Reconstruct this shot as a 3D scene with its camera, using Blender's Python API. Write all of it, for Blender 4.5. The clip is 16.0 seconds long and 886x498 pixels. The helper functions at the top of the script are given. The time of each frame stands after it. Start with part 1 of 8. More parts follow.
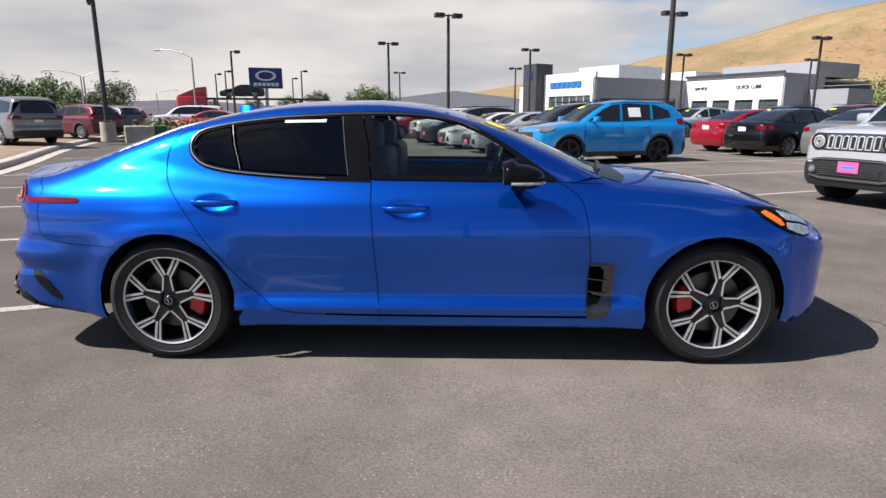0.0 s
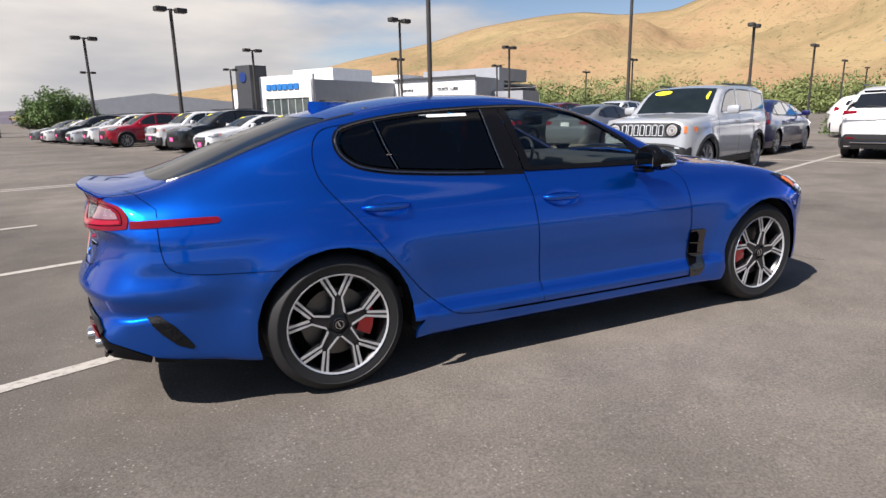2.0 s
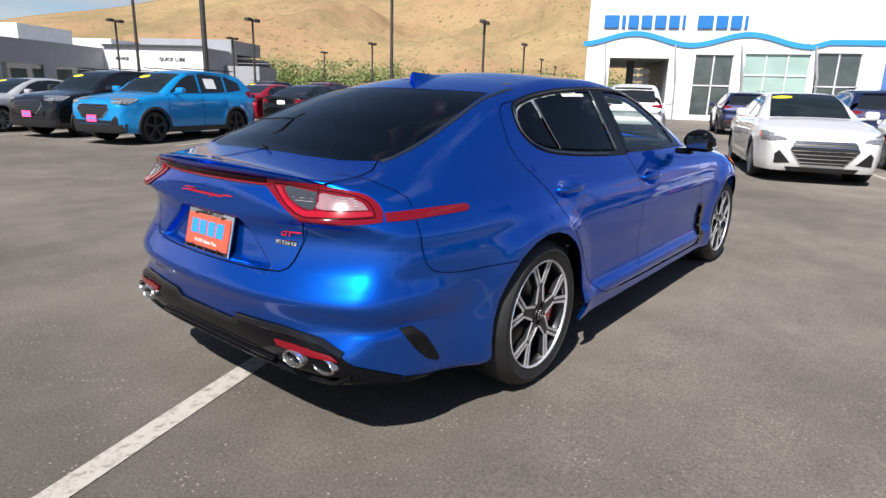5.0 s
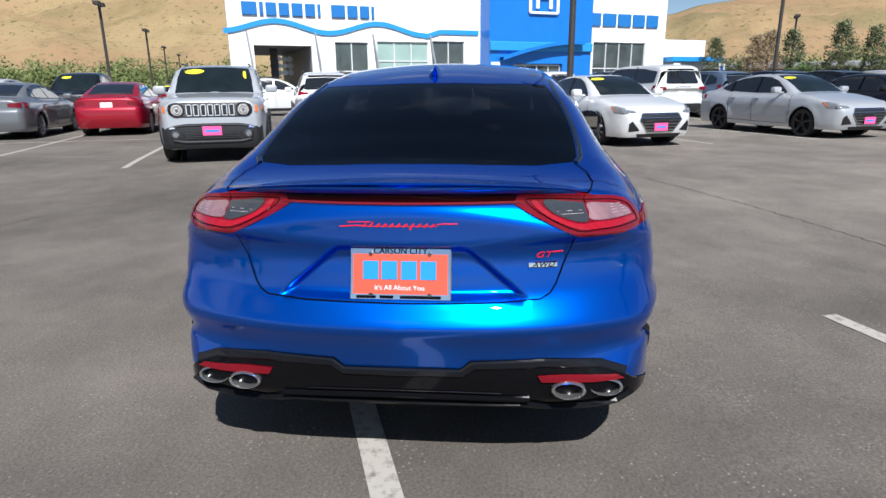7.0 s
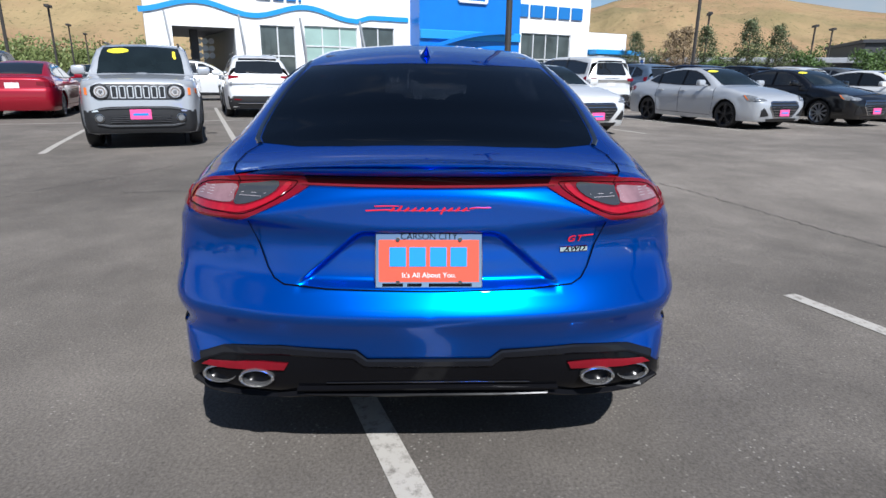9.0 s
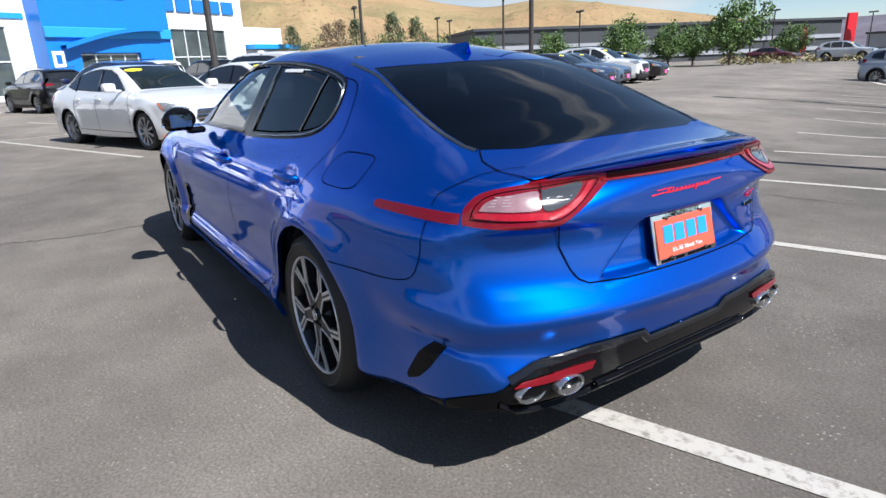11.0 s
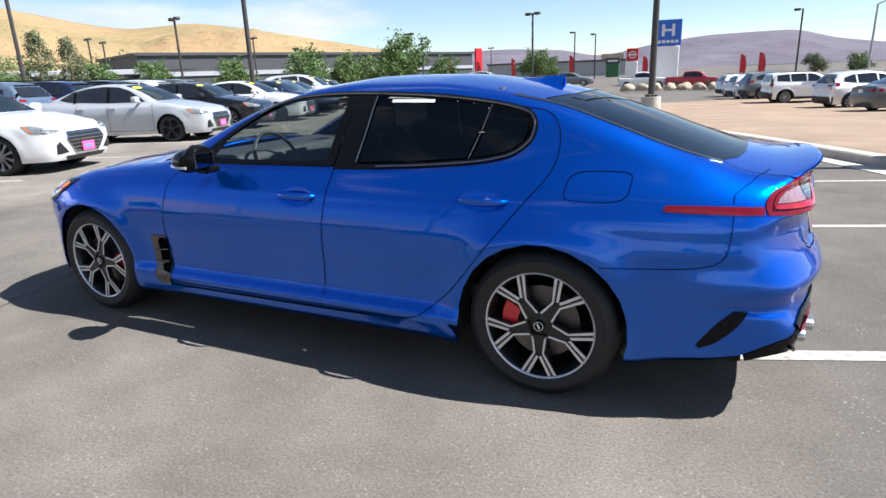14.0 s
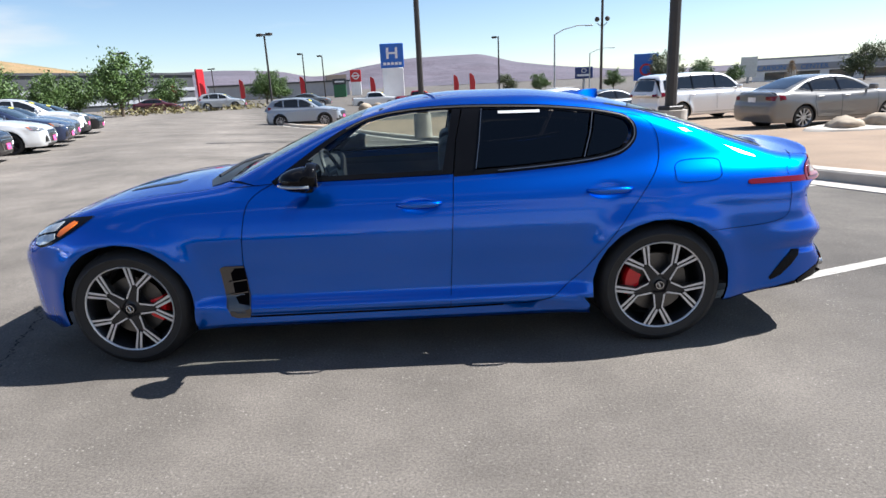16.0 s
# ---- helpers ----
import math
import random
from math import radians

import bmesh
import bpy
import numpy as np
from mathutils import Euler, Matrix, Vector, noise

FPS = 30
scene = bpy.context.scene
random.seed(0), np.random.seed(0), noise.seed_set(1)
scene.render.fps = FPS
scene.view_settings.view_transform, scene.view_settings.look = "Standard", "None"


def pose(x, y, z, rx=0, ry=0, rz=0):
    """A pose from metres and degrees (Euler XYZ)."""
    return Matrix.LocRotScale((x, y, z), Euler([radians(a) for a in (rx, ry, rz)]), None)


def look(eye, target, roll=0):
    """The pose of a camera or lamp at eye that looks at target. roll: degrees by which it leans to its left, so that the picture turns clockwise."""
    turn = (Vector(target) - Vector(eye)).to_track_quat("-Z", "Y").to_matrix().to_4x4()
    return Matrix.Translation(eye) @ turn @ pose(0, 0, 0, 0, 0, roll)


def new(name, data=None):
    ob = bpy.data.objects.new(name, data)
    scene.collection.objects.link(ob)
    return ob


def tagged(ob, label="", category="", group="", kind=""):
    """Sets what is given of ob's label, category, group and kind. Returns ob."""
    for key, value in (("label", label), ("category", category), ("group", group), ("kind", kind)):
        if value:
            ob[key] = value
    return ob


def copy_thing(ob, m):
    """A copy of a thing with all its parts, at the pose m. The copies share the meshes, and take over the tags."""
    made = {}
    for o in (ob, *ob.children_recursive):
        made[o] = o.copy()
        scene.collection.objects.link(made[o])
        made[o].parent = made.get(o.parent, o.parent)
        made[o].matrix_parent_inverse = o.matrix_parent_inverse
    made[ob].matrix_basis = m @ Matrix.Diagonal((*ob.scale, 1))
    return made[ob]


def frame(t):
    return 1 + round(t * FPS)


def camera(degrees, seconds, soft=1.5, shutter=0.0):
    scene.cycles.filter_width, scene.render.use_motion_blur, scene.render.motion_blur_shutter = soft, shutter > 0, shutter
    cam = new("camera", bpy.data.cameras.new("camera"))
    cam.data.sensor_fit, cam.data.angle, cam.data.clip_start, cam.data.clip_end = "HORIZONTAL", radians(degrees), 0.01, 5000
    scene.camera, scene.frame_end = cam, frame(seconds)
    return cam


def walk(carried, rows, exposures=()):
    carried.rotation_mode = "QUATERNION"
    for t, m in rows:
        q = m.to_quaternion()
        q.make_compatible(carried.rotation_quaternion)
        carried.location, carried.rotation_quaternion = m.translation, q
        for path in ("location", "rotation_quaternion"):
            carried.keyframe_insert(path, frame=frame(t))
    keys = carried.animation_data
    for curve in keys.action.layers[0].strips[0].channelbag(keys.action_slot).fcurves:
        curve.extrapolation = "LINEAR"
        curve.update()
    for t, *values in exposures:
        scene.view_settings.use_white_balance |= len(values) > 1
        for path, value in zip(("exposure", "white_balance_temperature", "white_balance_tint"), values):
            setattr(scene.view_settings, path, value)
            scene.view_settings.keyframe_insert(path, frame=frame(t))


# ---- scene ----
cam = camera(73.4, 16.0)
PATH = [
    (0, (0.11, -3.925, 1.31), (0.056, -1.975, 0.87), -0.0),
    (0.5, (-0.346, -3.994, 1.314), (-0.248, -2.038, 0.906), 0.2),
    (1, (-0.943, -3.922, 1.302), (-0.631, -1.987, 0.9), -0.7),
    (1.5, (-1.575, -3.781, 1.304), (-1.0, -1.913, 0.878), -1.1),
    (2, (-2.143, -3.493, 1.282), (-1.304, -1.732, 0.84), -1.2),
    (2.5, (-2.644, -3.179, 1.29), (-1.564, -1.564, 0.816), -1.2),
    (3, (-2.989, -2.849, 1.256), (-1.742, -1.357, 0.789), -1.9),
    (3.2, (-3.081, -2.715, 1.26), (-1.791, -1.263, 0.784), -1.8),
    (5.3, (-3.798, -1.875, 1.256), (-2.215, -0.764, 0.745), 1.8),
    (5.5, (-3.91, -1.673, 1.266), (-2.266, -0.658, 0.748), 1.5),
    (6, (-4.176, -1.174, 1.272), (-2.38, -0.465, 0.749), 0.6),
    (6.5, (-4.223, -0.677, 1.274), (-2.343, -0.267, 0.728), -0.7),
    (7, (-4.184, -0.283, 1.272), (-2.262, -0.112, 0.745), -0.6),
    (7.5, (-4.173, 0.018, 1.251), (-2.242, -0.011, 0.731), -0.0),
    (8, (-4.147, 0.04, 1.243), (-2.227, -0.055, 0.695), 0.7),
    (8.5, (-4.131, -0.003, 1.239), (-2.212, -0.067, 0.679), 0.7),
    (9, (-4.123, 0.018, 1.241), (-2.205, -0.05, 0.679), 0.6),
    (9.2, (-4.122, 0.062, 1.241), (-2.205, -0.032, 0.682), 0.8),
    (11.3, (-3.404, 1.913, 1.283), (-1.901, 0.731, 0.697), -3.2),
    (11.5, (-3.267, 2.027, 1.276), (-1.819, 0.774, 0.698), -3.6),
    (12, (-3.099, 2.16, 1.299), (-1.743, 0.823, 0.689), -3.2),
    (12.5, (-3.047, 2.225, 1.303), (-1.736, 0.841, 0.699), -1.7),
    (13, (-2.91, 2.412, 1.286), (-1.683, 0.947, 0.697), -0.8),
    (13.5, (-2.598, 2.835, 1.337), (-1.532, 1.241, 0.768), -1.4),
    (14, (-2.142, 3.206, 1.386), (-1.292, 1.483, 0.828), -2.2),
    (14.5, (-1.656, 3.56, 1.414), (-1.044, 1.731, 0.884), -2.6),
    (15, (-1.126, 3.724, 1.413), (-0.736, 1.832, 0.894), -3.4),
    (15.5, (-0.674, 3.906, 1.432), (-0.499, 1.984, 0.907), -3.4),
    (16, (-0.323, 3.965, 1.439), (-0.299, 2.038, 0.907), -2.9),
]
walk(cam, [(t, look(eye, aim, roll)) for t, eye, aim, roll in PATH],
     exposures=[(0, .80, 6400, 15), (3, .82, 6500, 15), (5.5, .74, 6300, 12), (7.5, .56, 5900, 10), (9, .54, 5800, 10), (11.5, 1.08, 6000, 10), (12.5, 1.2, 6200, 12), (14.5, 1.38, 6000, 10), (16, 1.26, 6000, 10)])

# ---- sky, clouds, sun ----
world = bpy.data.worlds.new("world")
scene.world = world
world.use_nodes = True
wn = world.node_tree
sky = wn.nodes.new("ShaderNodeTexSky")
sky.sky_type, sky.sun_disc = "NISHITA", False
sky.sun_elevation, sky.sun_rotation = radians(50), radians(253)
sky.altitude = 1400
sky.dust_density, sky.ozone_density = .45, .7
geo = wn.nodes.new("ShaderNodeTexCoord")
stretch = wn.nodes.new("ShaderNodeMapping")
stretch.inputs["Scale"].default_value = (1.0, 1.0, 4.0)
wn.links.new(geo.outputs["Generated"], stretch.inputs["Vector"])
puff = wn.nodes.new("ShaderNodeTexNoise")
puff.inputs["Scale"].default_value, puff.inputs["Detail"].default_value, puff.inputs["Roughness"].default_value = 1.7, 7, .52
wn.links.new(stretch.outputs[0], puff.inputs["Vector"])
bank = wn.nodes.new("ShaderNodeVectorMath")          # the cloud bank stands over the street side
bank.operation = "DOT_PRODUCT"
bank.inputs[1].default_value = (math.cos(radians(112)), math.sin(radians(112)), -.25)
wn.links.new(geo.outputs["Generated"], bank.inputs[0])
lift = wn.nodes.new("ShaderNodeMapRange")
lift.inputs["From Min"].default_value, lift.inputs["From Max"].default_value = .70, .97
lift.inputs["To Min"].default_value, lift.inputs["To Max"].default_value = .0, .36
wn.links.new(bank.outputs["Value"], lift.inputs["Value"])
add = wn.nodes.new("ShaderNodeMath")
wn.links.new(puff.outputs["Fac"], add.inputs[0])
wn.links.new(lift.outputs[0], add.inputs[1])
cover = wn.nodes.new("ShaderNodeMapRange")
cover.inputs["From Min"].default_value, cover.inputs["From Max"].default_value = .55, .72
cover.interpolation_type = "SMOOTHSTEP"
wn.links.new(add.outputs[0], cover.inputs["Value"])
shade = wn.nodes.new("ShaderNodeTexNoise")
shade.inputs["Scale"].default_value, shade.inputs["Detail"].default_value = 2.6, 5
wn.links.new(stretch.outputs[0], shade.inputs["Vector"])
tone = wn.nodes.new("ShaderNodeMix")
tone.data_type = "RGBA"
tone.inputs[6].default_value, tone.inputs[7].default_value = (4.9, 5.0, 5.1, 1), (7.9, 7.6, 7.0, 1)
tr = wn.nodes.new("ShaderNodeMapRange")
tr.inputs["From Min"].default_value, tr.inputs["From Max"].default_value = .35, .62
wn.links.new(shade.outputs["Fac"], tr.inputs["Value"])
wn.links.new(tr.outputs[0], tone.inputs[0])
mix = wn.nodes.new("ShaderNodeMix")
mix.data_type = "RGBA"
wn.links.new(cover.outputs[0], mix.inputs[0])
wn.links.new(sky.outputs[0], mix.inputs[6])
wn.links.new(tone.outputs[2], mix.inputs[7])
wn.links.new(mix.outputs[2], wn.nodes["Background"].inputs[0])
wn.nodes["Background"].inputs[1].default_value = 0.06
sun = new("sun", bpy.data.lights.new("sun", "SUN"))
sun.data.energy, sun.data.angle, sun.data.color = 5.0, radians(0.5), (1.0, .955, .89)
sun.matrix_world = look((-8, -2.4, 10), (0, 0, 0))

# ---- small tools: parts, smooth curves, solid skins ----
MATS = {}


def mat(name, color, rough=0.5, metal=0.0, var=0.15, scale=6.0, bump=0.0, bscale=60.0, coat=0.0, spec=0.5, emit=0.0, obcolor=False):
    """A surface of one base colour that varies at two scales, with fine relief."""
    if name in MATS:
        return MATS[name]
    m = bpy.data.materials.new(name)
    m.use_nodes = True
    nt = m.node_tree
    b = nt.nodes["Principled BSDF"]
    tc = nt.nodes.new("ShaderNodeTexCoord")
    n1 = nt.nodes.new("ShaderNodeTexNoise")
    n1.inputs["Scale"].default_value, n1.inputs["Detail"].default_value = scale, 6
    nt.links.new(tc.outputs["Object"], n1.inputs["Vector"])
    mr = nt.nodes.new("ShaderNodeMapRange")
    mr.inputs["From Min"].default_value, mr.inputs["From Max"].default_value = 0.25, 0.75
    mr.inputs["To Min"].default_value, mr.inputs["To Max"].default_value = 1 - var, 1 + var
    nt.links.new(n1.outputs["Fac"], mr.inputs["Value"])
    mul = nt.nodes.new("ShaderNodeVectorMath")
    mul.operation = "SCALE"
    mul.inputs[0].default_value = color
    if obcolor:
        oi = nt.nodes.new("ShaderNodeObjectInfo")
        nt.links.new(oi.outputs["Color"], mul.inputs[0])
    nt.links.new(mr.outputs[0], mul.inputs["Scale"])
    nt.links.new(mul.outputs[0], b.inputs["Base Color"])
    b.inputs["Roughness"].default_value = rough
    b.inputs["Metallic"].default_value = metal
    b.inputs["Specular IOR Level"].default_value = spec
    b.inputs["Coat Weight"].default_value = coat
    b.inputs["Coat Roughness"].default_value = 0.03
    if emit:
        b.inputs["Emission Color"].default_value = (*color, 1)
        b.inputs["Emission Strength"].default_value = emit
    if bump:
        n2 = nt.nodes.new("ShaderNodeTexNoise")
        n2.inputs["Scale"].default_value, n2.inputs["Detail"].default_value = bscale, 4
        nt.links.new(tc.outputs["Object"], n2.inputs["Vector"])
        bp = nt.nodes.new("ShaderNodeBump")
        bp.inputs["Strength"].default_value, bp.inputs["Distance"].default_value = bump, 0.01
        nt.links.new(n2.outputs["Fac"], bp.inputs["Height"])
        nt.links.new(bp.outputs[0], b.inputs["Normal"])
    MATS[name] = m
    return m


def glass(name, tint, gloss=1.45):
    """A thin tinted pane: it lets the tint through and mirrors by its angle."""
    if name in MATS:
        return MATS[name]
    m = bpy.data.materials.new(name)
    m.use_nodes = True
    nt = m.node_tree
    nt.nodes.remove(nt.nodes["Principled BSDF"])
    t = nt.nodes.new("ShaderNodeBsdfTransparent")
    t.inputs[0].default_value = (*tint, 1)
    g = nt.nodes.new("ShaderNodeBsdfGlossy")
    g.inputs["Roughness"].default_value = 0.015
    lw = nt.nodes.new("ShaderNodeLayerWeight")
    lw.inputs[0].default_value = .5
    pw = nt.nodes.new("ShaderNodeMath")
    pw.operation, pw.inputs[1].default_value = "POWER", 5.0
    f = nt.nodes.new("ShaderNodeMath")
    f.operation, f.inputs[1].default_value, f.inputs[2].default_value = "MULTIPLY_ADD", .92, .045 * gloss / 1.5
    nt.links.new(lw.outputs["Facing"], pw.inputs[0])
    nt.links.new(pw.outputs[0], f.inputs[0])
    mix = nt.nodes.new("ShaderNodeMixShader")
    nt.links.new(f.outputs[0], mix.inputs[0])
    nt.links.new(t.outputs[0], mix.inputs[1])
    nt.links.new(g.outputs[0], mix.inputs[2])
    nt.links.new(mix.outputs[0], nt.nodes["Material Output"].inputs[0])
    MATS[name] = m
    return m


def mesh_of(name, verts, faces, material, normals=None, smooth=False):
    me = bpy.data.meshes.new(name)
    me.from_pydata([tuple(map(float, v)) for v in verts], [], faces)
    me.materials.append(material)
    if normals is not None:
        me.shade_smooth()
        me.normals_split_custom_set_from_vertices([tuple(map(float, n)) for n in normals])
    elif smooth:
        me.shade_smooth()
    return me


def put(name, me, parent=None, label=""):
    ob = new(name, me)
    ob.parent = parent
    return tagged(ob, label)


def part(name, bm, material, parent=None, label="", smooth=None):
    """Links a bmesh as one mesh object under a thing or a part."""
    me = bpy.data.meshes.new(name)
    bm.normal_update()
    bm.to_mesh(me)
    bm.free()
    me.materials.append(material)
    if smooth is not None:
        me.shade_smooth()
        me.set_sharp_from_angle(angle=radians(smooth))
    return put(name, me, parent, label)


def thing(name, label, category, group="", kind="", m=None):
    ob = new(name)
    ob.empty_display_size = 0.1
    if m is not None:
        ob.matrix_world = m
    return tagged(ob, label, category, group, kind)


def bm_box(size, at=(0, 0, 0), bevel=0.0, seg=1, rot=None, bm=None):
    bm = bm or bmesh.new()
    vs = bmesh.ops.create_cube(bm, size=1)["verts"]
    bmesh.ops.scale(bm, vec=size, verts=vs)
    if bevel:
        es = list({e for v in vs for e in v.link_edges})
        vs = [v for v in bmesh.ops.bevel(bm, geom=es, offset=bevel, segments=seg, profile=0.5, affect="EDGES")["verts"]]
        vs = list({w for v in vs for f in v.link_faces for w in f.verts})
    if rot is not None:
        bmesh.ops.rotate(bm, cent=(0, 0, 0), matrix=rot, verts=vs)
    bmesh.ops.translate(bm, vec=at, verts=vs)
    return bm


def bm_cyl(r1, r2, h, at=(0, 0, 0), n=16, axis="Z", bm=None):
    bm = bm or bmesh.new()
    vs = bmesh.ops.create_cone(bm, cap_ends=True, segments=n, radius1=r1, radius2=r2, depth=h)["verts"]
    if axis == "X":
        bmesh.ops.rotate(bm, cent=(0, 0, 0), matrix=Matrix.Rotation(radians(90), 3, "Y"), verts=vs)
    if axis == "Y":
        bmesh.ops.rotate(bm, cent=(0, 0, 0), matrix=Matrix.Rotation(radians(90), 3, "X"), verts=vs)
    bmesh.ops.translate(bm, vec=at, verts=vs)
    return bm


def lathe(profile, n=40, axis="Y", bm=None):
    """Turns (radius, along) points round an axis."""
    bm = bm or bmesh.new()
    rings = []
    for r, a in profile:
        ring = []
        for i in range(n):
            c, s = math.cos(2 * math.pi * i / n) * r, math.sin(2 * math.pi * i / n) * r
            ring.append(bm.verts.new((c, a, s) if axis == "Y" else ((c, s, a) if axis == "Z" else (a, c, s))))
        rings.append(ring)
    for p, q in zip(rings, rings[1:]):
        for i in range(n):
            bm.faces.new((p[i], p[(i + 1) % n], q[(i + 1) % n], q[i]))
    bmesh.ops.recalc_face_normals(bm, faces=bm.faces)
    return bm


def prism(poly, depth, frame_m=None, bm=None):
    """A flat outline (x, y) made thick along z from 0 to depth, then moved by a matrix."""
    bm = bm or bmesh.new()
    a = [bm.verts.new((x, y, 0)) for x, y in poly]
    b = [bm.verts.new((x, y, depth)) for x, y in poly]
    fs = [bm.faces.new(a[::-1]), bm.faces.new(b)]
    k = len(poly)
    for i in range(k):
        fs.append(bm.faces.new((a[i], a[(i + 1) % k], b[(i + 1) % k], b[i])))
    bmesh.ops.recalc_face_normals(bm, faces=fs)
    if frame_m is not None:
        bmesh.ops.transform(bm, matrix=frame_m, verts=a + b)
    return bm


def tube(path, r, n=8, bm=None, taper=None):
    bm = bm or bmesh.new()
    rings = []
    path = [Vector(p) for p in path]
    for i, p in enumerate(path):
        d = (path[min(i + 1, len(path) - 1)] - path[max(i - 1, 0)]).normalized()
        q = d.to_track_quat("Z", "Y")
        rr = r if taper is None else r + (taper - r) * i / (len(path) - 1)
        rings.append([bm.verts.new(p + q @ Vector((math.cos(2 * math.pi * j / n) * rr, math.sin(2 * math.pi * j / n) * rr, 0))) for j in range(n)])
    for a, b in zip(rings, rings[1:]):
        for j in range(n):
            bm.faces.new((a[j], a[(j + 1) % n], b[(j + 1) % n], b[j]))
    bm.faces.new(rings[0][::-1])
    bm.faces.new(rings[-1])
    return bm


def curve(pairs):
    """A smooth curve through (x, y) pairs that does not overshoot (monotone cubic)."""
    p = sorted(pairs)
    X, Y = np.array([a for a, _ in p], float), np.array([b for _, b in p], float)
    h, d = np.diff(X), np.diff(Y) / np.diff(X)
    m = np.zeros_like(X)
    m[0], m[-1] = d[0], d[-1]
    for i in range(1, len(X) - 1):
        if d[i - 1] * d[i] > 0:
            w1, w2 = 2 * h[i] + h[i - 1], h[i] + 2 * h[i - 1]
            m[i] = (w1 + w2) / (w1 / d[i - 1] + w2 / d[i])

    def f(x):
        x = np.clip(np.asarray(x, float), X[0], X[-1])
        i = np.clip(np.searchsorted(X, x) - 1, 0, len(X) - 2)
        t = (x - X[i]) / h[i]
        return ((2 * t ** 3 - 3 * t ** 2 + 1) * Y[i] + (t ** 3 - 2 * t ** 2 + t) * h[i] * m[i]
                + (-2 * t ** 3 + 3 * t ** 2) * Y[i + 1] + (t ** 3 - t ** 2) * h[i] * m[i + 1])
    return f


def smax(a, b, k):
    h = np.maximum(k - np.abs(a - b), 0)
    return np.maximum(a, b) + h * h / (4 * k)


def smin(a, b, k):
    return -smax(-a, -b, k)


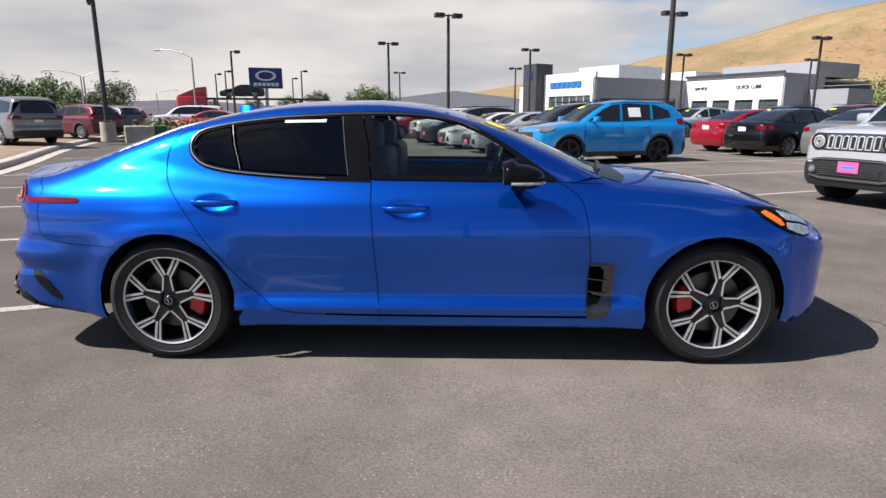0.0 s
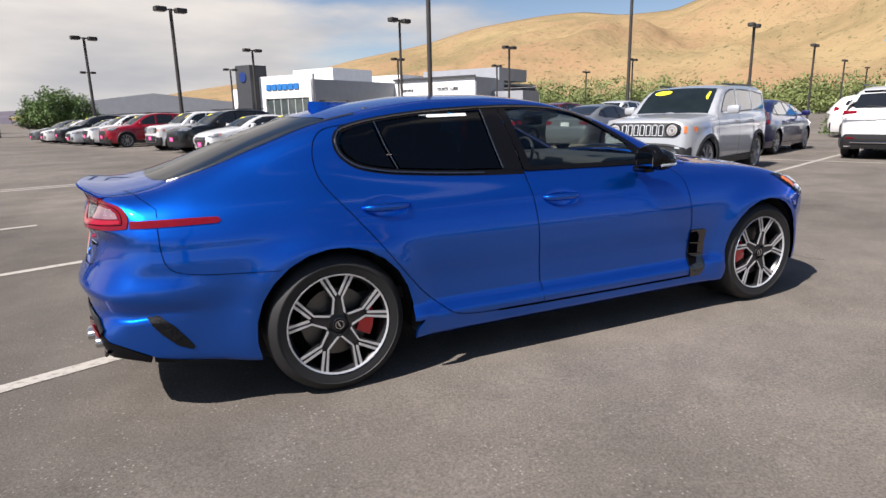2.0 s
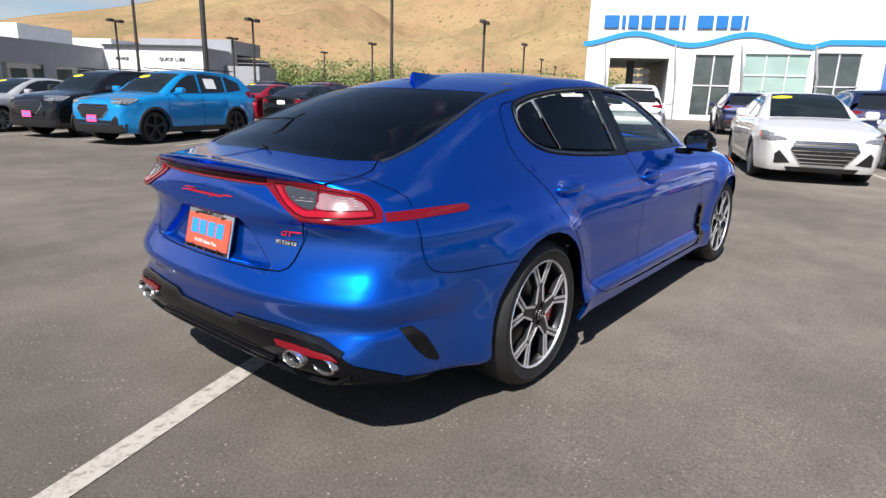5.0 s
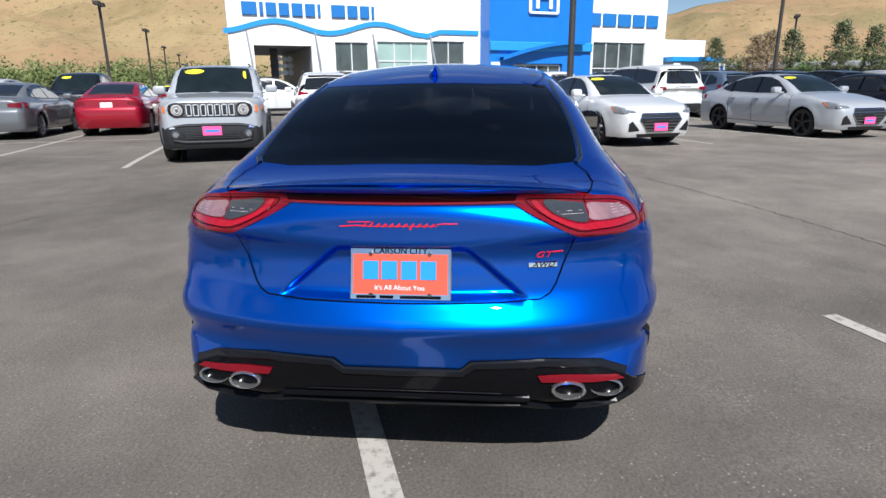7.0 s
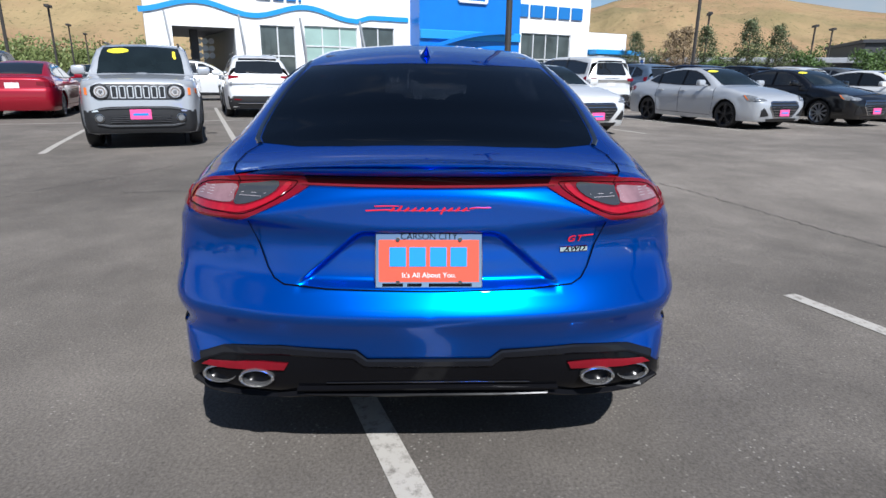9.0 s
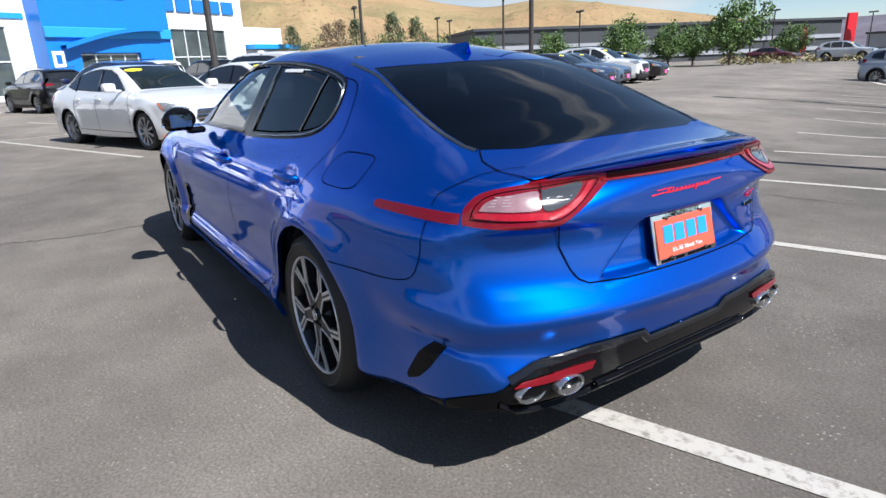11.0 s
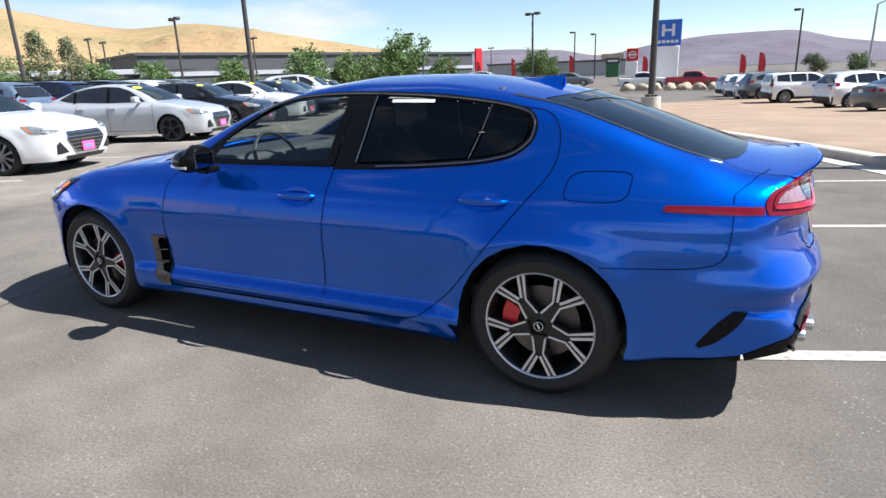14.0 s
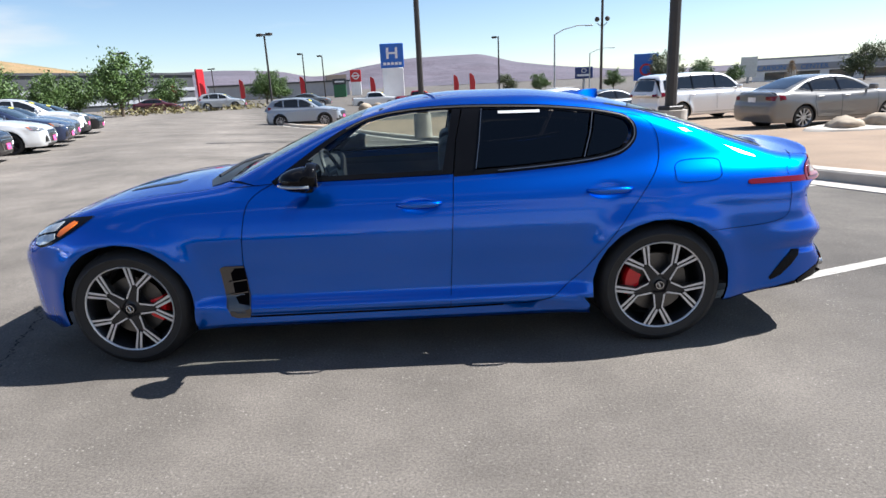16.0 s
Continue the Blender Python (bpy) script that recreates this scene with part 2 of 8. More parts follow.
class Skin:
    """A closed smooth body given by a function that is negative inside; panels are cut out of its surface."""

    def __init__(self, f, axis_z=0.62, reach=(3.6, 1.6, 2.6), fine=56):
        self.f, self.axis_z, self.reach, self.fine = f, axis_z, reach, fine

    def meet(self, o, d, far, off=0.0, n=0):
        o, d = np.asarray(o, float), np.asarray(d, float)
        n = n or self.fine
        ts = np.linspace(0, far, n)
        p = o[:, None, :] + d[:, None, :] * ts[None, :, None]
        inside = self.f(p[..., 0], p[..., 1], p[..., 2]) - off < 0
        i = np.where(inside.any(1), inside.argmax(1), n - 1)
        lo, hi = ts[np.maximum(i - 1, 0)], ts[i]
        for _ in range(13):
            mid = (lo + hi) / 2
            q = o + d * mid[:, None]
            ins = self.f(q[:, 0], q[:, 1], q[:, 2]) - off < 0
            hi, lo = np.where(ins, mid, hi), np.where(ins, lo, mid)
        return o + d * ((lo + hi) / 2)[:, None]

    def normal(self, p):
        e = 0.004
        f = self.f
        x, y, z = p[:, 0], p[:, 1], p[:, 2]
        g = np.stack([f(x + e, y, z) - f(x - e, y, z), f(x, y + e, z) - f(x, y - e, z), f(x, y, z + e) - f(x, y, z - e)], 1)
        return g / np.maximum(np.linalg.norm(g, axis=1), 1e-9)[:, None]

    def cast(self, mode, a, b, off=0.0):
        """mode 's': a = x, b = z from the left side; 't': x, y from above; 'r': y, z from behind; 'f': y, z from the front; 'd': along the left rear corner and z, aslant; 'c': x and angle round the axis."""
        a, b = np.asarray(a, float), np.asarray(b, float)
        z0 = np.zeros_like(a)
        if mode == "s":
            o, d, far = np.stack([a, z0 + self.reach[1], b], 1), (0, -1, 0), self.reach[1]
        elif mode == "t":
            o, d, far = np.stack([a, b, z0 + self.reach[2]], 1), (0, 0, -1), self.reach[2] - 0.3
        elif mode == "r":
            o, d, far = np.stack([z0 - self.reach[0], a, b], 1), (1, 0, 0), self.reach[0]
        elif mode == "f":
            o, d, far = np.stack([z0 + self.reach[0], a, b], 1), (-1, 0, 0), self.reach[0]
        elif mode == "d":
            o, d, far = np.stack([.77 * a - .64 * 3, .64 * a + .77 * 3, b], 1), (.64, -.77, 0), 4.5
        else:
            c, s = np.cos(b), np.sin(b)
            o = np.stack([a, c * 2.0, self.axis_z + s * 2.0], 1)
            return self.meet(o, np.stack([z0, -c, -s], 1), 2.0, off)
        return self.meet(o, np.tile(np.array(d, float), (len(a), 1)), far, off)

    def trace(self, pts, step, closed=True):
        """Authored points (mode, a, b) to places on the surface, filled in between along straight lines of the same mode."""
        out = []
        k = len(pts)
        for i in range(k):
            if i == k - 1 and not closed:
                out.append(pts[i])
                break
            m, a, b = pts[i]
            n, c, d = pts[(i + 1) % k]
            cnt = max(1, int(math.hypot(c - a, d - b) / step)) if m == n else 1
            for j in range(cnt):
                out.append((m, a + (c - a) * j / cnt, b + (d - b) * j / cnt))
        return self.places(out)

    def places(self, out, off=0.0):
        res = np.zeros((len(out), 3))
        for mode in "strfdc":
            idx = [i for i, o in enumerate(out) if o[0] == mode]
            if idx:
                res[idx] = self.cast(mode, [out[i][1] for i in idx], [out[i][2] for i in idx], off)
        return res

    def patch(self, pts, mode="c", off=0.0, step=0.05, flange=0.02, half=False, mirror=False):
        """A panel bounded by authored points. mode: how its inside is laid out ('c', 'r', 'f', 's', 't')."""
        edge = self.trace(pts, step) if isinstance(pts, list) else pts
        if mode == "c":
            uv = [(p[0], math.atan2(p[2] - self.axis_z, p[1]) * 0.8) for p in edge]
        elif mode in "rf":
            uv = [(p[1], p[2]) for p in edge]
        elif mode == "s":
            uv = [(p[0], p[2]) for p in edge]
        elif mode == "d":
            uv = [(.77 * p[0] + .64 * p[1], p[2]) for p in edge]
        else:
            uv = [(p[0], p[1]) for p in edge]
        clean = [uv[0]]
        for q in uv[1:]:
            if math.dist(q, clean[-1]) > 1e-4:
                clean.append(q)
        uv = np.array(clean)
        n = len(uv)
        lo, hi = uv.min(0), uv.max(0)
        gx, gy = np.arange(lo[0], hi[0], step), np.arange(lo[1], hi[1], step)
        G = np.stack(np.meshgrid(gx, gy), -1).reshape(-1, 2)
        if half:
            G = np.concatenate([G, np.stack([gx, 0 * gx], 1)])
        a, b = uv, np.roll(uv, -1, 0)
        cross = ((a[None, :, 1] > G[:, None, 1]) != (b[None, :, 1] > G[:, None, 1]))
        with np.errstate(divide="ignore", invalid="ignore"):
            xs = a[None, :, 0] + (G[:, None, 1] - a[None, :, 1]) / (b - a)[None, :, 1] * (b - a)[None, :, 0]
        inside = (cross & (G[:, None, 0] < xs)).sum(1) % 2 == 1
        near = np.sqrt(((G[:, None, :] - uv[None]) ** 2).sum(-1)).min(1) < step * 0.45
        G = G[inside & ~near]
        allp = [Vector(p) for p in np.concatenate([uv, G])]
        from mathutils import geometry
        vs, _, fs, *_ = geometry.delaunay_2d_cdt(allp, [(i, (i + 1) % n) for i in range(n)], [], 1, 1e-6)
        V = np.array([tuple(v) for v in vs])
        if mode == "c":
            P = self.cast("c", V[:, 0], V[:, 1] / 0.8, off)
        else:
            P = self.cast(mode, V[:, 0], V[:, 1], off)
        N = self.normal(P)
        faces = []
        for f in fs:
            f = list(f)
            nn = np.cross(P[f[1]] - P[f[0]], P[f[2]] - P[f[0]])
            if np.dot(nn, N[f[0]]) < 0:
                f = f[::-1]
            faces.append(f)
        if flange:
            count = {}
            for f in faces:
                for i in range(3):
                    count.setdefault(frozenset((f[i], f[(i + 1) % 3])), []).append((f[i], f[(i + 1) % 3]))
            rim = [v[0] for v in count.values() if len(v) == 1]
            ids = sorted({i for e in rim for i in e})
            base = len(P)
            top = {i: base + k for k, i in enumerate(ids)}
            bot = {i: base + len(ids) + k for k, i in enumerate(ids)}
            cen = P.mean(0)
            side = np.array([np.cross(N[i], (0, 0, 1)) for i in ids])
            side = P[ids] - cen
            side = side - (side * N[ids]).sum(1)[:, None] * N[ids]
            side /= np.maximum(np.linalg.norm(side, axis=1), 1e-6)[:, None]
            P = np.concatenate([P, P[ids], P[ids] - N[ids] * flange])
            N = np.concatenate([N, side, side])
            faces += [[top[b2], top[a2], bot[a2], bot[b2]] for a2, b2 in rim]
        if mirror:
            P, N = P * (1, -1, 1), N * (1, -1, 1)
            faces = [f[::-1] for f in faces]
        return P, faces, N

    def panel(self, name, material, parent, pts, mode="c", off=0.0, step=0.05, flange=0.02, label="", sides=(1, -1)):
        """One panel for each side named (1 left, -1 right), or one across the middle (sides=())."""
        made = []
        if not sides:
            h = self.trace(pts, step, closed=False)
            P, F, N = self.patch(np.concatenate([h, h[::-1] * (1, -1, 1)]), mode, off, step, flange)
            return put(name, mesh_of(name, P, F, material, N), parent, label)
        P, F, N = self.patch(pts, mode, off, step, flange)
        for s in sides:
            if s > 0:
                me = mesh_of(name, P, F, material, N)
            else:
                me = mesh_of(name, P * (1, -1, 1), [f[::-1] for f in F], material, N * (1, -1, 1))
            par = parent[0 if s > 0 else 1] if isinstance(parent, (list, tuple)) else parent
            made.append(put(name, me, par, label))
        return made

    def strip(self, name, material, parent, pts, width, off=0.002, height=0.0, step=0.04, closed=False, label="", sides=(1, -1)):
        """A thin band that follows a line on the surface; height makes it stand proud."""
        line = pts if closed else pts[:]
        P = self.trace(line, step) if closed else self.trace(line, step, closed=False)
        keep = [0]
        for i in range(1, len(P)):
            if np.linalg.norm(P[i] - P[keep[-1]]) > 1e-3:
                keep.append(i)
        P = P[keep]
        N = self.normal(P)
        T = np.roll(P, -1, 0) - np.roll(P, 1, 0)
        if not closed:
            T[0], T[-1] = P[1] - P[0], P[-1] - P[-2]
        S = np.cross(N, T)
        S /= np.maximum(np.linalg.norm(S, axis=1), 1e-9)[:, None]
        w = width / 2
        A, B = P + S * w + N * off, P - S * w + N * off
        k = len(P)
        rng = range(k if closed else k - 1)
        if height:
            C, D = P + S * w * 0.6 + N * (off + height), P - S * w * 0.6 + N * (off + height)
            V = np.concatenate([A, C, D, B])
            F = [[r * k + i, (r + 1) * k + i, (r + 1) * k + (i + 1) % k, r * k + (i + 1) % k] for i in rng for r in range(3)]
        else:
            V = np.concatenate([A, B])
            F = [[i, k + i, k + (i + 1) % k, (i + 1) % k] for i in rng]
        NN = None if height else np.concatenate([N, N])
        f0 = F[len(F) // 2]
        if np.dot(np.cross(V[f0[1]] - V[f0[0]], V[f0[2]] - V[f0[0]]), N[len(N) // 2]) < 0 and not height:
            F = [f[::-1] for f in F]
        made = []
        for s in sides or (1,):
            if s > 0:
                me = mesh_of(name, V, F, material, NN, smooth=False)
            else:
                me = mesh_of(name, V * (1, -1, 1), [f[::-1] for f in F], material, None if NN is None else NN * (1, -1, 1))
            par = parent[0 if s > 0 else 1] if isinstance(parent, (list, tuple)) else parent
            made.append(put(name, me, par, label))
        return made


def arc(cx, cz, r, a0, a1, n=14):
    return [("s", cx + r * math.cos(radians(a0 + (a1 - a0) * i / n)), cz + r * math.sin(radians(a0 + (a1 - a0) * i / n))) for i in range(n + 1)]

# ---- ground: one sheet of worn asphalt to the horizon ----
RH = (math.cos(radians(20)), math.sin(radians(20)))      # along a stall, away from the aisle
RN = (-RH[1], RH[0])                                      # along the row


def ground_z(x, y):
    return .024 * min(max(0, x - 2), 3.4) - .03 * min(max(0, -y - 1.2 - 1.6 * min(max(0, x - 1), 8)), 30) * min(1, max(0, (16 - x) / 8))


def far_rise(x):
    """How much higher poles, signs and trees reach on the gently rising land past the lot."""
    return .024 * max(0, min(x - 5.4, 36.6))


def asphalt_material():
    m = bpy.data.materials.new("worn_asphalt")
    m.use_nodes = True
    nt = m.node_tree
    b = nt.nodes["Principled BSDF"]
    tc = nt.nodes.new("ShaderNodeTexCoord")

    def noise_(scale, detail=5, rough=.6):
        n = nt.nodes.new("ShaderNodeTexNoise")
        n.inputs["Scale"].default_value, n.inputs["Detail"].default_value, n.inputs["Roughness"].default_value = scale, detail, rough
        nt.links.new(tc.outputs["Object"], n.inputs["Vector"])
        return n

    def rng(src, a, b_, c, d):
        r = nt.nodes.new("ShaderNodeMapRange")
        for k, v in zip(("From Min", "From Max", "To Min", "To Max"), (a, b_, c, d)):
            r.inputs[k].default_value = v
        nt.links.new(src, r.inputs["Value"])
        return r.outputs[0]

    def mul(p, q):
        r = nt.nodes.new("ShaderNodeMath")
        r.operation = "MULTIPLY"
        nt.links.new(p, r.inputs[0])
        nt.links.new(q, r.inputs[1])
        return r.outputs[0]
    stains = rng(noise_(.45, 6, .62).outputs["Fac"], .3, .72, .68, 1.32)
    patches = rng(noise_(2.3, 5).outputs["Fac"], .3, .7, .86, 1.14)
    grain = rng(noise_(85, 4, .75).outputs["Fac"], .3, .7, .56, 1.44)
    # the stalls are darker than the driving lane
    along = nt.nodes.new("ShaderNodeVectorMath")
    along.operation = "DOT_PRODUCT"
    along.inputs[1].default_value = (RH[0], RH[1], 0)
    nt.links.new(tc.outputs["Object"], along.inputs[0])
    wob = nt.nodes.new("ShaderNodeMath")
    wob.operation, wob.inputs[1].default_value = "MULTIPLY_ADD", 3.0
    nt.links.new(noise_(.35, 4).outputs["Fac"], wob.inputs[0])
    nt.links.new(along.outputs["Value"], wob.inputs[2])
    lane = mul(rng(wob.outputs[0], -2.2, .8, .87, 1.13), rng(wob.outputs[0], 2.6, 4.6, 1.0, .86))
    # darker stalls on one side of the painted line behind the car
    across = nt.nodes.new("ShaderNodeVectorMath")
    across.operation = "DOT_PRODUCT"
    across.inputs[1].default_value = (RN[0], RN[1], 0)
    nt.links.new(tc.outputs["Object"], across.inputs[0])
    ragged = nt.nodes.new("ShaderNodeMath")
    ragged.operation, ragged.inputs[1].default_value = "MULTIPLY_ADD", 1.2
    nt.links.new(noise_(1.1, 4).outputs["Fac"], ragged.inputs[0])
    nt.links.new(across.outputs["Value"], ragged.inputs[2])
    dark_stall = mul(rng(ragged.outputs[0], .9, 1.7, 0.0, 1.0), rng(wob.outputs[0], -.6, 1.0, 1.0, 0.0))
    v = mul(mul(mul(mul(stains, patches), grain), lane), rng(dark_stall, 0.0, 1.0, 1.0, .80))
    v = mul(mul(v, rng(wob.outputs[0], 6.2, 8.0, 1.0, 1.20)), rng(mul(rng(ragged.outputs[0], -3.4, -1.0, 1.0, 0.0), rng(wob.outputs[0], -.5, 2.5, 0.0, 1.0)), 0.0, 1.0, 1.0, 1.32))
    sp = nt.nodes.new("ShaderNodeTexVoronoi")
    sp.inputs["Scale"].default_value = 36
    nt.links.new(tc.outputs["Object"], sp.inputs["Vector"])
    dots = rng(sp.outputs["Distance"], .12, .19, 1.0, 0.0)
    pick = rng(noise_(3.1, 3).outputs["Fac"], .44, .60, 0.0, .68)
    col = nt.nodes.new("ShaderNodeVectorMath")
    col.operation = "SCALE"
    col.inputs[0].default_value = (.116, .102, .087)
    nt.links.new(v, col.inputs["Scale"])
    mx = nt.nodes.new("ShaderNodeMix")
    mx.data_type = "RGBA"
    nt.links.new(mul(dots, pick), mx.inputs[0])
    nt.links.new(col.outputs[0], mx.inputs[6])
    mx.inputs[7].default_value = (.30, .275, .24, 1)
    nt.links.new(mx.outputs[2], b.inputs["Base Color"])
    b.inputs["Roughness"].default_value = .88
    b.inputs["Specular IOR Level"].default_value = .3
    bp = nt.nodes.new("ShaderNodeBump")
    bp.inputs["Strength"].default_value, bp.inputs["Distance"].default_value = .55, .005
    nt.links.new(noise_(75, 5, .7).outputs["Fac"], bp.inputs["Height"])
    nt.links.new(bp.outputs[0], b.inputs["Normal"])
    return m


def sheet(name, xs, ys, zf, material, smooth=True):
    V = [(x, y, zf(x, y)) for y in ys for x in xs]
    n = len(xs)
    F = [[j * n + i, j * n + i + 1, (j + 1) * n + i + 1, (j + 1) * n + i] for j in range(len(ys) - 1) for i in range(n - 1)]
    me = bpy.data.meshes.new(name)
    me.from_pydata(V, [], F)
    me.materials.append(material)
    if smooth:
        me.shade_smooth()
    return new(name, me)


ax = [-3500, -1500, -600, -250, -120, -80] + [float(v) for v in np.arange(-60, 61, 1.0)] + [80, 120, 250, 600, 1500, 3500]
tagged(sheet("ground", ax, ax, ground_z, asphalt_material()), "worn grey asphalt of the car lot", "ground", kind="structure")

# pale strip beyond the kerb
KERB = [(9, -31), (5.0, -26), (2.6, -22), (.6, -18.6), (-1.6, -14), (-3.5, -9.6), (-4.9, -6.0), (-6.2, -2.2), (-8.2, 2.8), (-11.2, 10.5), (-15.4, 19), (-20, 30), (-26, 44), (-40, 78)]
tan_ground = mat("pale_tan_paving", (.225, .158, .104), rough=.9, var=.22, scale=.7, bump=.4, bscale=60)
concrete = mat("kerb_concrete", (.40, .36, .31), rough=.85, var=.2, scale=3, bump=.3, bscale=50)


def smooth_line(pts, n=6):
    out = []
    for i in range(len(pts) - 1):
        p0, p1, p2, p3 = (Vector(pts[max(i - 1, 0)]), Vector(pts[i]), Vector(pts[i + 1]), Vector(pts[min(i + 2, len(pts) - 1)]))
        for k in range(n):
            t = k / n
            out.append(.5 * (2 * p1 + (p2 - p0) * t + (2 * p0 - 5 * p1 + 4 * p2 - p3) * t * t + (3 * p1 - p0 - 3 * p2 + p3) * t ** 3))
    return out + [Vector(pts[-1])]


def sweep_flat(name, line, profile, material, label, cat):
    """Profile (across, up) swept along a plan line; across is to the left of its direction."""
    V, F = [], []
    k = len(profile)
    for i, p in enumerate(line):
        d = (line[min(i + 1, len(line) - 1)] - line[max(i - 1, 0)]).normalized()
        left = Vector((-d.y, d.x))
        for a, h in profile:
            q = p + left * a
            V.append((q.x, q.y, ground_z(q.x, q.y) + h))
    for i in range(len(line) - 1):
        F += [[i * k + j, (i + 1) * k + j, (i + 1) * k + j + 1, i * k + j + 1] for j in range(k - 1)]
    me = bpy.data.meshes.new(name)
    me.from_pydata(V, [], F)
    me.materials.append(material)
    return tagged(new(name, me), label, cat, kind="structure")


kl = smooth_line(KERB)
sweep_flat("pavement", kl, [(.30, .13), (.6, .155), (2, .16), (5, .18), (10, .2), (20, .22), (45, .25), (46, -.2)], tan_ground, "pale tan paved strip beyond the kerb", "pavement")
sweep_flat("kerb", kl, [(-.46, -.02), (-.45, .012), (-.02, .006), (0, .125), (.03, .15), (.18, .155), (.31, .15), (.32, 0)], concrete, "pale concrete kerb and gutter", "kerb")

# painted stall lines
line_paint = bpy.data.materials.new("worn_line_paint")
line_paint.use_nodes = True
nt_ = line_paint.node_tree
tc_, no_, rp_ = nt_.nodes.new("ShaderNodeTexCoord"), nt_.nodes.new("ShaderNodeTexNoise"), nt_.nodes.new("ShaderNodeMapRange")
no_.inputs["Scale"].default_value, no_.inputs["Detail"].default_value, no_.inputs["Roughness"].default_value = 22, 7, .75
nt_.links.new(tc_.outputs["Object"], no_.inputs["Vector"])
nt_.links.new(no_.outputs["Fac"], rp_.inputs["Value"])
rp_.inputs["From Min"].default_value, rp_.inputs["From Max"].default_value = .32, .50
mx_ = nt_.nodes.new("ShaderNodeMix")
mx_.data_type = "RGBA"
mx_.inputs[6].default_value, mx_.inputs[7].default_value = (.15, .135, .115, 1), (.37, .345, .305, 1)
nt_.links.new(rp_.outputs[0], mx_.inputs[0])
nt_.links.new(mx_.outputs[2], nt_.nodes["Principled BSDF"].inputs["Base Color"])
nt_.nodes["Principled BSDF"].inputs["Roughness"].default_value = .8


def painted_line(x0, y0, x1, y1, w=.10, material=line_paint, name="parking_line", label="worn white painted parking line", lift=.004):
    n = max(1, int(math.hypot(x1 - x0, y1 - y0) / 1.0))
    d = Vector((x1 - x0, y1 - y0)).normalized()
    s_ = Vector((-d.y, d.x)) * w / 2
    V, F = [], []
    for i in range(n + 1):
        p = Vector((x0, y0)).lerp(Vector((x1, y1)), i / n)
        for q in (p + s_, p - s_):
            V.append((q.x, q.y, ground_z(q.x, q.y) + lift))
    for i in range(n):
        F.append([2 * i, 2 * i + 1, 2 * i + 3, 2 * i + 2])
    me = bpy.data.meshes.new(name)
    me.from_pydata(V, [], [f[::-1] for f in F])
    me.materials.append(material)
    return tagged(new(name, me), label, "road marking", "stall lines", kind="structure")


for k in range(-8, 14):
    if k == 4:
        continue
    x, y = -1.72 + RN[0] * 2.75 * k, .36 + RN[1] * 2.75 * k
    painted_line(x, y, x - RH[0] * 5.0, y - RH[1] * 5.0, .105)
painted_line(-1.0, 11.6, -10, 9.0, .12)
painted_line(-1.0, 11.95, -10, 9.35, .12)
for k in range(-12, 17):
    x, y = 7.27 + RN[0] * 2.75 * (k + .5) - RH[0] * 2.1, 5.04 + RN[1] * 2.75 * (k + .5) - RH[1] * 2.1
    painted_line(x, y, x + RH[0] * 11.9, y + RH[1] * 11.9, .10)
painted_line(7.27 + RH[0] * 3.8 + RN[0] * -32, 5.04 + RH[1] * 3.8 + RN[1] * -32, 7.27 + RH[0] * 3.8 + RN[0] * 45, 5.04 + RH[1] * 3.8 + RN[1] * 45, .10, lift=.005)
# cracks in the asphalt
crack_black = mat("crack_black", (.012, .011, .010), rough=.95)
rc = random.Random(5)


def crack(pts, w=.012):
    line = smooth_line(pts, 14)
    V, F = [], []
    for i, p in enumerate(line):
        d = (line[min(i + 1, len(line) - 1)] - line[max(i - 1, 0)]).normalized()
        p = p + Vector((-d.y, d.x)) * rc.uniform(-.025, .025)
        ww = w * rc.uniform(.3, 1.2)
        for a in (ww / 2, -ww / 2):
            q = p + Vector((-d.y, d.x)) * a
            V.append((q.x, q.y, ground_z(q.x, q.y) + .0025))
    F = [[2 * i + 1, 2 * i, 2 * i + 2, 2 * i + 3] for i in range(len(line) - 1)]
    me = bpy.data.meshes.new("asphalt_crack")
    me.from_pydata(V, [], F)
    me.materials.append(crack_black)
    tagged(new("asphalt_crack", me), "thin dark crack in the asphalt", "crack", kind="structure")


crack([(2.85, -.5), (2.7, -.1), (2.55, .1), (2.42, .5), (2.3, .85), (2.2, 1.5), (2.35, 2.3), (2.2, 3.2)])
crack([(4.6, -2.1), (3.5, -2.55), (2.67, -2.87), (1.84, -3.23), (1.12, -3.55), (.46, -3.76), (-.4, -4.1), (-1.3, -4.3)])
crack([(5.4, 1.0), (4.6, 1.9), (4.2, 3.1), (3.2, 3.6), (2.0, 4.3), (.4, 4.6)], .008)
crack([(3.8, -6.0), (2.2, -7.4), (1.5, -9), (1.9, -11)], .01)

# ---- the blue fastback sedan ----
def sstep(a, b, v):
    t = np.clip((v - a) / (b - a), 0, 1)
    return t * t * (3 - 2 * t)


def flow(pts, n=5):
    """A smooth run through authored points of one mode."""
    m = pts[0][0]
    return [(m, p.x, p.y) for p in smooth_line([(a, b) for _, a, b in pts], n)]


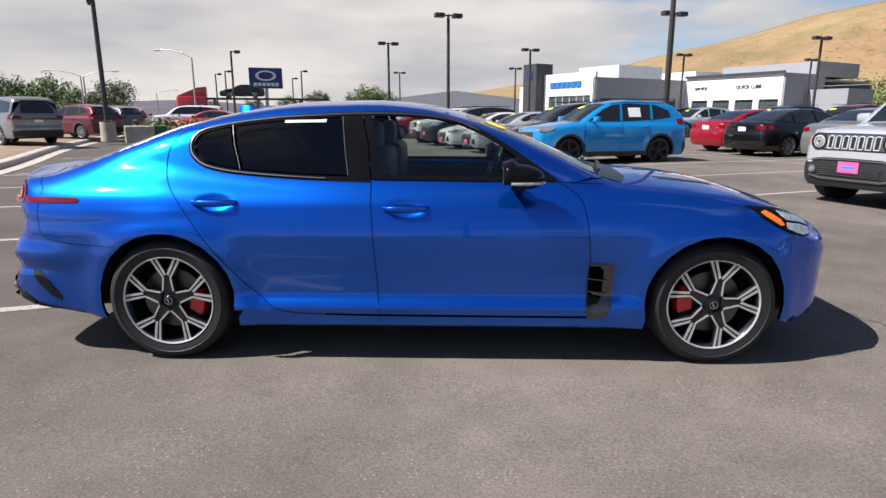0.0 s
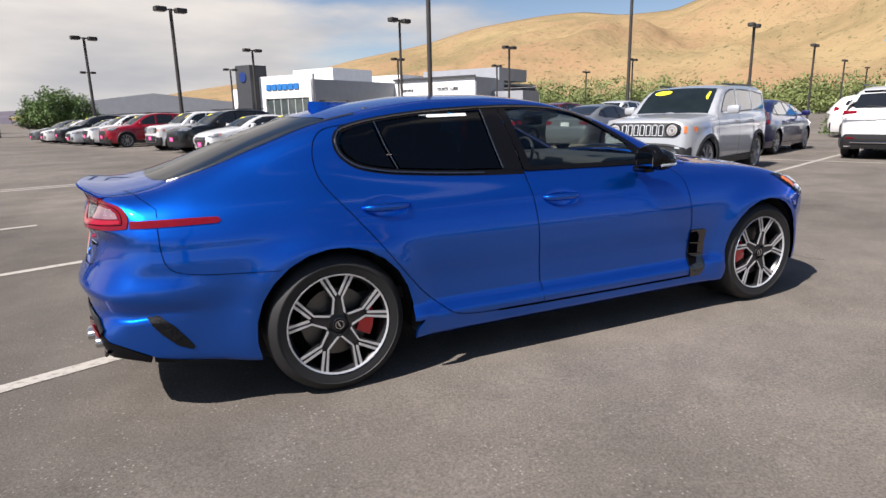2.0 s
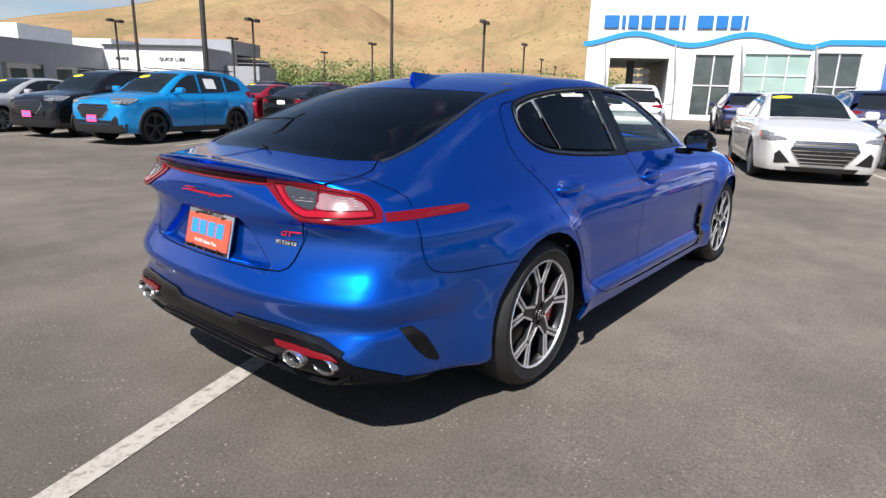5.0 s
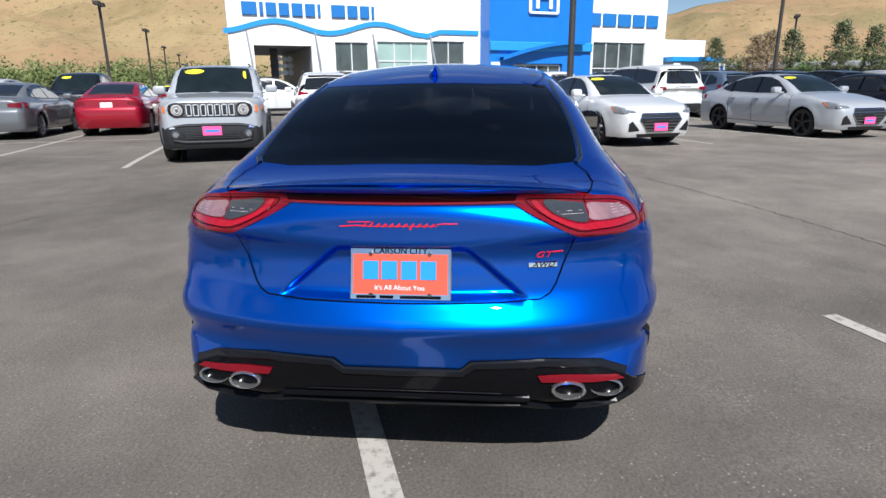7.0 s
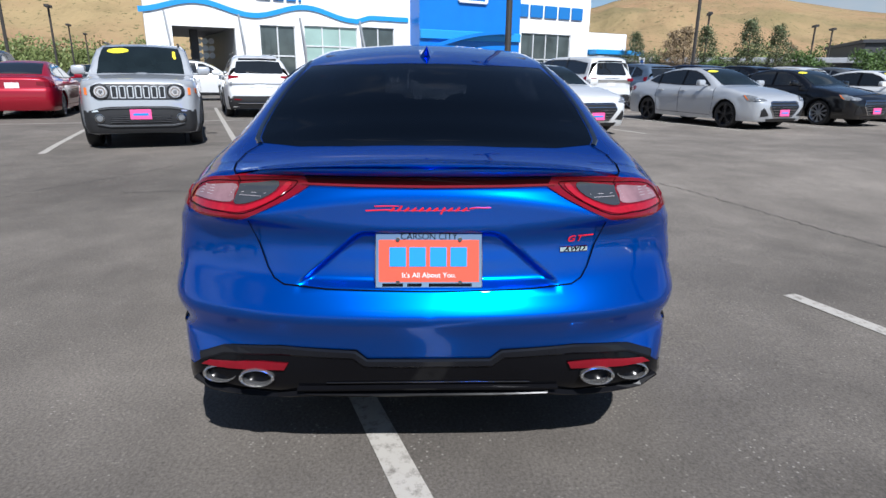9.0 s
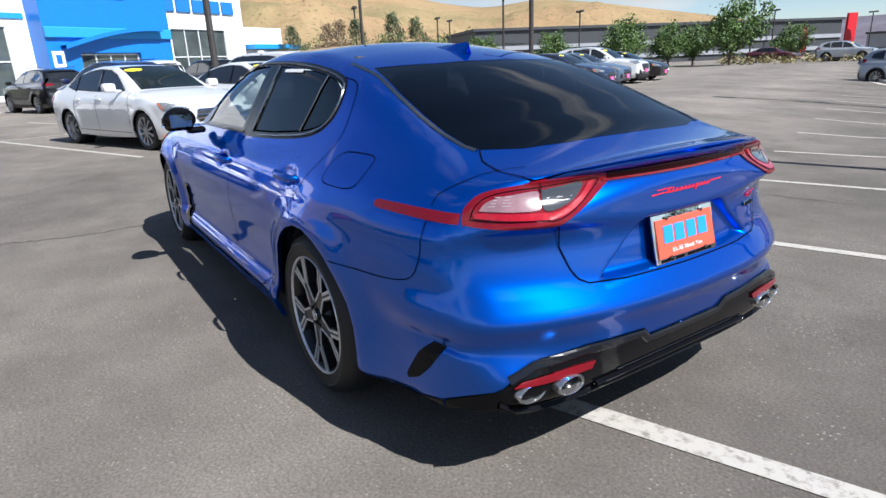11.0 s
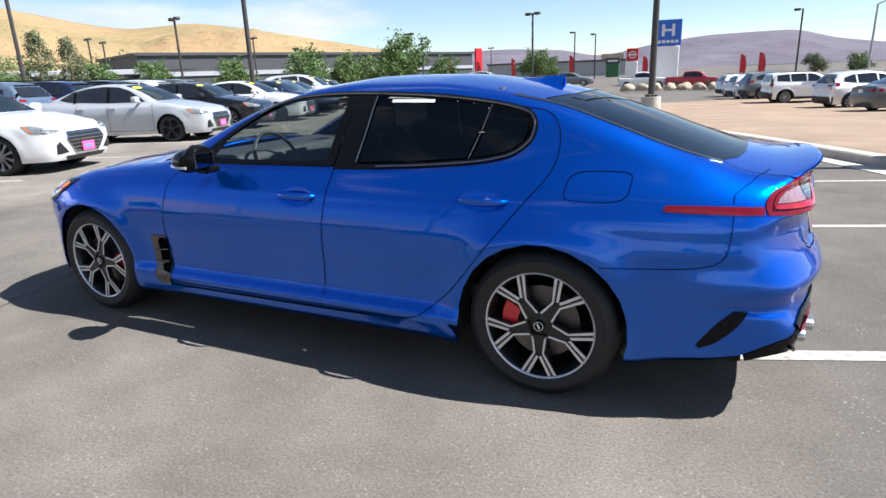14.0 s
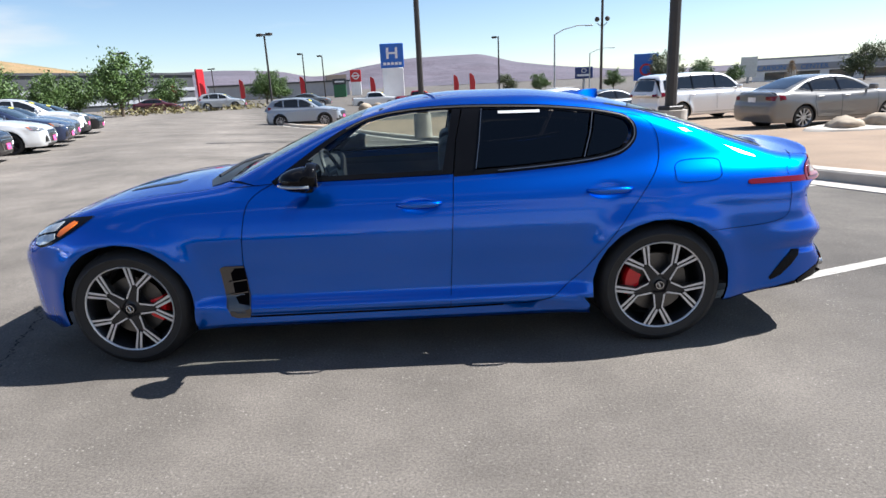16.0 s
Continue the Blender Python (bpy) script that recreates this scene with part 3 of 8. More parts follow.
def hero_body():
    zc = curve([(1.10, .93), (.95, 1.0), (.6, 1.155), (.3, 1.275), (.1, 1.335), (-.1, 1.378), (-.4, 1.401), (-.75, 1.395), (-1.1, 1.357), (-1.4, 1.298),
                (-1.7, 1.203), (-2.0, 1.088), (-2.2, .998), (-2.35, .93), (-2.6, .82)])
    zl = curve([(2.32, .60), (2.2, .70), (2.0, .80), (1.8, .875), (1.6, .928), (1.4, .955), (1.2, .972), (.95, .985), (.6, .99), (0, .985), (-1, .995), (-1.6, 1.015), (-2.0, 1.005),
                (-2.2, .984), (-2.35, .988), (-2.45, 1.002), (-2.52, 1.012), (-2.7, 1.03)])
    shelf = curve([(.16, 0), (.195, .026), (.215, .034), (.25, .033), (.268, .031), (.29, .038), (.303, .041), (.316, .037), (.368, .005), (.386, 0), (.5, 0)])
    wz = curve([(.10, .80), (.19, .872), (.25, .886), (.30, .891), (.385, .892), (.47, .893), (.60, .906), (.68, .908), (.76, .894), (.85, .862), (.92, .826),
                (.98, .776), (1.05, .70), (1.2, .5)])
    dx = curve([(-2.75, .55), (-2.5, .24), (-2.3, .125), (-2.1, .062), (-1.8, .018), (-1.45, 0), (0, .002), (.9, .004), (1.45, 0), (1.8, .035), (2.0, .115),
                (2.2, .30), (2.35, .55)])
    xr = curve([(.15, -2.36), (.25, -2.42), (.31, -2.475), (.37, -2.492), (.44, -2.508), (.50, -2.524), (.535, -2.540), (.551, -2.548), (.562, -2.549), (.574, -2.544), (.605, -2.525), (.638, -2.505), (.665, -2.493), (.72, -2.482), (.78, -2.465), (.86, -2.449), (.92, -2.444), (.945, -2.449), (.965, -2.468), (.982, -2.495), (.995, -2.506),
                (1.1, -2.51)])
    xf = curve([(.15, 2.16), (.25, 2.225), (.45, 2.245), (.6, 2.25), (.7, 2.20), (.8, 2.09), (.9, 2.0)])
    zb = curve([(-2.6, .262), (-2.2, .258), (-1.8, .215), (-1.1, .185), (1.1, .185), (1.8, .20), (2.3, .22)])
    tap = curve([(-2.5, .21), (-2.1, .110), (-1.8, .058), (-1.4, .020), (-1.0, .012), (-.4, 0), (.2, .004), (.6, .02), (1.0, .06)])
    kk = curve([(-2.4, .13), (-1.6, .11), (-1.2, .06), (-.8, .035), (.8, .035), (1.1, .08)])

    def f(x, y, z):
        ay = np.abs(y)
        w = wz(z) - dx(x) + shelf(z) * sstep(-1.22, -.98, x) * sstep(1.2, .95, x)
        for cx in (-1.4525, 1.4525):
            r = np.sqrt((x - cx) ** 2 + (z - .33) ** 2)
            w = w + .030 * np.exp(-((r - .38) / .085) ** 2) * (z > .1)
        # shelf that wraps round the rear corner
        w = w + .028 * sstep(-1.88, -2.22, x) * sstep(.66, .565, z) * sstep(.455, .55, z) + .024 * sstep(-2.02, -2.25, x) * sstep(.482, .445, z)
        # finger cups behind the door handles
        for hx, hz in ((-.17, .832), (-1.18, .860)):
            w = w - .022 * np.exp(-(((x - hx) / .082) ** 2 + ((z - hz) / .036) ** 2) ** 2)
        low = smax(ay - w, z - (zl(x) - .085 * y * y), .10)
        # the number plate sits in a shallow trapezoid
        sink = sstep(.815, .788, z) * sstep(.640, .662, z) * sstep(.010, -.026, ay - (.385 - (z - .648) * 1.18))
        low = smax(low, (xr(z) + .030 * sink + .24 * ay ** 4 + .155 * ay ** 2 * sstep(.36, .50, z) + .04 * ay ** 2 * sstep(.62, .72, z)) - x, .048 - .016 * sstep(.88, .95, z))
        low = smax(low, x - (xf(z) - .34 * ay ** 3), .11)
        low = smax(low, zb(x) - z, .03)
        wg = .784 - .535 * (z - .97) - tap(x)
        top = smax(ay - wg, (z - (zc(x) - .14 * y * y)) * .9, .085)
        top = smax(top, .85 - z, .02)
        top = smax(top, np.maximum(x - 1.12, -2.44 - x), .02)
        return smin(low, top, kk(x))
    return Skin(f, axis_z=.62, fine=220)


HERO = hero_body()
paint = mat("blue_metallic_paint", (.0003, .073, .40), rough=.26, metal=.97, var=.05, scale=900, coat=1.0, spec=.2)
def flake_layer(m, color, rough, share):
    """A second, broader lobe of coarse flakes under the same clear coat."""
    nt = m.node_tree
    fine = nt.nodes["Principled BSDF"]
    fine.inputs["Specular Tint"].default_value = (.10, .45, 1.0, 1)
    wide = nt.nodes.new("ShaderNodeBsdfPrincipled")
    wide.inputs["Base Color"].default_value = (*color, 1)
    wide.inputs["Metallic"].default_value, wide.inputs["Roughness"].default_value = .85, rough
    wide.inputs["Specular IOR Level"].default_value = .2
    wide.inputs["Specular Tint"].default_value = (.10, .45, 1.0, 1)
    wide.inputs["Coat Weight"].default_value, wide.inputs["Coat Roughness"].default_value = 1.0, .03
    mx = nt.nodes.new("ShaderNodeMixShader")
    mx.inputs[0].default_value = share
    nt.links.new(fine.outputs[0], mx.inputs[1])
    nt.links.new(wide.outputs[0], mx.inputs[2])
    nt.links.new(mx.outputs[0], nt.nodes["Material Output"].inputs[0])


flake_layer(paint, (.0006, .138, .80), .36, .36)
gap_black = mat("panel_gap_black", (.003, .003, .004), rough=.9, spec=.0)
trim_black = mat("satin_black_trim", (.012, .012, .013), rough=.35)
gloss_black = mat("gloss_black_plastic", (.004, .004, .005), rough=.08, spec=.16)
pillar_black = mat("pillar_black", (.005, .005, .006), rough=.2, spec=.15)
dark_chrome = mat("dark_chrome", (.11, .108, .11), rough=.2, metal=1.0, var=.05)
head_clear = mat("clear_headlight", (.42, .45, .47), rough=.08, metal=.4, var=.4, scale=35, coat=1.0)
smoke_chrome = mat("smoked_chrome", (.27, .265, .26), rough=.24, metal=1.0, var=.05)
chrome = mat("bright_chrome", (.75, .76, .78), rough=.08, metal=1.0, var=.03)
rubber = mat("tyre_rubber", (.010, .010, .0105), rough=.62, var=.12, scale=14, bump=.05, bscale=160)
alloy_dark = mat("dark_painted_alloy", (.018, .018, .020), rough=.3, metal=.2)
alloy_cut = mat("machined_alloy", (.64, .65, .67), rough=.30, metal=.6, var=.08, scale=30)
steel = mat("brake_steel", (.12, .115, .11), rough=.4, metal=1.0, var=.15, scale=20)
caliper_red = mat("caliper_red", (.62, .010, .015), rough=.25, coat=.6)
lamp_red = mat("red_lamp_lens", (.150, .003, .009), rough=.10, spec=.3, coat=.45, var=.12, scale=40)
lamp_deep = mat("dark_red_lens", (.016, .0006, .0015), rough=.12, spec=.12, coat=.05)
lamp_clear = mat("clear_lamp_lens", (.22, .125, .138), rough=.2, coat=1.0, var=.3, scale=18)
lamp_band = mat("red_lamp_band", (.30, .004, .012), rough=.15, coat=.8, var=.15, scale=60)
lamp_rib = mat("pale_lens_rib", (.36, .32, .33), rough=.2, coat=.8)
lamp_smoke = mat("smoked_lamp_lens", (.035, .038, .042), rough=.08, coat=1.0, var=.1, scale=25)
amber = mat("amber_lens", (.75, .16, .015), rough=.1, coat=.8)
seat_black = mat("black_leather", (.018, .018, .02), rough=.5, bump=.2, bscale=120)
cabin_grey = mat("cabin_plastic", (.03, .03, .033), rough=.6, bump=.15, bscale=200)
tint_glass = glass("privacy_glass", (.012, .013, .016), 1.5)
clear_glass = glass("lightly_tinted_glass", (.72, .78, .75), 2.1)
rear_glass = glass("dark_rear_glass", (.02, .022, .028), 1.5)
badge_red = mat("badge_red", (.55, .012, .02), rough=.25, coat=.5)
plate_orange = mat("plate_coral", (.72, .085, .045), rough=.4, var=.05)
plate_blue = mat("plate_lettering_blue", (.02, .24, .62), rough=.4, var=.03)
white_paint = mat("white_print", (.75, .75, .75), rough=.5, var=.03)
sticker_yellow = mat("yellow_sticker", (.80, .68, .03), rough=.5, var=.05)
liner = mat("wheel_liner", (.010, .010, .011), rough=.9)

car = thing("blue_sedan", "metallic blue fastback sedan with dark alloy wheels and tinted windows", "car")
S = lambda pts: [("s", a, b) for a, b in pts]
T = lambda pts: [("t", a, b) for a, b in pts]
R = lambda pts: [("r", a, b) for a, b in pts]

door_front_edge = S([(.62, .966), (.70, .925), (.75, .87), (.775, .76), (.79, .62), (.797, .5), (.80, .40), (.785, .265)])
belt_front = S([(.62, .966), (.4, .968), (.1, .970), (-.36, .974)])
b_seam = S([(-.36, .974), (-.345, .75), (-.328, .5), (-.312, .268)])
belt_rear = S([(-.36, .974), (-.6, .98), (-.85, .992), (-1.08, 1.010), (-1.2, 1.028), (-1.28, 1.052), (-1.335, 1.095), (-1.355, 1.14), (-1.35, 1.185), (-1.325, 1.217)])
dlo_top = S([(-1.325, 1.217), (-1.27, 1.237), (-1.15, 1.262), (-1.0, 1.282), (-.84, 1.298), (-.66, 1.308), (-.48, 1.315), (-.3, 1.317), (-.15, 1.312), (0, 1.296), (.12, 1.268),
             (.22, 1.225), (.32, 1.168), (.44, 1.088), (.54, 1.02), (.62, .966)])
rear_seam = S([(-1.29, 1.243), (-1.40, 1.222), (-1.455, 1.175), (-1.477, 1.105), (-1.472, 1.02), (-1.44, .95), (-1.36, .85), (-1.26, .725), (-1.135, .565), (-1.03, .44), (-.93, .35), (-.86, .303),
               (-.76, .28), (-.6, .272)])
sill_line = S([(-.6, .272), (-.312, .268), (.2, .266), (.785, .265)])
roof_edge = T([(.15, .495), (-.1, .51), (-.4, .52), (-.8, .52), (-1.1, .51), (-1.26, .495), (-1.36, .505)])
glass_edge = T([(-1.36, .505), (-1.5, .53), (-1.64, .553), (-1.82, .570), (-1.96, .573), (-2.06, .566), (-2.105, .548)])
screen_edge = T([(.15, .495), (.3, .53), (.5, .568), (.7, .60), (.90, .625)])
XB = -2.24
lip = R([(.56, .950), (.62, .942), (.68, .930), (.73, .912), (.755, .893)])
crest = []                                                # rearmost line of the lip along the trunk edge
for yc in (0, .1, .2, .3, .4, .48):
    cand = HERO.cast("r", [yc] * 61, np.linspace(.945, 1.0, 61))
    crest.append(cand[cand[:, 0].argmin()])

side = HERO.panel("side_panel", paint, car,
    dlo_top[1:2] + [("s", -1.29, 1.243)] + rear_seam[1:11] + S([(-1.0, .30)]) + arc(-1.4525, .335, .372, -6, 198)
    + S([(-1.95, .24), (XB, .272)]) + S([(XB, .45), (XB, .6), (XB, .75), (XB, .86)]) + lip[::-1]
    + T([(-2.345, .575), (-2.26, .592), (-2.17, .585), (-2.105, .548)]) + glass_edge[::-1][1:] + roof_edge[::-1][1:] + screen_edge[1:] + S([(.70, .955)]) + dlo_top[::-1][:-2], step=.025)
doors_f = HERO.panel("front_door", paint, car, belt_front + b_seam[1:] + sill_line[2:] + door_front_edge[::-1][1:-1], step=.015)
doors_r = HERO.panel("rear_door", paint, car, belt_rear + S([(-1.29, 1.243)]) + rear_seam[1:] + sill_line[1:2] + b_seam[::-1][1:-1], step=.015)
hood_edge = T([(.90, .64), (1.0, .70), (1.3, .69), (1.6, .665), (1.85, .62), (1.96, .57)])
XF = 1.95
HERO.panel("front_fender", paint, car,
    door_front_edge + S([(.80, .25), (1.0, .245)]) + arc(1.4525, .335, .372, 194, -14) + S([(1.9, .215), (XF, .24), (XF, .5), (XF, .68)])
    + hood_edge[::-1] + S([(.70, .955)]), step=.035)
HERO.panel("sill", paint, car, S([(-1.03, .30), (-.93, .35)]) + rear_seam[11:] + sill_line[1:] + S([(.80, .25), (1.0, .245), (1.09, .245), (1.085, .20), (.5, .192), (-.5, .192), (-1.07, .195), (-1.065, .255)]), step=.035)
HERO.panel("hood", paint, car, T([(.90, 0)]) + hood_edge + T([(2.02, .35), (2.05, 0)]), sides=(), mode="t", step=.05)
HERO.panel("roof", paint, car, T([(.15, 0)]) + roof_edge + T([(-1.435, .25), (-1.45, 0)]), sides=(), mode="t", step=.04)
HERO.panel("windscreen", clear_glass, car, T([(.15, 0)]) + screen_edge + T([(.95, .3), (.97, 0)]), sides=(), mode="t", step=.05, off=.001, flange=.006)
HERO.panel("rear_window", rear_glass, car, T([(-1.455, 0)]) + T([(-1.44, .25)]) + glass_edge + T([(-2.165, .42), (-2.195, .25), (-2.205, 0)]), sides=(), mode="t", step=.04, off=.001, flange=.006)
HERO.panel("trunk_deck", paint, car, T([(-2.205, 0), (-2.195, .25), (-2.165, .42), (-2.105, .548), (-2.17, .585), (-2.26, .592), (-2.345, .575)]) + R([(.56, .950)]) + T([(c_[0] + .004, c_[1]) for c_ in crest[::-1]]), sides=(), mode="t", step=.018)

# rear face: trunk lid, bumper, diffuser
lid = R([(c_[1], c_[2]) for c_ in crest] + [(.56, .950), (.54, .90), (.522, .83), (.50, .76), (.474, .69), (.455, .662), (.425, .647), (.3, .640), (0, .638)])
HERO.panel("trunk_lid", paint, car, lid, mode="r", sides=(), step=.008)
zs = [.86, .75, .6, .47]
HERO.panel("rear_bumper", paint, car, lid[6:] + R([(0, .424), (.184, .425), (.214, .455), (.44, .460), (.60, .447), (.67, .418), (.735, .366)]) + S([(XB, .298), (XB, .40), (XB, .465), (XB, .52), (XB, .6), (XB, .68), (XB, .75), (XB, .8), (XB, .86)]) + lip[::-1][:-1],
           mode="r", step=.02, flange=0)
HERO.panel("rear_diffuser", gloss_black, car, R([(0, .424), (.184, .425), (.214, .455), (.44, .460), (.60, .447), (.67, .418), (.735, .366)]) + S([(XB, .298), (XB, .272)]) + R([(.68, .277), (.55, .264), (.44, .268), (.38, .284), (.2, .286), (0, .286)]),
           mode="r", sides=(), step=.035, off=.004)
HERO.strip("diffuser_edge", mat("satin_graphite", (.008, .0085, .011), rough=.12, spec=.3), car, R([(-.70, .400), (-.62, .430), (-.44, .444), (-.222, .440), (-.188, .411), (.188, .411), (.222, .440), (.44, .444), (.62, .430), (.70, .400)]), .030, off=.006, height=.004, sides=(1,))
front = lambda pts: [("f", a, b) for a, b in pts]
HERO.panel("front_bumper", paint, car, T([(2.05, 0), (2.02, .35), (1.96, .57)]) + S([(XF, .68), (XF, .5), (XF, .24)]) + front([(.5, .24), (0, .24)]), mode="f", sides=(), step=.05)

# glazing of the doors
HERO.panel("door_window", clear_glass, doors_f, S([(.56, .985), (.2, .988), (-.30, .992), (-.345, 1.15), (-.385, 1.298), (-.15, 1.293), (0, 1.277), (.11, 1.25), (.21, 1.207), (.31, 1.15), (.43, 1.072)]), off=-.004, step=.06, flange=.005)
HERO.panel("door_window", tint_glass, doors_r, S([(-.49, 1.0), (-.75, 1.008), (-1.055, 1.03), (-1.10, 1.15), (-1.125, 1.252), (-1.0, 1.268), (-.84, 1.283), (-.66, 1.293), (-.53, 1.297)]), off=-.004, step=.06, flange=.005)
HERO.panel("quarter_window", tint_glass, doors_r, S([(-1.085, 1.032), (-1.2, 1.05), (-1.265, 1.07), (-1.31, 1.105), (-1.325, 1.14), (-1.32, 1.18), (-1.3, 1.205), (-1.25, 1.225), (-1.155, 1.247), (-1.13, 1.15)]), off=-.004, step=.05, flange=.005)
HERO.panel("b_pillar_cover", pillar_black, doors_r, S([(-.365, .98), (-.48, .985), (-.50, 1.12), (-.525, 1.305), (-.425, 1.309), (-.385, 1.15)]), off=.002, step=.06, flange=.006)
HERO.panel("b_pillar_cover", pillar_black, doors_f, S([(-.30, .98), (-.355, .98), (-.378, 1.15), (-.418, 1.309), (-.37, 1.309), (-.335, 1.15)]), off=.002, step=.06, flange=.006)
HERO.strip("window_frame", pillar_black, doors_f, S([(.60, .98), (.2, .982), (-.30, .985)]), .028, off=.001)
HERO.strip("window_frame", pillar_black, car, flow(dlo_top, 3), .034, off=.0005)
HERO.strip("window_frame", pillar_black, doors_r, flow(belt_rear, 3), .030, off=.0005)
HERO.panel("mirror_corner", pillar_black, doors_f, S([(.62, .975), (.50, .98), (.40, 1.08), (.45, 1.075)]), off=.002, step=.05, flange=.004)
HERO.strip("window_trim", smoke_chrome, doors_r, flow(belt_rear[1:]), .010, off=.003, height=.005)
HERO.strip("window_trim", pillar_black, doors_f, S([(.60, .970), (.2, .972), (-.35, .978)]), .012, off=.003, height=.004)
HERO.strip("window_trim", smoke_chrome, car, flow(dlo_top[:12]), .010, off=.003, height=.005)
HERO.strip("window_divider", smoke_chrome, doors_r, S([(-1.07, 1.025), (-1.115, 1.15), (-1.14, 1.255)]), .007, off=.001, height=.003)
HERO.strip("window_divider", smoke_chrome, doors_r, S([(-.482, .995), (-.505, 1.12), (-.53, 1.30)]), .008, off=.003, height=.004)
HERO.strip("roof_trim", smoke_chrome, car, [("t", -1.22, .535)] + T([(-1.45, .540), (-1.64, .566), (-1.82, .583), (-1.96, .586), (-2.06, .579), (-2.105, .560)]), .018, off=.001, height=.004)
# panel gaps
for line in (door_front_edge, b_seam, rear_seam, hood_edge[1:], S([(.62, .966), (.78, .955), (.88, .95)])):
    HERO.strip("panel_gap", gap_black, car, flow(line), .0036, off=.0022)
HERO.strip("panel_gap", gap_black, car, sill_line, .012, off=.002)
HERO.strip("panel_gap", gap_black, car, T([(-2.107, .55), (-2.17, .587), (-2.26, .594), (-2.345, .577)]) + R([(.56, .950), (.54, .90), (.522, .83), (.50, .76), (.474, .69), (.455, .662), (.425, .647), (.3, .640), (0, .638)]), .0045, off=.0022)
HERO.strip("panel_gap", gap_black, car, flow(S([(-1.70, .632), (-1.85, .633), (-2.0, .640), (-2.10, .656), (-2.145, .685), (-2.162, .74), (-2.167, .845)])), .0028, off=.0022)
HERO.strip("panel_gap", gap_black, car, S([(-2.163, .885), (-2.163, .915)]) + T([(-2.19, .715), (-2.216, .68), (-2.25, .60), (-2.282, .508)]), .0028, off=.0022)
HERO.strip("panel_gap", gap_black, car, T([(-1.452, 0), (-1.437, .25), (-1.36, .505)]), .006, off=.0022)
# fuel flap on the left
HERO.strip("fuel_flap_gap", gap_black, car, [("s", -1.663 + .126 * math.copysign(abs(math.cos(a)) ** .5, math.cos(a)) - .02 * math.sin(a), .935 + .055 * math.copysign(abs(math.sin(a)) ** .5, math.sin(a))) for a in np.linspace(0, 2 * math.pi, 49)[:-1]], .0032, off=.0022, closed=True, sides=(1,), step=.01)

# lamps
D = lambda pts: [("d", u, z) for u, z in pts]
tl = flow(D([(-1.272, .846), (-1.33, .840), (-1.43, .836), (-1.515, .836), (-1.553, .847), (-1.61, .890), (-1.65, .932), (-1.672, .950), (-1.655, .962), (-1.58, .960), (-1.48, .955), (-1.39, .946), (-1.325, .932), (-1.288, .908), (-1.270, .880), (-1.272, .846)]), 4)[:-1]
lamps = HERO.panel("tail_light", lamp_red, car, tl, mode="d", off=.0045, step=.012, flange=.015, label="red tail light with a smoked and a clear chamber")
HERO.panel("clear_lens", lamp_clear, lamps, flow(D([(-1.318, .885), (-1.335, .906), (-1.37, .920), (-1.42, .927), (-1.470, .930), (-1.476, .906), (-1.482, .884), (-1.40, .882), (-1.318, .885)]), 3)[:-1], mode="d", off=.0068, step=.012, flange=.005)
HERO.panel("smoked_lens", lamp_smoke, lamps, flow(D([(-1.480, .932), (-1.53, .939), (-1.585, .945), (-1.573, .908), (-1.53, .883), (-1.491, .884), (-1.480, .932)]), 3)[:-1], mode="d", off=.0068, step=.012, flange=.005)
HERO.panel("brake_band", lamp_band, lamps, flow(D([(-1.306, .866), (-1.312, .879), (-1.40, .877), (-1.478, .877), (-1.532, .876), (-1.579, .905), (-1.602, .942), (-1.616, .940), (-1.587, .893), (-1.537, .862), (-1.48, .861), (-1.39, .861), (-1.306, .866)]), 3)[:-1], mode="d", off=.0072, step=.012, flange=.004, label="bright red inner lamp band")
HERO.strip("chamber_edge", lamp_deep, lamps, flow(D([(-1.298, .860), (-1.305, .886), (-1.325, .910), (-1.365, .927), (-1.42, .936), (-1.48, .940), (-1.55, .949), (-1.612, .953), (-1.628, .944), (-1.592, .889), (-1.54, .855), (-1.48, .854), (-1.38, .854), (-1.298, .860)]), 3)[:-1], .0035, off=.0050, height=.002, closed=True)
HERO.strip("lamp_split", lamp_deep, lamps, D([(-1.476, .956), (-1.479, .944), (-1.481, .934)]), .003, off=.0050, height=.002)
HERO.strip("lamp_split", lamp_deep, lamps, D([(-1.486, .860), (-1.492, .848), (-1.498, .838)]), .003, off=.0050, height=.002)
for k in range(4):
    HERO.strip("lens_rib", lamp_rib, lamps, D([(-1.345 - .006 * k, .894 + .008 * k), (-1.40, .894 + .008 * k), (-1.470, .894 + .008 * k)]), .0022, off=.0070, height=.001)
    HERO.strip("lens_rib", lamp_rib, lamps, D([(-1.495, .898 + .009 * k), (-1.53, .898 + .009 * k), (-1.555 - .006 * k, .898 + .009 * k)]), .0022, off=.0070, height=.001)
HERO.panel("light_bar", lamp_deep, car, R([(0, .966), (.35, .964), (.34, .938), (0, .938)]), mode="r", off=.004, step=.03, flange=.006, sides=())
HERO.strip("light_bar_line", lamp_red, car, R([(-.36, .941), (-.2, .939), (0, .938), (.2, .939), (.36, .941)]), .010, off=.0055, height=.003, sides=(1,))
HERO.panel("side_marker", lamp_red, car, S([(-2.268, .874), (-2.18, .876), (-2.05, .878), (-1.935, .878), (-1.922, .872), (-1.921, .860), (-1.935, .853), (-2.05, .850), (-2.18, .847), (-2.272, .845)]), off=.005, step=.03, flange=.008, label="thin red side marker strip")
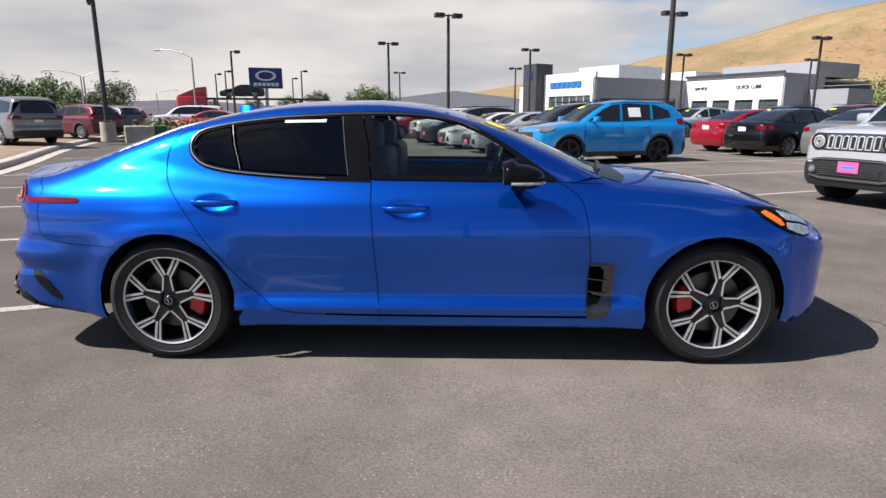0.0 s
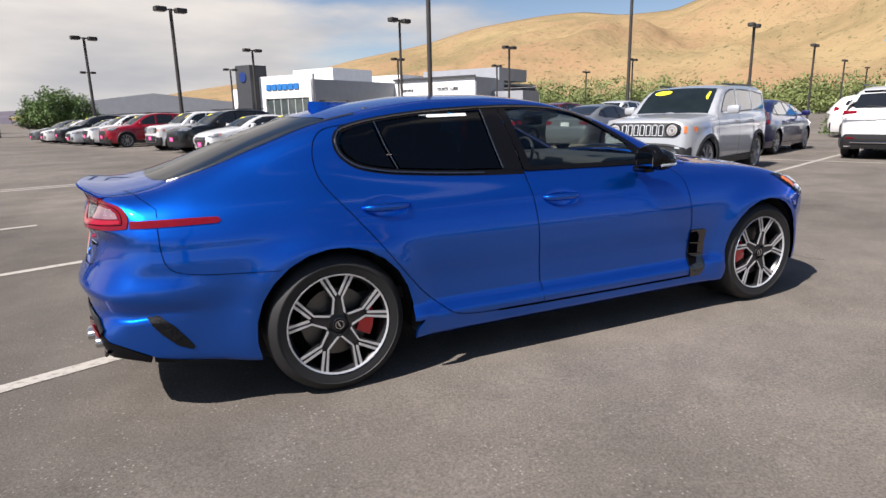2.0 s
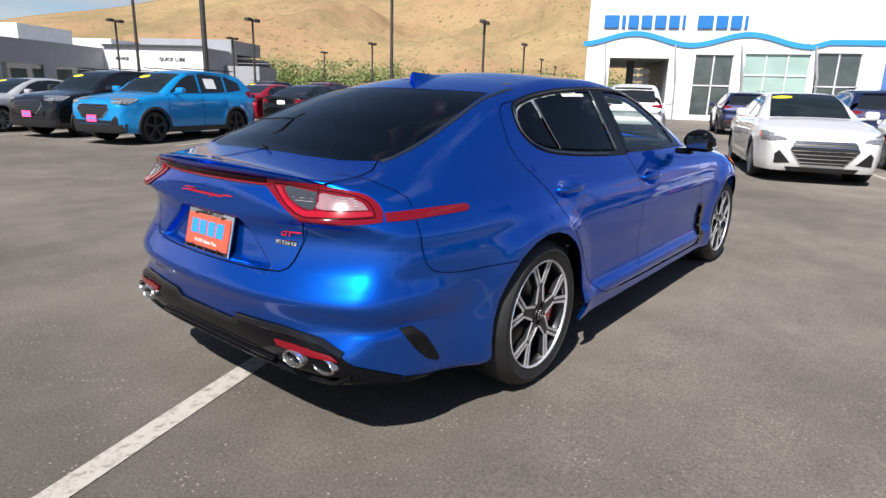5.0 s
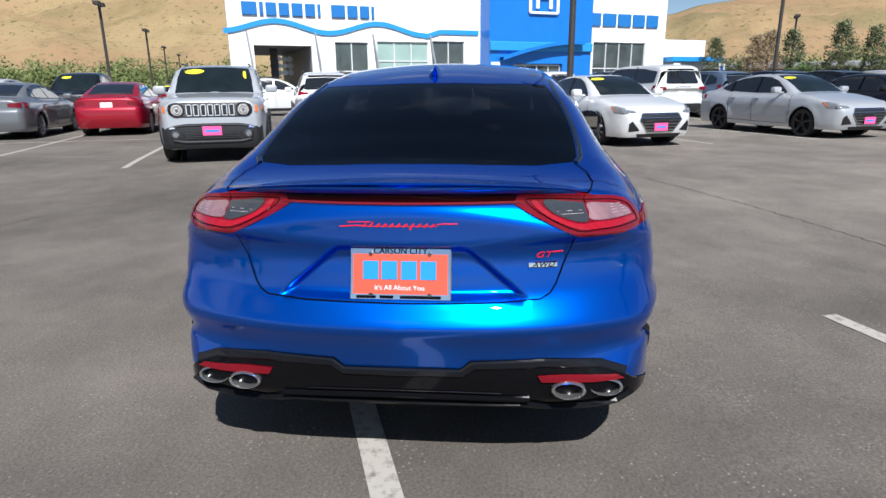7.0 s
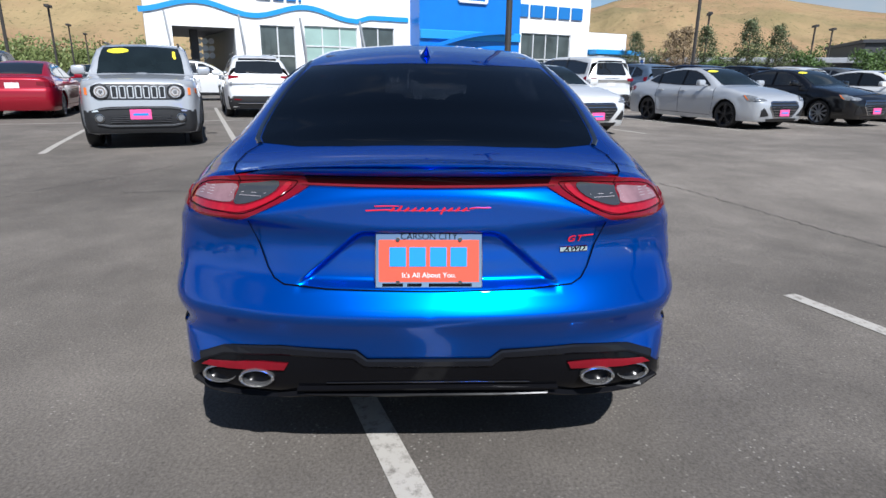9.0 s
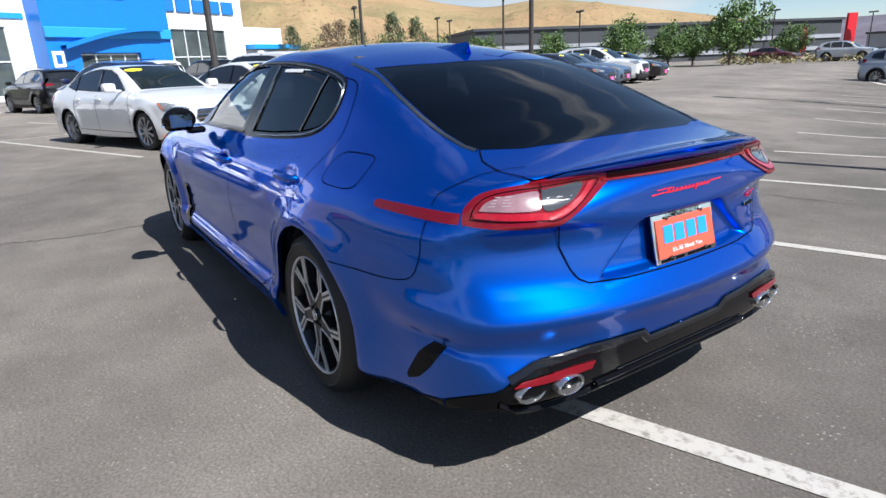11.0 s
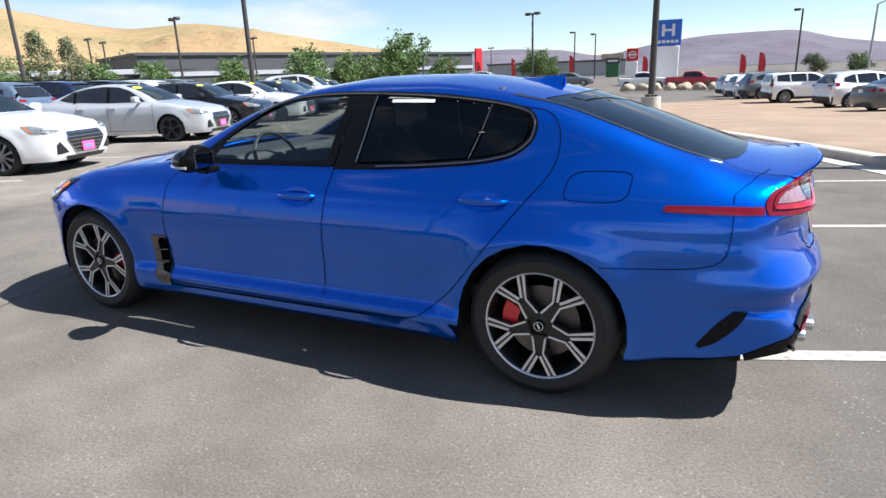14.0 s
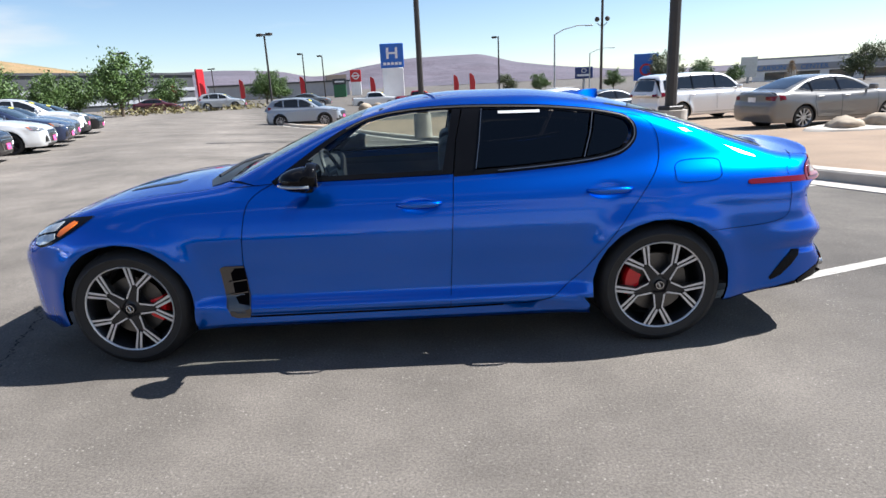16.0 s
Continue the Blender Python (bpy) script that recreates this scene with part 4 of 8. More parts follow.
HERO.panel("rear_reflector", lamp_red, car, R([(.435, .384), (.422, .407), (.5, .409), (.672, .398), (.700, .381), (.6, .379)]), mode="r", off=.012, step=.04, flange=.01)
hl = HERO.panel("headlight", gloss_black, car, S([(1.58, .852), (1.66, .80), (1.74, .755), (1.82, .712), (1.90, .692), (1.945, .70), (1.945, .77), (1.88, .805), (1.75, .838)]), off=.006, step=.03, flange=.01, label="dark headlight with an amber signal and clear lenses")
HERO.panel("turn_signal", amber, hl, S([(1.665, .822), (1.72, .780), (1.765, .752), (1.785, .757), (1.765, .785), (1.725, .81), (1.69, .828)]), off=.010, step=.02, flange=.005)
HERO.panel("projector_lens", head_clear, hl, S([(1.80, .742), (1.85, .718), (1.90, .704), (1.937, .710), (1.938, .735), (1.88, .756), (1.80, .768)]), off=.010, step=.02, flange=.005)
HERO.panel("projector_lens", head_clear, hl, S([(1.80, .782), (1.87, .768), (1.937, .747), (1.937, .765), (1.87, .795), (1.76, .823)]), off=.010, step=.02, flange=.005)

HERO.panel("rear_corner_skirt", gloss_black, car, S([(XB, .296), (XB, .274), (-1.95, .243), (-2.08, .258)]), off=.003, step=.035, flange=.004)
# rear bumper slots and fender vents
HERO.panel("bumper_slot", mat("slot_black", (.006, .006, .007), rough=.6, spec=.15, var=.5, scale=60, bump=.4, bscale=90), car, S([(-2.25, .474), (-2.20, .476), (-2.15, .43), (-2.105, .37), (-2.075, .325), (-2.085, .313), (-2.14, .338), (-2.195, .39), (-2.23, .435)]), off=.004, step=.01, flange=.01, label="black slot in the bumper corner")
vents = HERO.panel("fender_vent", dark_chrome, car, S([(.79, .262), (.775, .30), (.79, .545), (.80, .552), (.905, .552), (.925, .54), (.91, .33), (.89, .275), (.86, .262)]), off=.006, step=.04, flange=.01, label="smoked chrome side vent")
HERO.panel("vent_recess", gap_black, vents, S([(.785, .335), (.79, .54), (.845, .54), (.868, .515), (.862, .38), (.84, .345)]), off=.008, step=.04, flange=.004)
for zv in (.405, .475):
    HERO.strip("vent_fin", dark_chrome, vents, S([(.785, zv), (.83, zv - .006), (.885, zv - .012)]), .012, off=.009, height=.008)

# plate recess, plate and badges
plate = thing("licence_plate", "coral dealer plate in a chrome frame on the trunk lid", "licence plate")
plate.parent = None
PM = Matrix.Translation((-2.474, 0, .722)) @ Matrix.Rotation(radians(14), 4, "Y")


def on_plate(m_x, y, z, sy, sz, material, name, thick=.003, bev=0.0, parent=None):
    bm = bm_box((thick, sy, sz), (m_x, y, z), bevel=bev)
    bmesh.ops.transform(bm, matrix=PM, verts=bm.verts)
    return part(name, bm, material, parent or plate)


on_plate(0, 0, 0, .312, .160, chrome, "plate_frame", .010, .003)
on_plate(.014, 0, 0, .27, .12, trim_black, "plate_bracket", .022, .002)
on_plate(-.0065, 0, .0, .290, .122, plate_orange, "plate_sheet", .003)
for y_, w_ in ((.105, .060), (.042, .042), (-.062, .125)):
    on_plate(-.0055, y_, -.0702, w_, .0095, gloss_black, "plate_text_bar", .002)
for i, y in enumerate((.09, .033, -.027, -.086)):
    on_plate(-.0085, y, .012, .048, .056, plate_blue, "plate_bar", .003)
for text, z, size, ink in (("CARSON CITY", .0622, .0255, gloss_black), ("It's All About You.", -.048, .021, white_paint)):
    cu = bpy.data.curves.new("plate_lettering", "FONT")
    cu.body, cu.size, cu.extrude, cu.align_x = text, size, .0006, "CENTER"
    cu.materials.append(ink)
    tx = new("plate_lettering", cu)
    tx.parent = plate
    tx.matrix_local = PM @ Matrix(((0, 0, -1, -.0092), (-1, 0, 0, 0), (0, 1, 0, z), (0, 0, 0, 1)))
for y, z in ((.09, .062), (-.09, .062), (.09, -.062), (-.09, -.062)):
    bm = bm_cyl(.006, .005, .006, (0, 0, 0), 10, "X")
    bmesh.ops.transform(bm, matrix=PM @ Matrix.Translation((-.009, y, z)), verts=bm.verts)
    part("plate_bolt", bm, steel, plate)
# emblem shapes: a flowing red bar, a short red bar and a silver tile
def rear_bar(name, pts, width, material, height=.006):
    HERO.strip(name, material, car, R(pts), width, off=.001, height=height, sides=(1,), step=.01)


rear_bar("red_script_badge", [(.180, .8705), (.15, .872), (.125, .8735), (.10, .872)], .0042, badge_red, .003)
rear_bar("red_script_badge", [(.155, .8835), (.12, .8845), (.085, .884)], .0036, badge_red, .003)
for i in range(11):
    y0 = .104 - .0205 * i
    rear_bar("script_stroke", [(y0 + .006, .8700 - (.008 if i == 7 else 0)), (y0, .8745), (y0 - .007, .8795 + (.006 if i == 1 else 0))], .0062, badge_red, .003)
rear_bar("red_script_badge", [(.11, .8712), (.0, .8716), (-.115, .8722)], .0026, badge_red, .002)
rear_bar("red_script_badge", [(-.115, .8775), (-.135, .8805), (-.155, .8795), (-.176, .8805)], .0042, badge_red, .003)


def rear_word(name, text, y, z, size, ink, parent, lift):
    """Raised letters that lie along the curved trunk lid."""
    p = HERO.cast("r", [y], [z])
    n = Vector(HERO.normal(p)[0])
    side_ = Vector((0, 0, 1)).cross(n).normalized()
    up_ = n.cross(side_)
    cu = bpy.data.curves.new(name, "FONT")
    cu.body, cu.size, cu.extrude, cu.align_x, cu.align_y, cu.shear = text, size, .0015, "CENTER", "CENTER", .35
    cu.space_character = 1.1
    cu.materials.append(ink)
    ob = new(name, cu)
    ob.parent = parent
    o_ = Vector(p[0]) + n * lift
    ob.matrix_local = Matrix(((side_.x * 1.35, up_.x, n.x, o_.x), (side_.y * 1.35, up_.y, n.y, o_.y), (side_.z * 1.35, up_.z, n.z, o_.z), (0, 0, 0, 1)))
    return ob


rear_word("red_badge", "GT", -.430, .7785, .026, badge_red, car, .004)
rear_bar("red_badge", [(-.455, .7865), (-.475, .7868), (-.492, .787)], .0034, badge_red, .003)
tile = HERO.strip("silver_badge", chrome, car, R([(-.388, .7475), (-.43, .7465), (-.474, .7455)]), .020, off=.001, height=.004, sides=(1,), step=.01)[0]
rear_word("badge_lettering", "AWD", -.431, .7465, .020, gloss_black, tile, .0055)

# exhaust tips
tip_steel = mat("polished_tip", (.50, .49, .48), rough=.18, metal=.9, var=.06)
for s in (1, -1):
    for y, x, z in ((.520, -2.494, .356), (.640, -2.456, .353)):
        def oval(bm, dx=0.0):
            bmesh.ops.scale(bm, vec=(1, 1.0, .56), verts=bm.verts)
            bmesh.ops.translate(bm, vec=(x + dx, s * y, z), verts=bm.verts)
            return bm
        tip = part("exhaust_tip", oval(lathe([(.043, .05), (.043, .0), (.048, -.005), (.053, 0), (.053, .035)], 32, "X")), tip_steel, car, "oval chrome exhaust tip", smooth=40)
        part("exhaust_sleeve", oval(lathe([(.052, .034), (.050, .12)], 28, "X")), dark_chrome, tip, smooth=40)
        part("exhaust_bore", oval(bm_cyl(.042, .042, .004, (0, 0, 0), 24, "X"), .05), gap_black, tip)
HERO.strip("diffuser_blade", gloss_black, car, R([(-.40, .318), (-.2, .322), (0, .323), (.2, .322), (.40, .318)]), .012, off=.004, height=.014, sides=(1,))
HERO.strip("diffuser_line", dark_chrome, car, R([(-.31, .338), (-.15, .340), (0, .340), (.15, .340), (.31, .338)]), .004, off=.006, height=.002, sides=(1,))
HERO.strip("diffuser_lip", mat("lip_black", (.005, .005, .006), rough=.22, spec=.06), car, R([(-.725, .325), (-.68, .300), (-.60, .285), (-.47, .279), (-.42, .289), (-.37, .299), (-.2, .296), (0, .295), (.2, .296), (.37, .299), (.42, .289), (.47, .279), (.60, .285), (.68, .300), (.725, .325)]), .016, off=.002, height=.016, sides=(1,))
for s in (1, -1):
    part("diffuser_tab", bm_box((.04, .012, .03), (-2.40, s * .17, .268), .003), gloss_black, car)

# door handles, mirrors, antenna fin
for (dx_, dz, doors) in ((-.17, .835, doors_f), (-1.18, .862, doors_r)):
    for s, d in zip((1, -1), doors):
        p = HERO.cast("s", [dx_ - .13], [dz])[0]
        V, F = [], []
        for i in range(13):
            u = -1 + i / 6
            w = .021 * (1 - .5 * abs(u) ** 3)
            lift = .036 * (1 - abs(u) ** 4) + .002
            x = dx_ + u * .122
            V += [(x, p[1] + lift - .012, dz - w), (x, p[1] + lift, dz - w * .5), (x, p[1] + lift + .003, dz + w * .4), (x, p[1] + lift - .008, dz + w)]
        for i in range(12):
            F += [[i * 4 + k, i * 4 + (k + 1) % 4, i * 4 + 4 + (k + 1) % 4, i * 4 + 4 + k] for k in range(4)]
        F += [[3, 2, 1, 0], [48, 49, 50, 51]]
        h = put("door_handle", mesh_of("door_handle", np.array(V) * (1, s, 1), F if s < 0 else [f[::-1] for f in F], paint, smooth=True), d)
for s, d in zip((1, -1), doors_f):
    bm = bmesh.new()
    bmesh.ops.create_uvsphere(bm, u_segments=24, v_segments=16, radius=1)
    for v in bm.verts:
        x, y, z = v.co
        x = (x * .148) if x > 0 else max(x, -.55) * .11
        z = z * .070 if z > 0 else max(z, -.75) * .07
        v.co = (x + .385, s * (y * .098 + .962), z + 1.005 + .02 * (x < 0))
    m = part("wing_mirror", bm, gloss_black, d, "gloss black mirror housing", smooth=50)
    part("mirror_glass", bm_box((.004, .125, .078), (.3245, s * .962, 1.015), .003), mat("mirror", (.25, .27, .28), rough=.02, metal=1, var=0), m)
    part("mirror_foot", bm_box((.08, .11, .04), (.41, s * .868, .950), .016, 2), gloss_black, m)
    part("mirror_signal", tube([(.385 + .147 * math.cos(a), s * (.962 + .097 * math.sin(a)), .984) for a in np.linspace(.15, 1.75, 12)], .0075, 8), head_clear, m, "clear turn signal strip")
fin = bmesh.new()
sec = [(-1.09, 0.0, .044), (-1.18, .016, .040), (-1.265, .036, .030), (-1.305, .046, .018), (-1.316, .043, .015), (-1.306, .0, .034)]
zf = HERO.cast("t", [s_[0] for s_ in sec], [0.0] * len(sec))[:, 2]
L = [fin.verts.new((x, w, z0 - .004 + h * 0)) for (x, h, w), z0 in zip(sec, zf)]
Rr = [fin.verts.new((x, -w, z0 - .004)) for (x, h, w), z0 in zip(sec, zf)]
Tp = [fin.verts.new((x, 0, z0 + h + .004)) for (x, h, w), z0 in zip(sec, zf)]
for i in range(len(sec) - 1):
    fin.faces.new((L[i], L[i + 1], Tp[i + 1], Tp[i]))
    fin.faces.new((Tp[i], Tp[i + 1], Rr[i + 1], Rr[i]))
bmesh.ops.recalc_face_normals(fin, faces=fin.faces)
part("antenna_fin", fin, paint, car, smooth=50)

# wipers and cowl at the foot of the windscreen, hood vents
HERO.panel("cowl", trim_black, car, T([(.90, 0), (.90, .62), (.99, .66), (1.05, .5), (1.07, 0)]), mode="t", sides=(), off=.003, step=.06, flange=.01)
for y0, y1 in ((.5, -.05), (.0, -.5)):
    a, b = HERO.cast("t", [1.0, .90], [y0, y1])
    part("wiper", tube([a + (0, 0, .02), (a + b) / 2 + (0, 0, .035), b + (0, 0, .015)], .009, 6), trim_black, car)
for s in (1, -1):
    pp = HERO.patch(T([(1.25, .36), (1.55, .40), (1.56, .45), (1.27, .44)]), mode="t", off=.003, step=.05, flange=.005)
    put("hood_vent", mesh_of("hood_vent", pp[0] * (1, s, 1), pp[1] if s > 0 else [f[::-1] for f in pp[1]], trim_black, pp[2] * (1, s, 1)), car)

# wheels
def wheel(parent, x, y, s, r=.333, rim=.243, caliper_x=0.0, turn=90):
    """s: +1 for the left side. y: outer face."""
    O = Matrix.Translation((x, y, r)) @ (Matrix.Identity(4) if s > 0 else Matrix.Rotation(math.pi, 4, "Z"))
    def fin_(bm):
        bmesh.ops.transform(bm, matrix=O, verts=bm.verts)
        return bm
    barrel = lathe([(rim - .030, -.20), (rim - .014, -.19), (rim - .022, -.06), (rim - .012, -.02), (rim, -.004), (rim + .002, -.002)], 48)
    w = part("wheel", fin_(barrel), alloy_dark, parent, smooth=40)
    part("rim_lip", fin_(lathe([(rim - .007, -.010), (rim - .005, -.004), (rim, -.001), (rim + .003, -.006)], 56)), alloy_cut, w, smooth=40)
    part("tyre", fin_(lathe([(rim - .006, -.215), (rim + .03, -.232), (r - .035, -.236), (r - .012, -.222), (r, -.19), (r + .001, -.12), (r, -.05), (r - .012, -.014), (r - .035, .001), (rim + .052, .004), (rim + .049, .0065), (rim + .044, .0065), (rim + .041, .003), (rim + .02, .0),
                             (rim + .001, -.006)], 64)), rubber, w, smooth=40)
    part("brake_disc", fin_(lathe([(.03, -.075), (.165, -.075), (.165, -.10), (.03, -.10)], 40)), steel, w, smooth=30)
    bm = bmesh.new()
    a0 = math.pi + .15 if caliper_x * s > 0 else -.15
    n = 9
    secs = []
    for i in range(n):
        a = (0 if caliper_x * s > 0 else math.pi) + (-.42 + .84 * i / (n - 1)) + .1
        ring = [(.105, -.045), (.178, -.045), (.186, -.06), (.186, -.12), (.105, -.12)]
        secs.append([bm.verts.new((math.cos(a) * q, d, math.sin(a) * q)) for q, d in ring])
    for p, q in zip(secs, secs[1:]):
        for k in range(5):
            bm.faces.new((p[k], p[(k + 1) % 5], q[(k + 1) % 5], q[k]))
    bm.faces.new(secs[0][::-1])
    bm.faces.new(secs[-1])
    bmesh.ops.recalc_face_normals(bm, faces=bm.faces)
    part("brake_caliper", fin_(bm), caliper_red, w, "red painted brake caliper", smooth=40)
    part("hub", fin_(lathe([(.0, -.012), (.028, -.012), (.030, -.020), (.060, -.030), (.075, -.06), (.07, -.10)], 30)), alloy_dark, w, smooth=40)
    part("hub_cap", fin_(lathe([(.0, -.007), (.024, -.008), (.028, -.012), (.028, -.016)], 24)), gloss_black, w, smooth=40)
    part("hub_ring", fin_(lathe([(.018, -.0075), (.0185, -.005), (.0215, -.005), (.022, -.0075)], 24)), chrome, w, smooth=40)
    part("hub_mark", fin_(bm_box((.007, .003, .026), (.002, -.006, 0), .001, rot=Matrix.Rotation(radians(25), 3, "Y"))), chrome, w)
    for k in range(5):
        a = math.radians((turn if s > 0 else 180 - turn) + 72 * k)
        Rm = Matrix.Rotation(-a + math.pi / 2, 4, "Y")
        # dark stem and two forked arms; cut silver edges lie on top
        bm = prism([(-.033, .045), (.033, .045), (.021, .13), (.028, .15), (-.028, .15), (-.021, .13)], .03)
        for q in (1, -1):
            prism([(q * .004, .128), (q * .030, .128), (q * .084, .228), (q * .040, .236)][::q], .03, bm=bm)
        bmesh.ops.rotate(bm, cent=(0, 0, 0), matrix=Matrix.Rotation(radians(90), 3, "X"), verts=bm.verts)
        bmesh.ops.translate(bm, vec=(0, -.016, 0), verts=bm.verts)
        bmesh.ops.transform(bm, matrix=Rm, verts=bm.verts)
        sp = part("spoke", fin_(bm), alloy_dark, w)
        bm = bmesh.new()
        for q in (1, -1):
            for poly in ([(q * .024, .056), (q * .034, .051), (q * .0235, .128), (q * .0150, .130)], [(q * .0150, .130), (q * .0235, .128), (q * .0845, .2292), (q * .072, .2334)],
                         [(q * .0015, .148), (q * .0105, .139), (q * .0595, .2368), (q * .0475, .2392)]):
                prism(poly[::q], .004, bm=bm)
        bmesh.ops.rotate(bm, cent=(0, 0, 0), matrix=Matrix.Rotation(radians(90), 3, "X"), verts=bm.verts)
        bmesh.ops.translate(bm, vec=(0, -.011, 0), verts=bm.verts)
        bmesh.ops.transform(bm, matrix=Rm, verts=bm.verts)
        part("spoke_face", fin_(bm), alloy_cut, w, "machined silver face")
    return w


for s in (1, -1):
    wheel(car, 1.4525, s * .905, s, caliper_x=-1, turn=254 if s > 0 else 79)
    wheel(car, -1.4525, s * .912, s, caliper_x=1, turn=270 if s > 0 else 90)
    for cx in (1.4525, -1.4525):
        bm = bmesh.new()
        rings = []
        for i in range(25):
            a = radians(-4 + 188 * i / 24)
            rings.append([bm.verts.new((cx + .385 * math.cos(a), s * yy, .335 + .385 * math.sin(a))) for yy in (.60, .86)])
        for p, q in zip(rings, rings[1:]):
            bm.faces.new((p[0], p[1], q[1], q[0]))
        part("wheel_housing", bm, liner, car)
        part("wheel_housing_wall", bm_cyl(.40, .40, .01, (cx, s * .60, .40), 28, "Y"), liner, car)

# underbody, cabin floor and interior
part("underbody", bm_box((4.3, 1.16, .22), (-.12, 0, .31), .03), liner, car)
part("underbody", bm_box((.34, 1.40, .10), (-2.17, 0, .325), .02), liner, car)
part("underbody", bm_box((2.1, 1.66, .14), (0, 0, .27), .02), liner, car)
HERO.panel("door_trim", cabin_grey, doors_f, S([(.70, .94), (-.33, .955), (-.31, .35), (.72, .35)]), off=-.06, step=.1, flange=0)
HERO.panel("door_trim", cabin_grey, doors_r, S([(-.36, .955), (-1.1, .99), (-1.25, 1.0), (-1.05, .5), (-.9, .38), (-.33, .35)]), off=-.06, step=.1, flange=0)
part("cabin_floor", bm_box((2.6, 1.5, .06), (-.3, 0, .40)), cabin_grey, car)
part("parcel_shelf", bm_box((.75, 1.1, .04), (-1.75, 0, .93), .01), cabin_grey, car)
part("headliner", bm_box((1.2, .96, .02), (-.55, 0, 1.315), .008), cabin_grey, car)
bm = bm_box((.42, 1.42, .26), (.66, 0, .86), .06, 3)
part("dashboard", bm, cabin_grey, car, smooth=40)
bm = lathe([(.178, -.012), (.188, -.008), (.192, 0), (.188, .008), (.178, .012), (.17, 0), (.178, -.012)], 30, "X")
bm_box((.03, .32, .05), bm=bm)
bm_cyl(.05, .05, .05, axis="X", n=16, bm=bm)
bmesh.ops.rotate(bm, cent=(0, 0, 0), matrix=Matrix.Rotation(radians(24), 3, "Y"), verts=bm.verts)
bmesh.ops.translate(bm, vec=(.34, .38, .93), verts=bm.verts)
part("steering_wheel", bm, seat_black, car, smooth=50)


def car_seat(parent, x, y, wide=.50, head=True):
    bm = bm_box((.52, wide, .14), (x, y, .55), .05, 3)
    bm_box((.14, wide, .56), (x - .30, y, .85), .05, 3, rot=None, bm=bm)
    s_ = part("seat", bm, seat_black, parent, smooth=50)
    if head:
        part("headrest", bm_box((.09, .25, .17), (x - .34, y, 1.19), .04, 3), seat_black, s_, smooth=50)


for y in (.37, -.37):
    car_seat(car, -.05, y)
car_seat(car, -.95, .0, 1.25, False)
part("centre_console", bm_box((.9, .22, .30), (.2, 0, .57), .04, 2), cabin_grey, car, smooth=40)
part("rear_view_mirror", bm_box((.02, .22, .06), (.22, 0, 1.23), .012, 2), gloss_black, car, smooth=40)
o = HERO.panel("price_label", white_paint, doors_r, S([(-.62, 1.272), (-.85, 1.268), (-.85, 1.282), (-.62, 1.286)]), off=.0005, step=.06, flange=.0)
sk = HERO.panel("year_sticker", sticker_yellow, car, [("t", .32 + .06 * math.cos(a), -.36 + .085 * math.sin(a)) for a in np.linspace(0, 2 * math.pi, 19)[:-1]], mode="t", off=.004, step=.05, flange=0, sides=(1,))

# ---- other vehicles of the lot ----
car_paint = mat("car_paint", (.5, .5, .5), rough=.34, metal=.30, var=.03, scale=400, coat=1.0, spec=.3, obcolor=True)
dark_pane = mat("dark_car_glass", (.012, .014, .016), rough=.03, var=.1, coat=.6)
pane_mid = mat("windscreen_glass", (.010, .015, .017), rough=.03, var=.3, scale=2.5, spec=.3)
grille_black = mat("grille_black", (.012, .012, .013), rough=.4)
bumper_grey = mat("grey_bumper_plastic", (.013, .0133, .0145), rough=.6, bump=.15, bscale=150)
slot_silver = mat("satin_silver", (.72, .73, .74), rough=.32, metal=.35)
slate_plastic = mat("slate_plastic", (.060, .062, .066), rough=.5, bump=.1, bscale=150)
head_lens = mat("headlight_lens", (.20, .21, .22), rough=.06, metal=.3, var=.5, scale=25, coat=1.0)
head_bright = mat("headlight_reflector", (.70, .72, .75), rough=.12, metal=.6, var=.2, scale=40, coat=.8)
pink_plate = mat("pink_dealer_plate", (.85, .10, .30), rough=.5, var=.06)
white_plate = mat("white_plate", (.75, .76, .75), rough=.5)
alloy_far = mat("silver_alloy", (.45, .46, .48), rough=.3, metal=.8)
alloy_blk = mat("black_alloy", (.012, .012, .013), rough=.35)

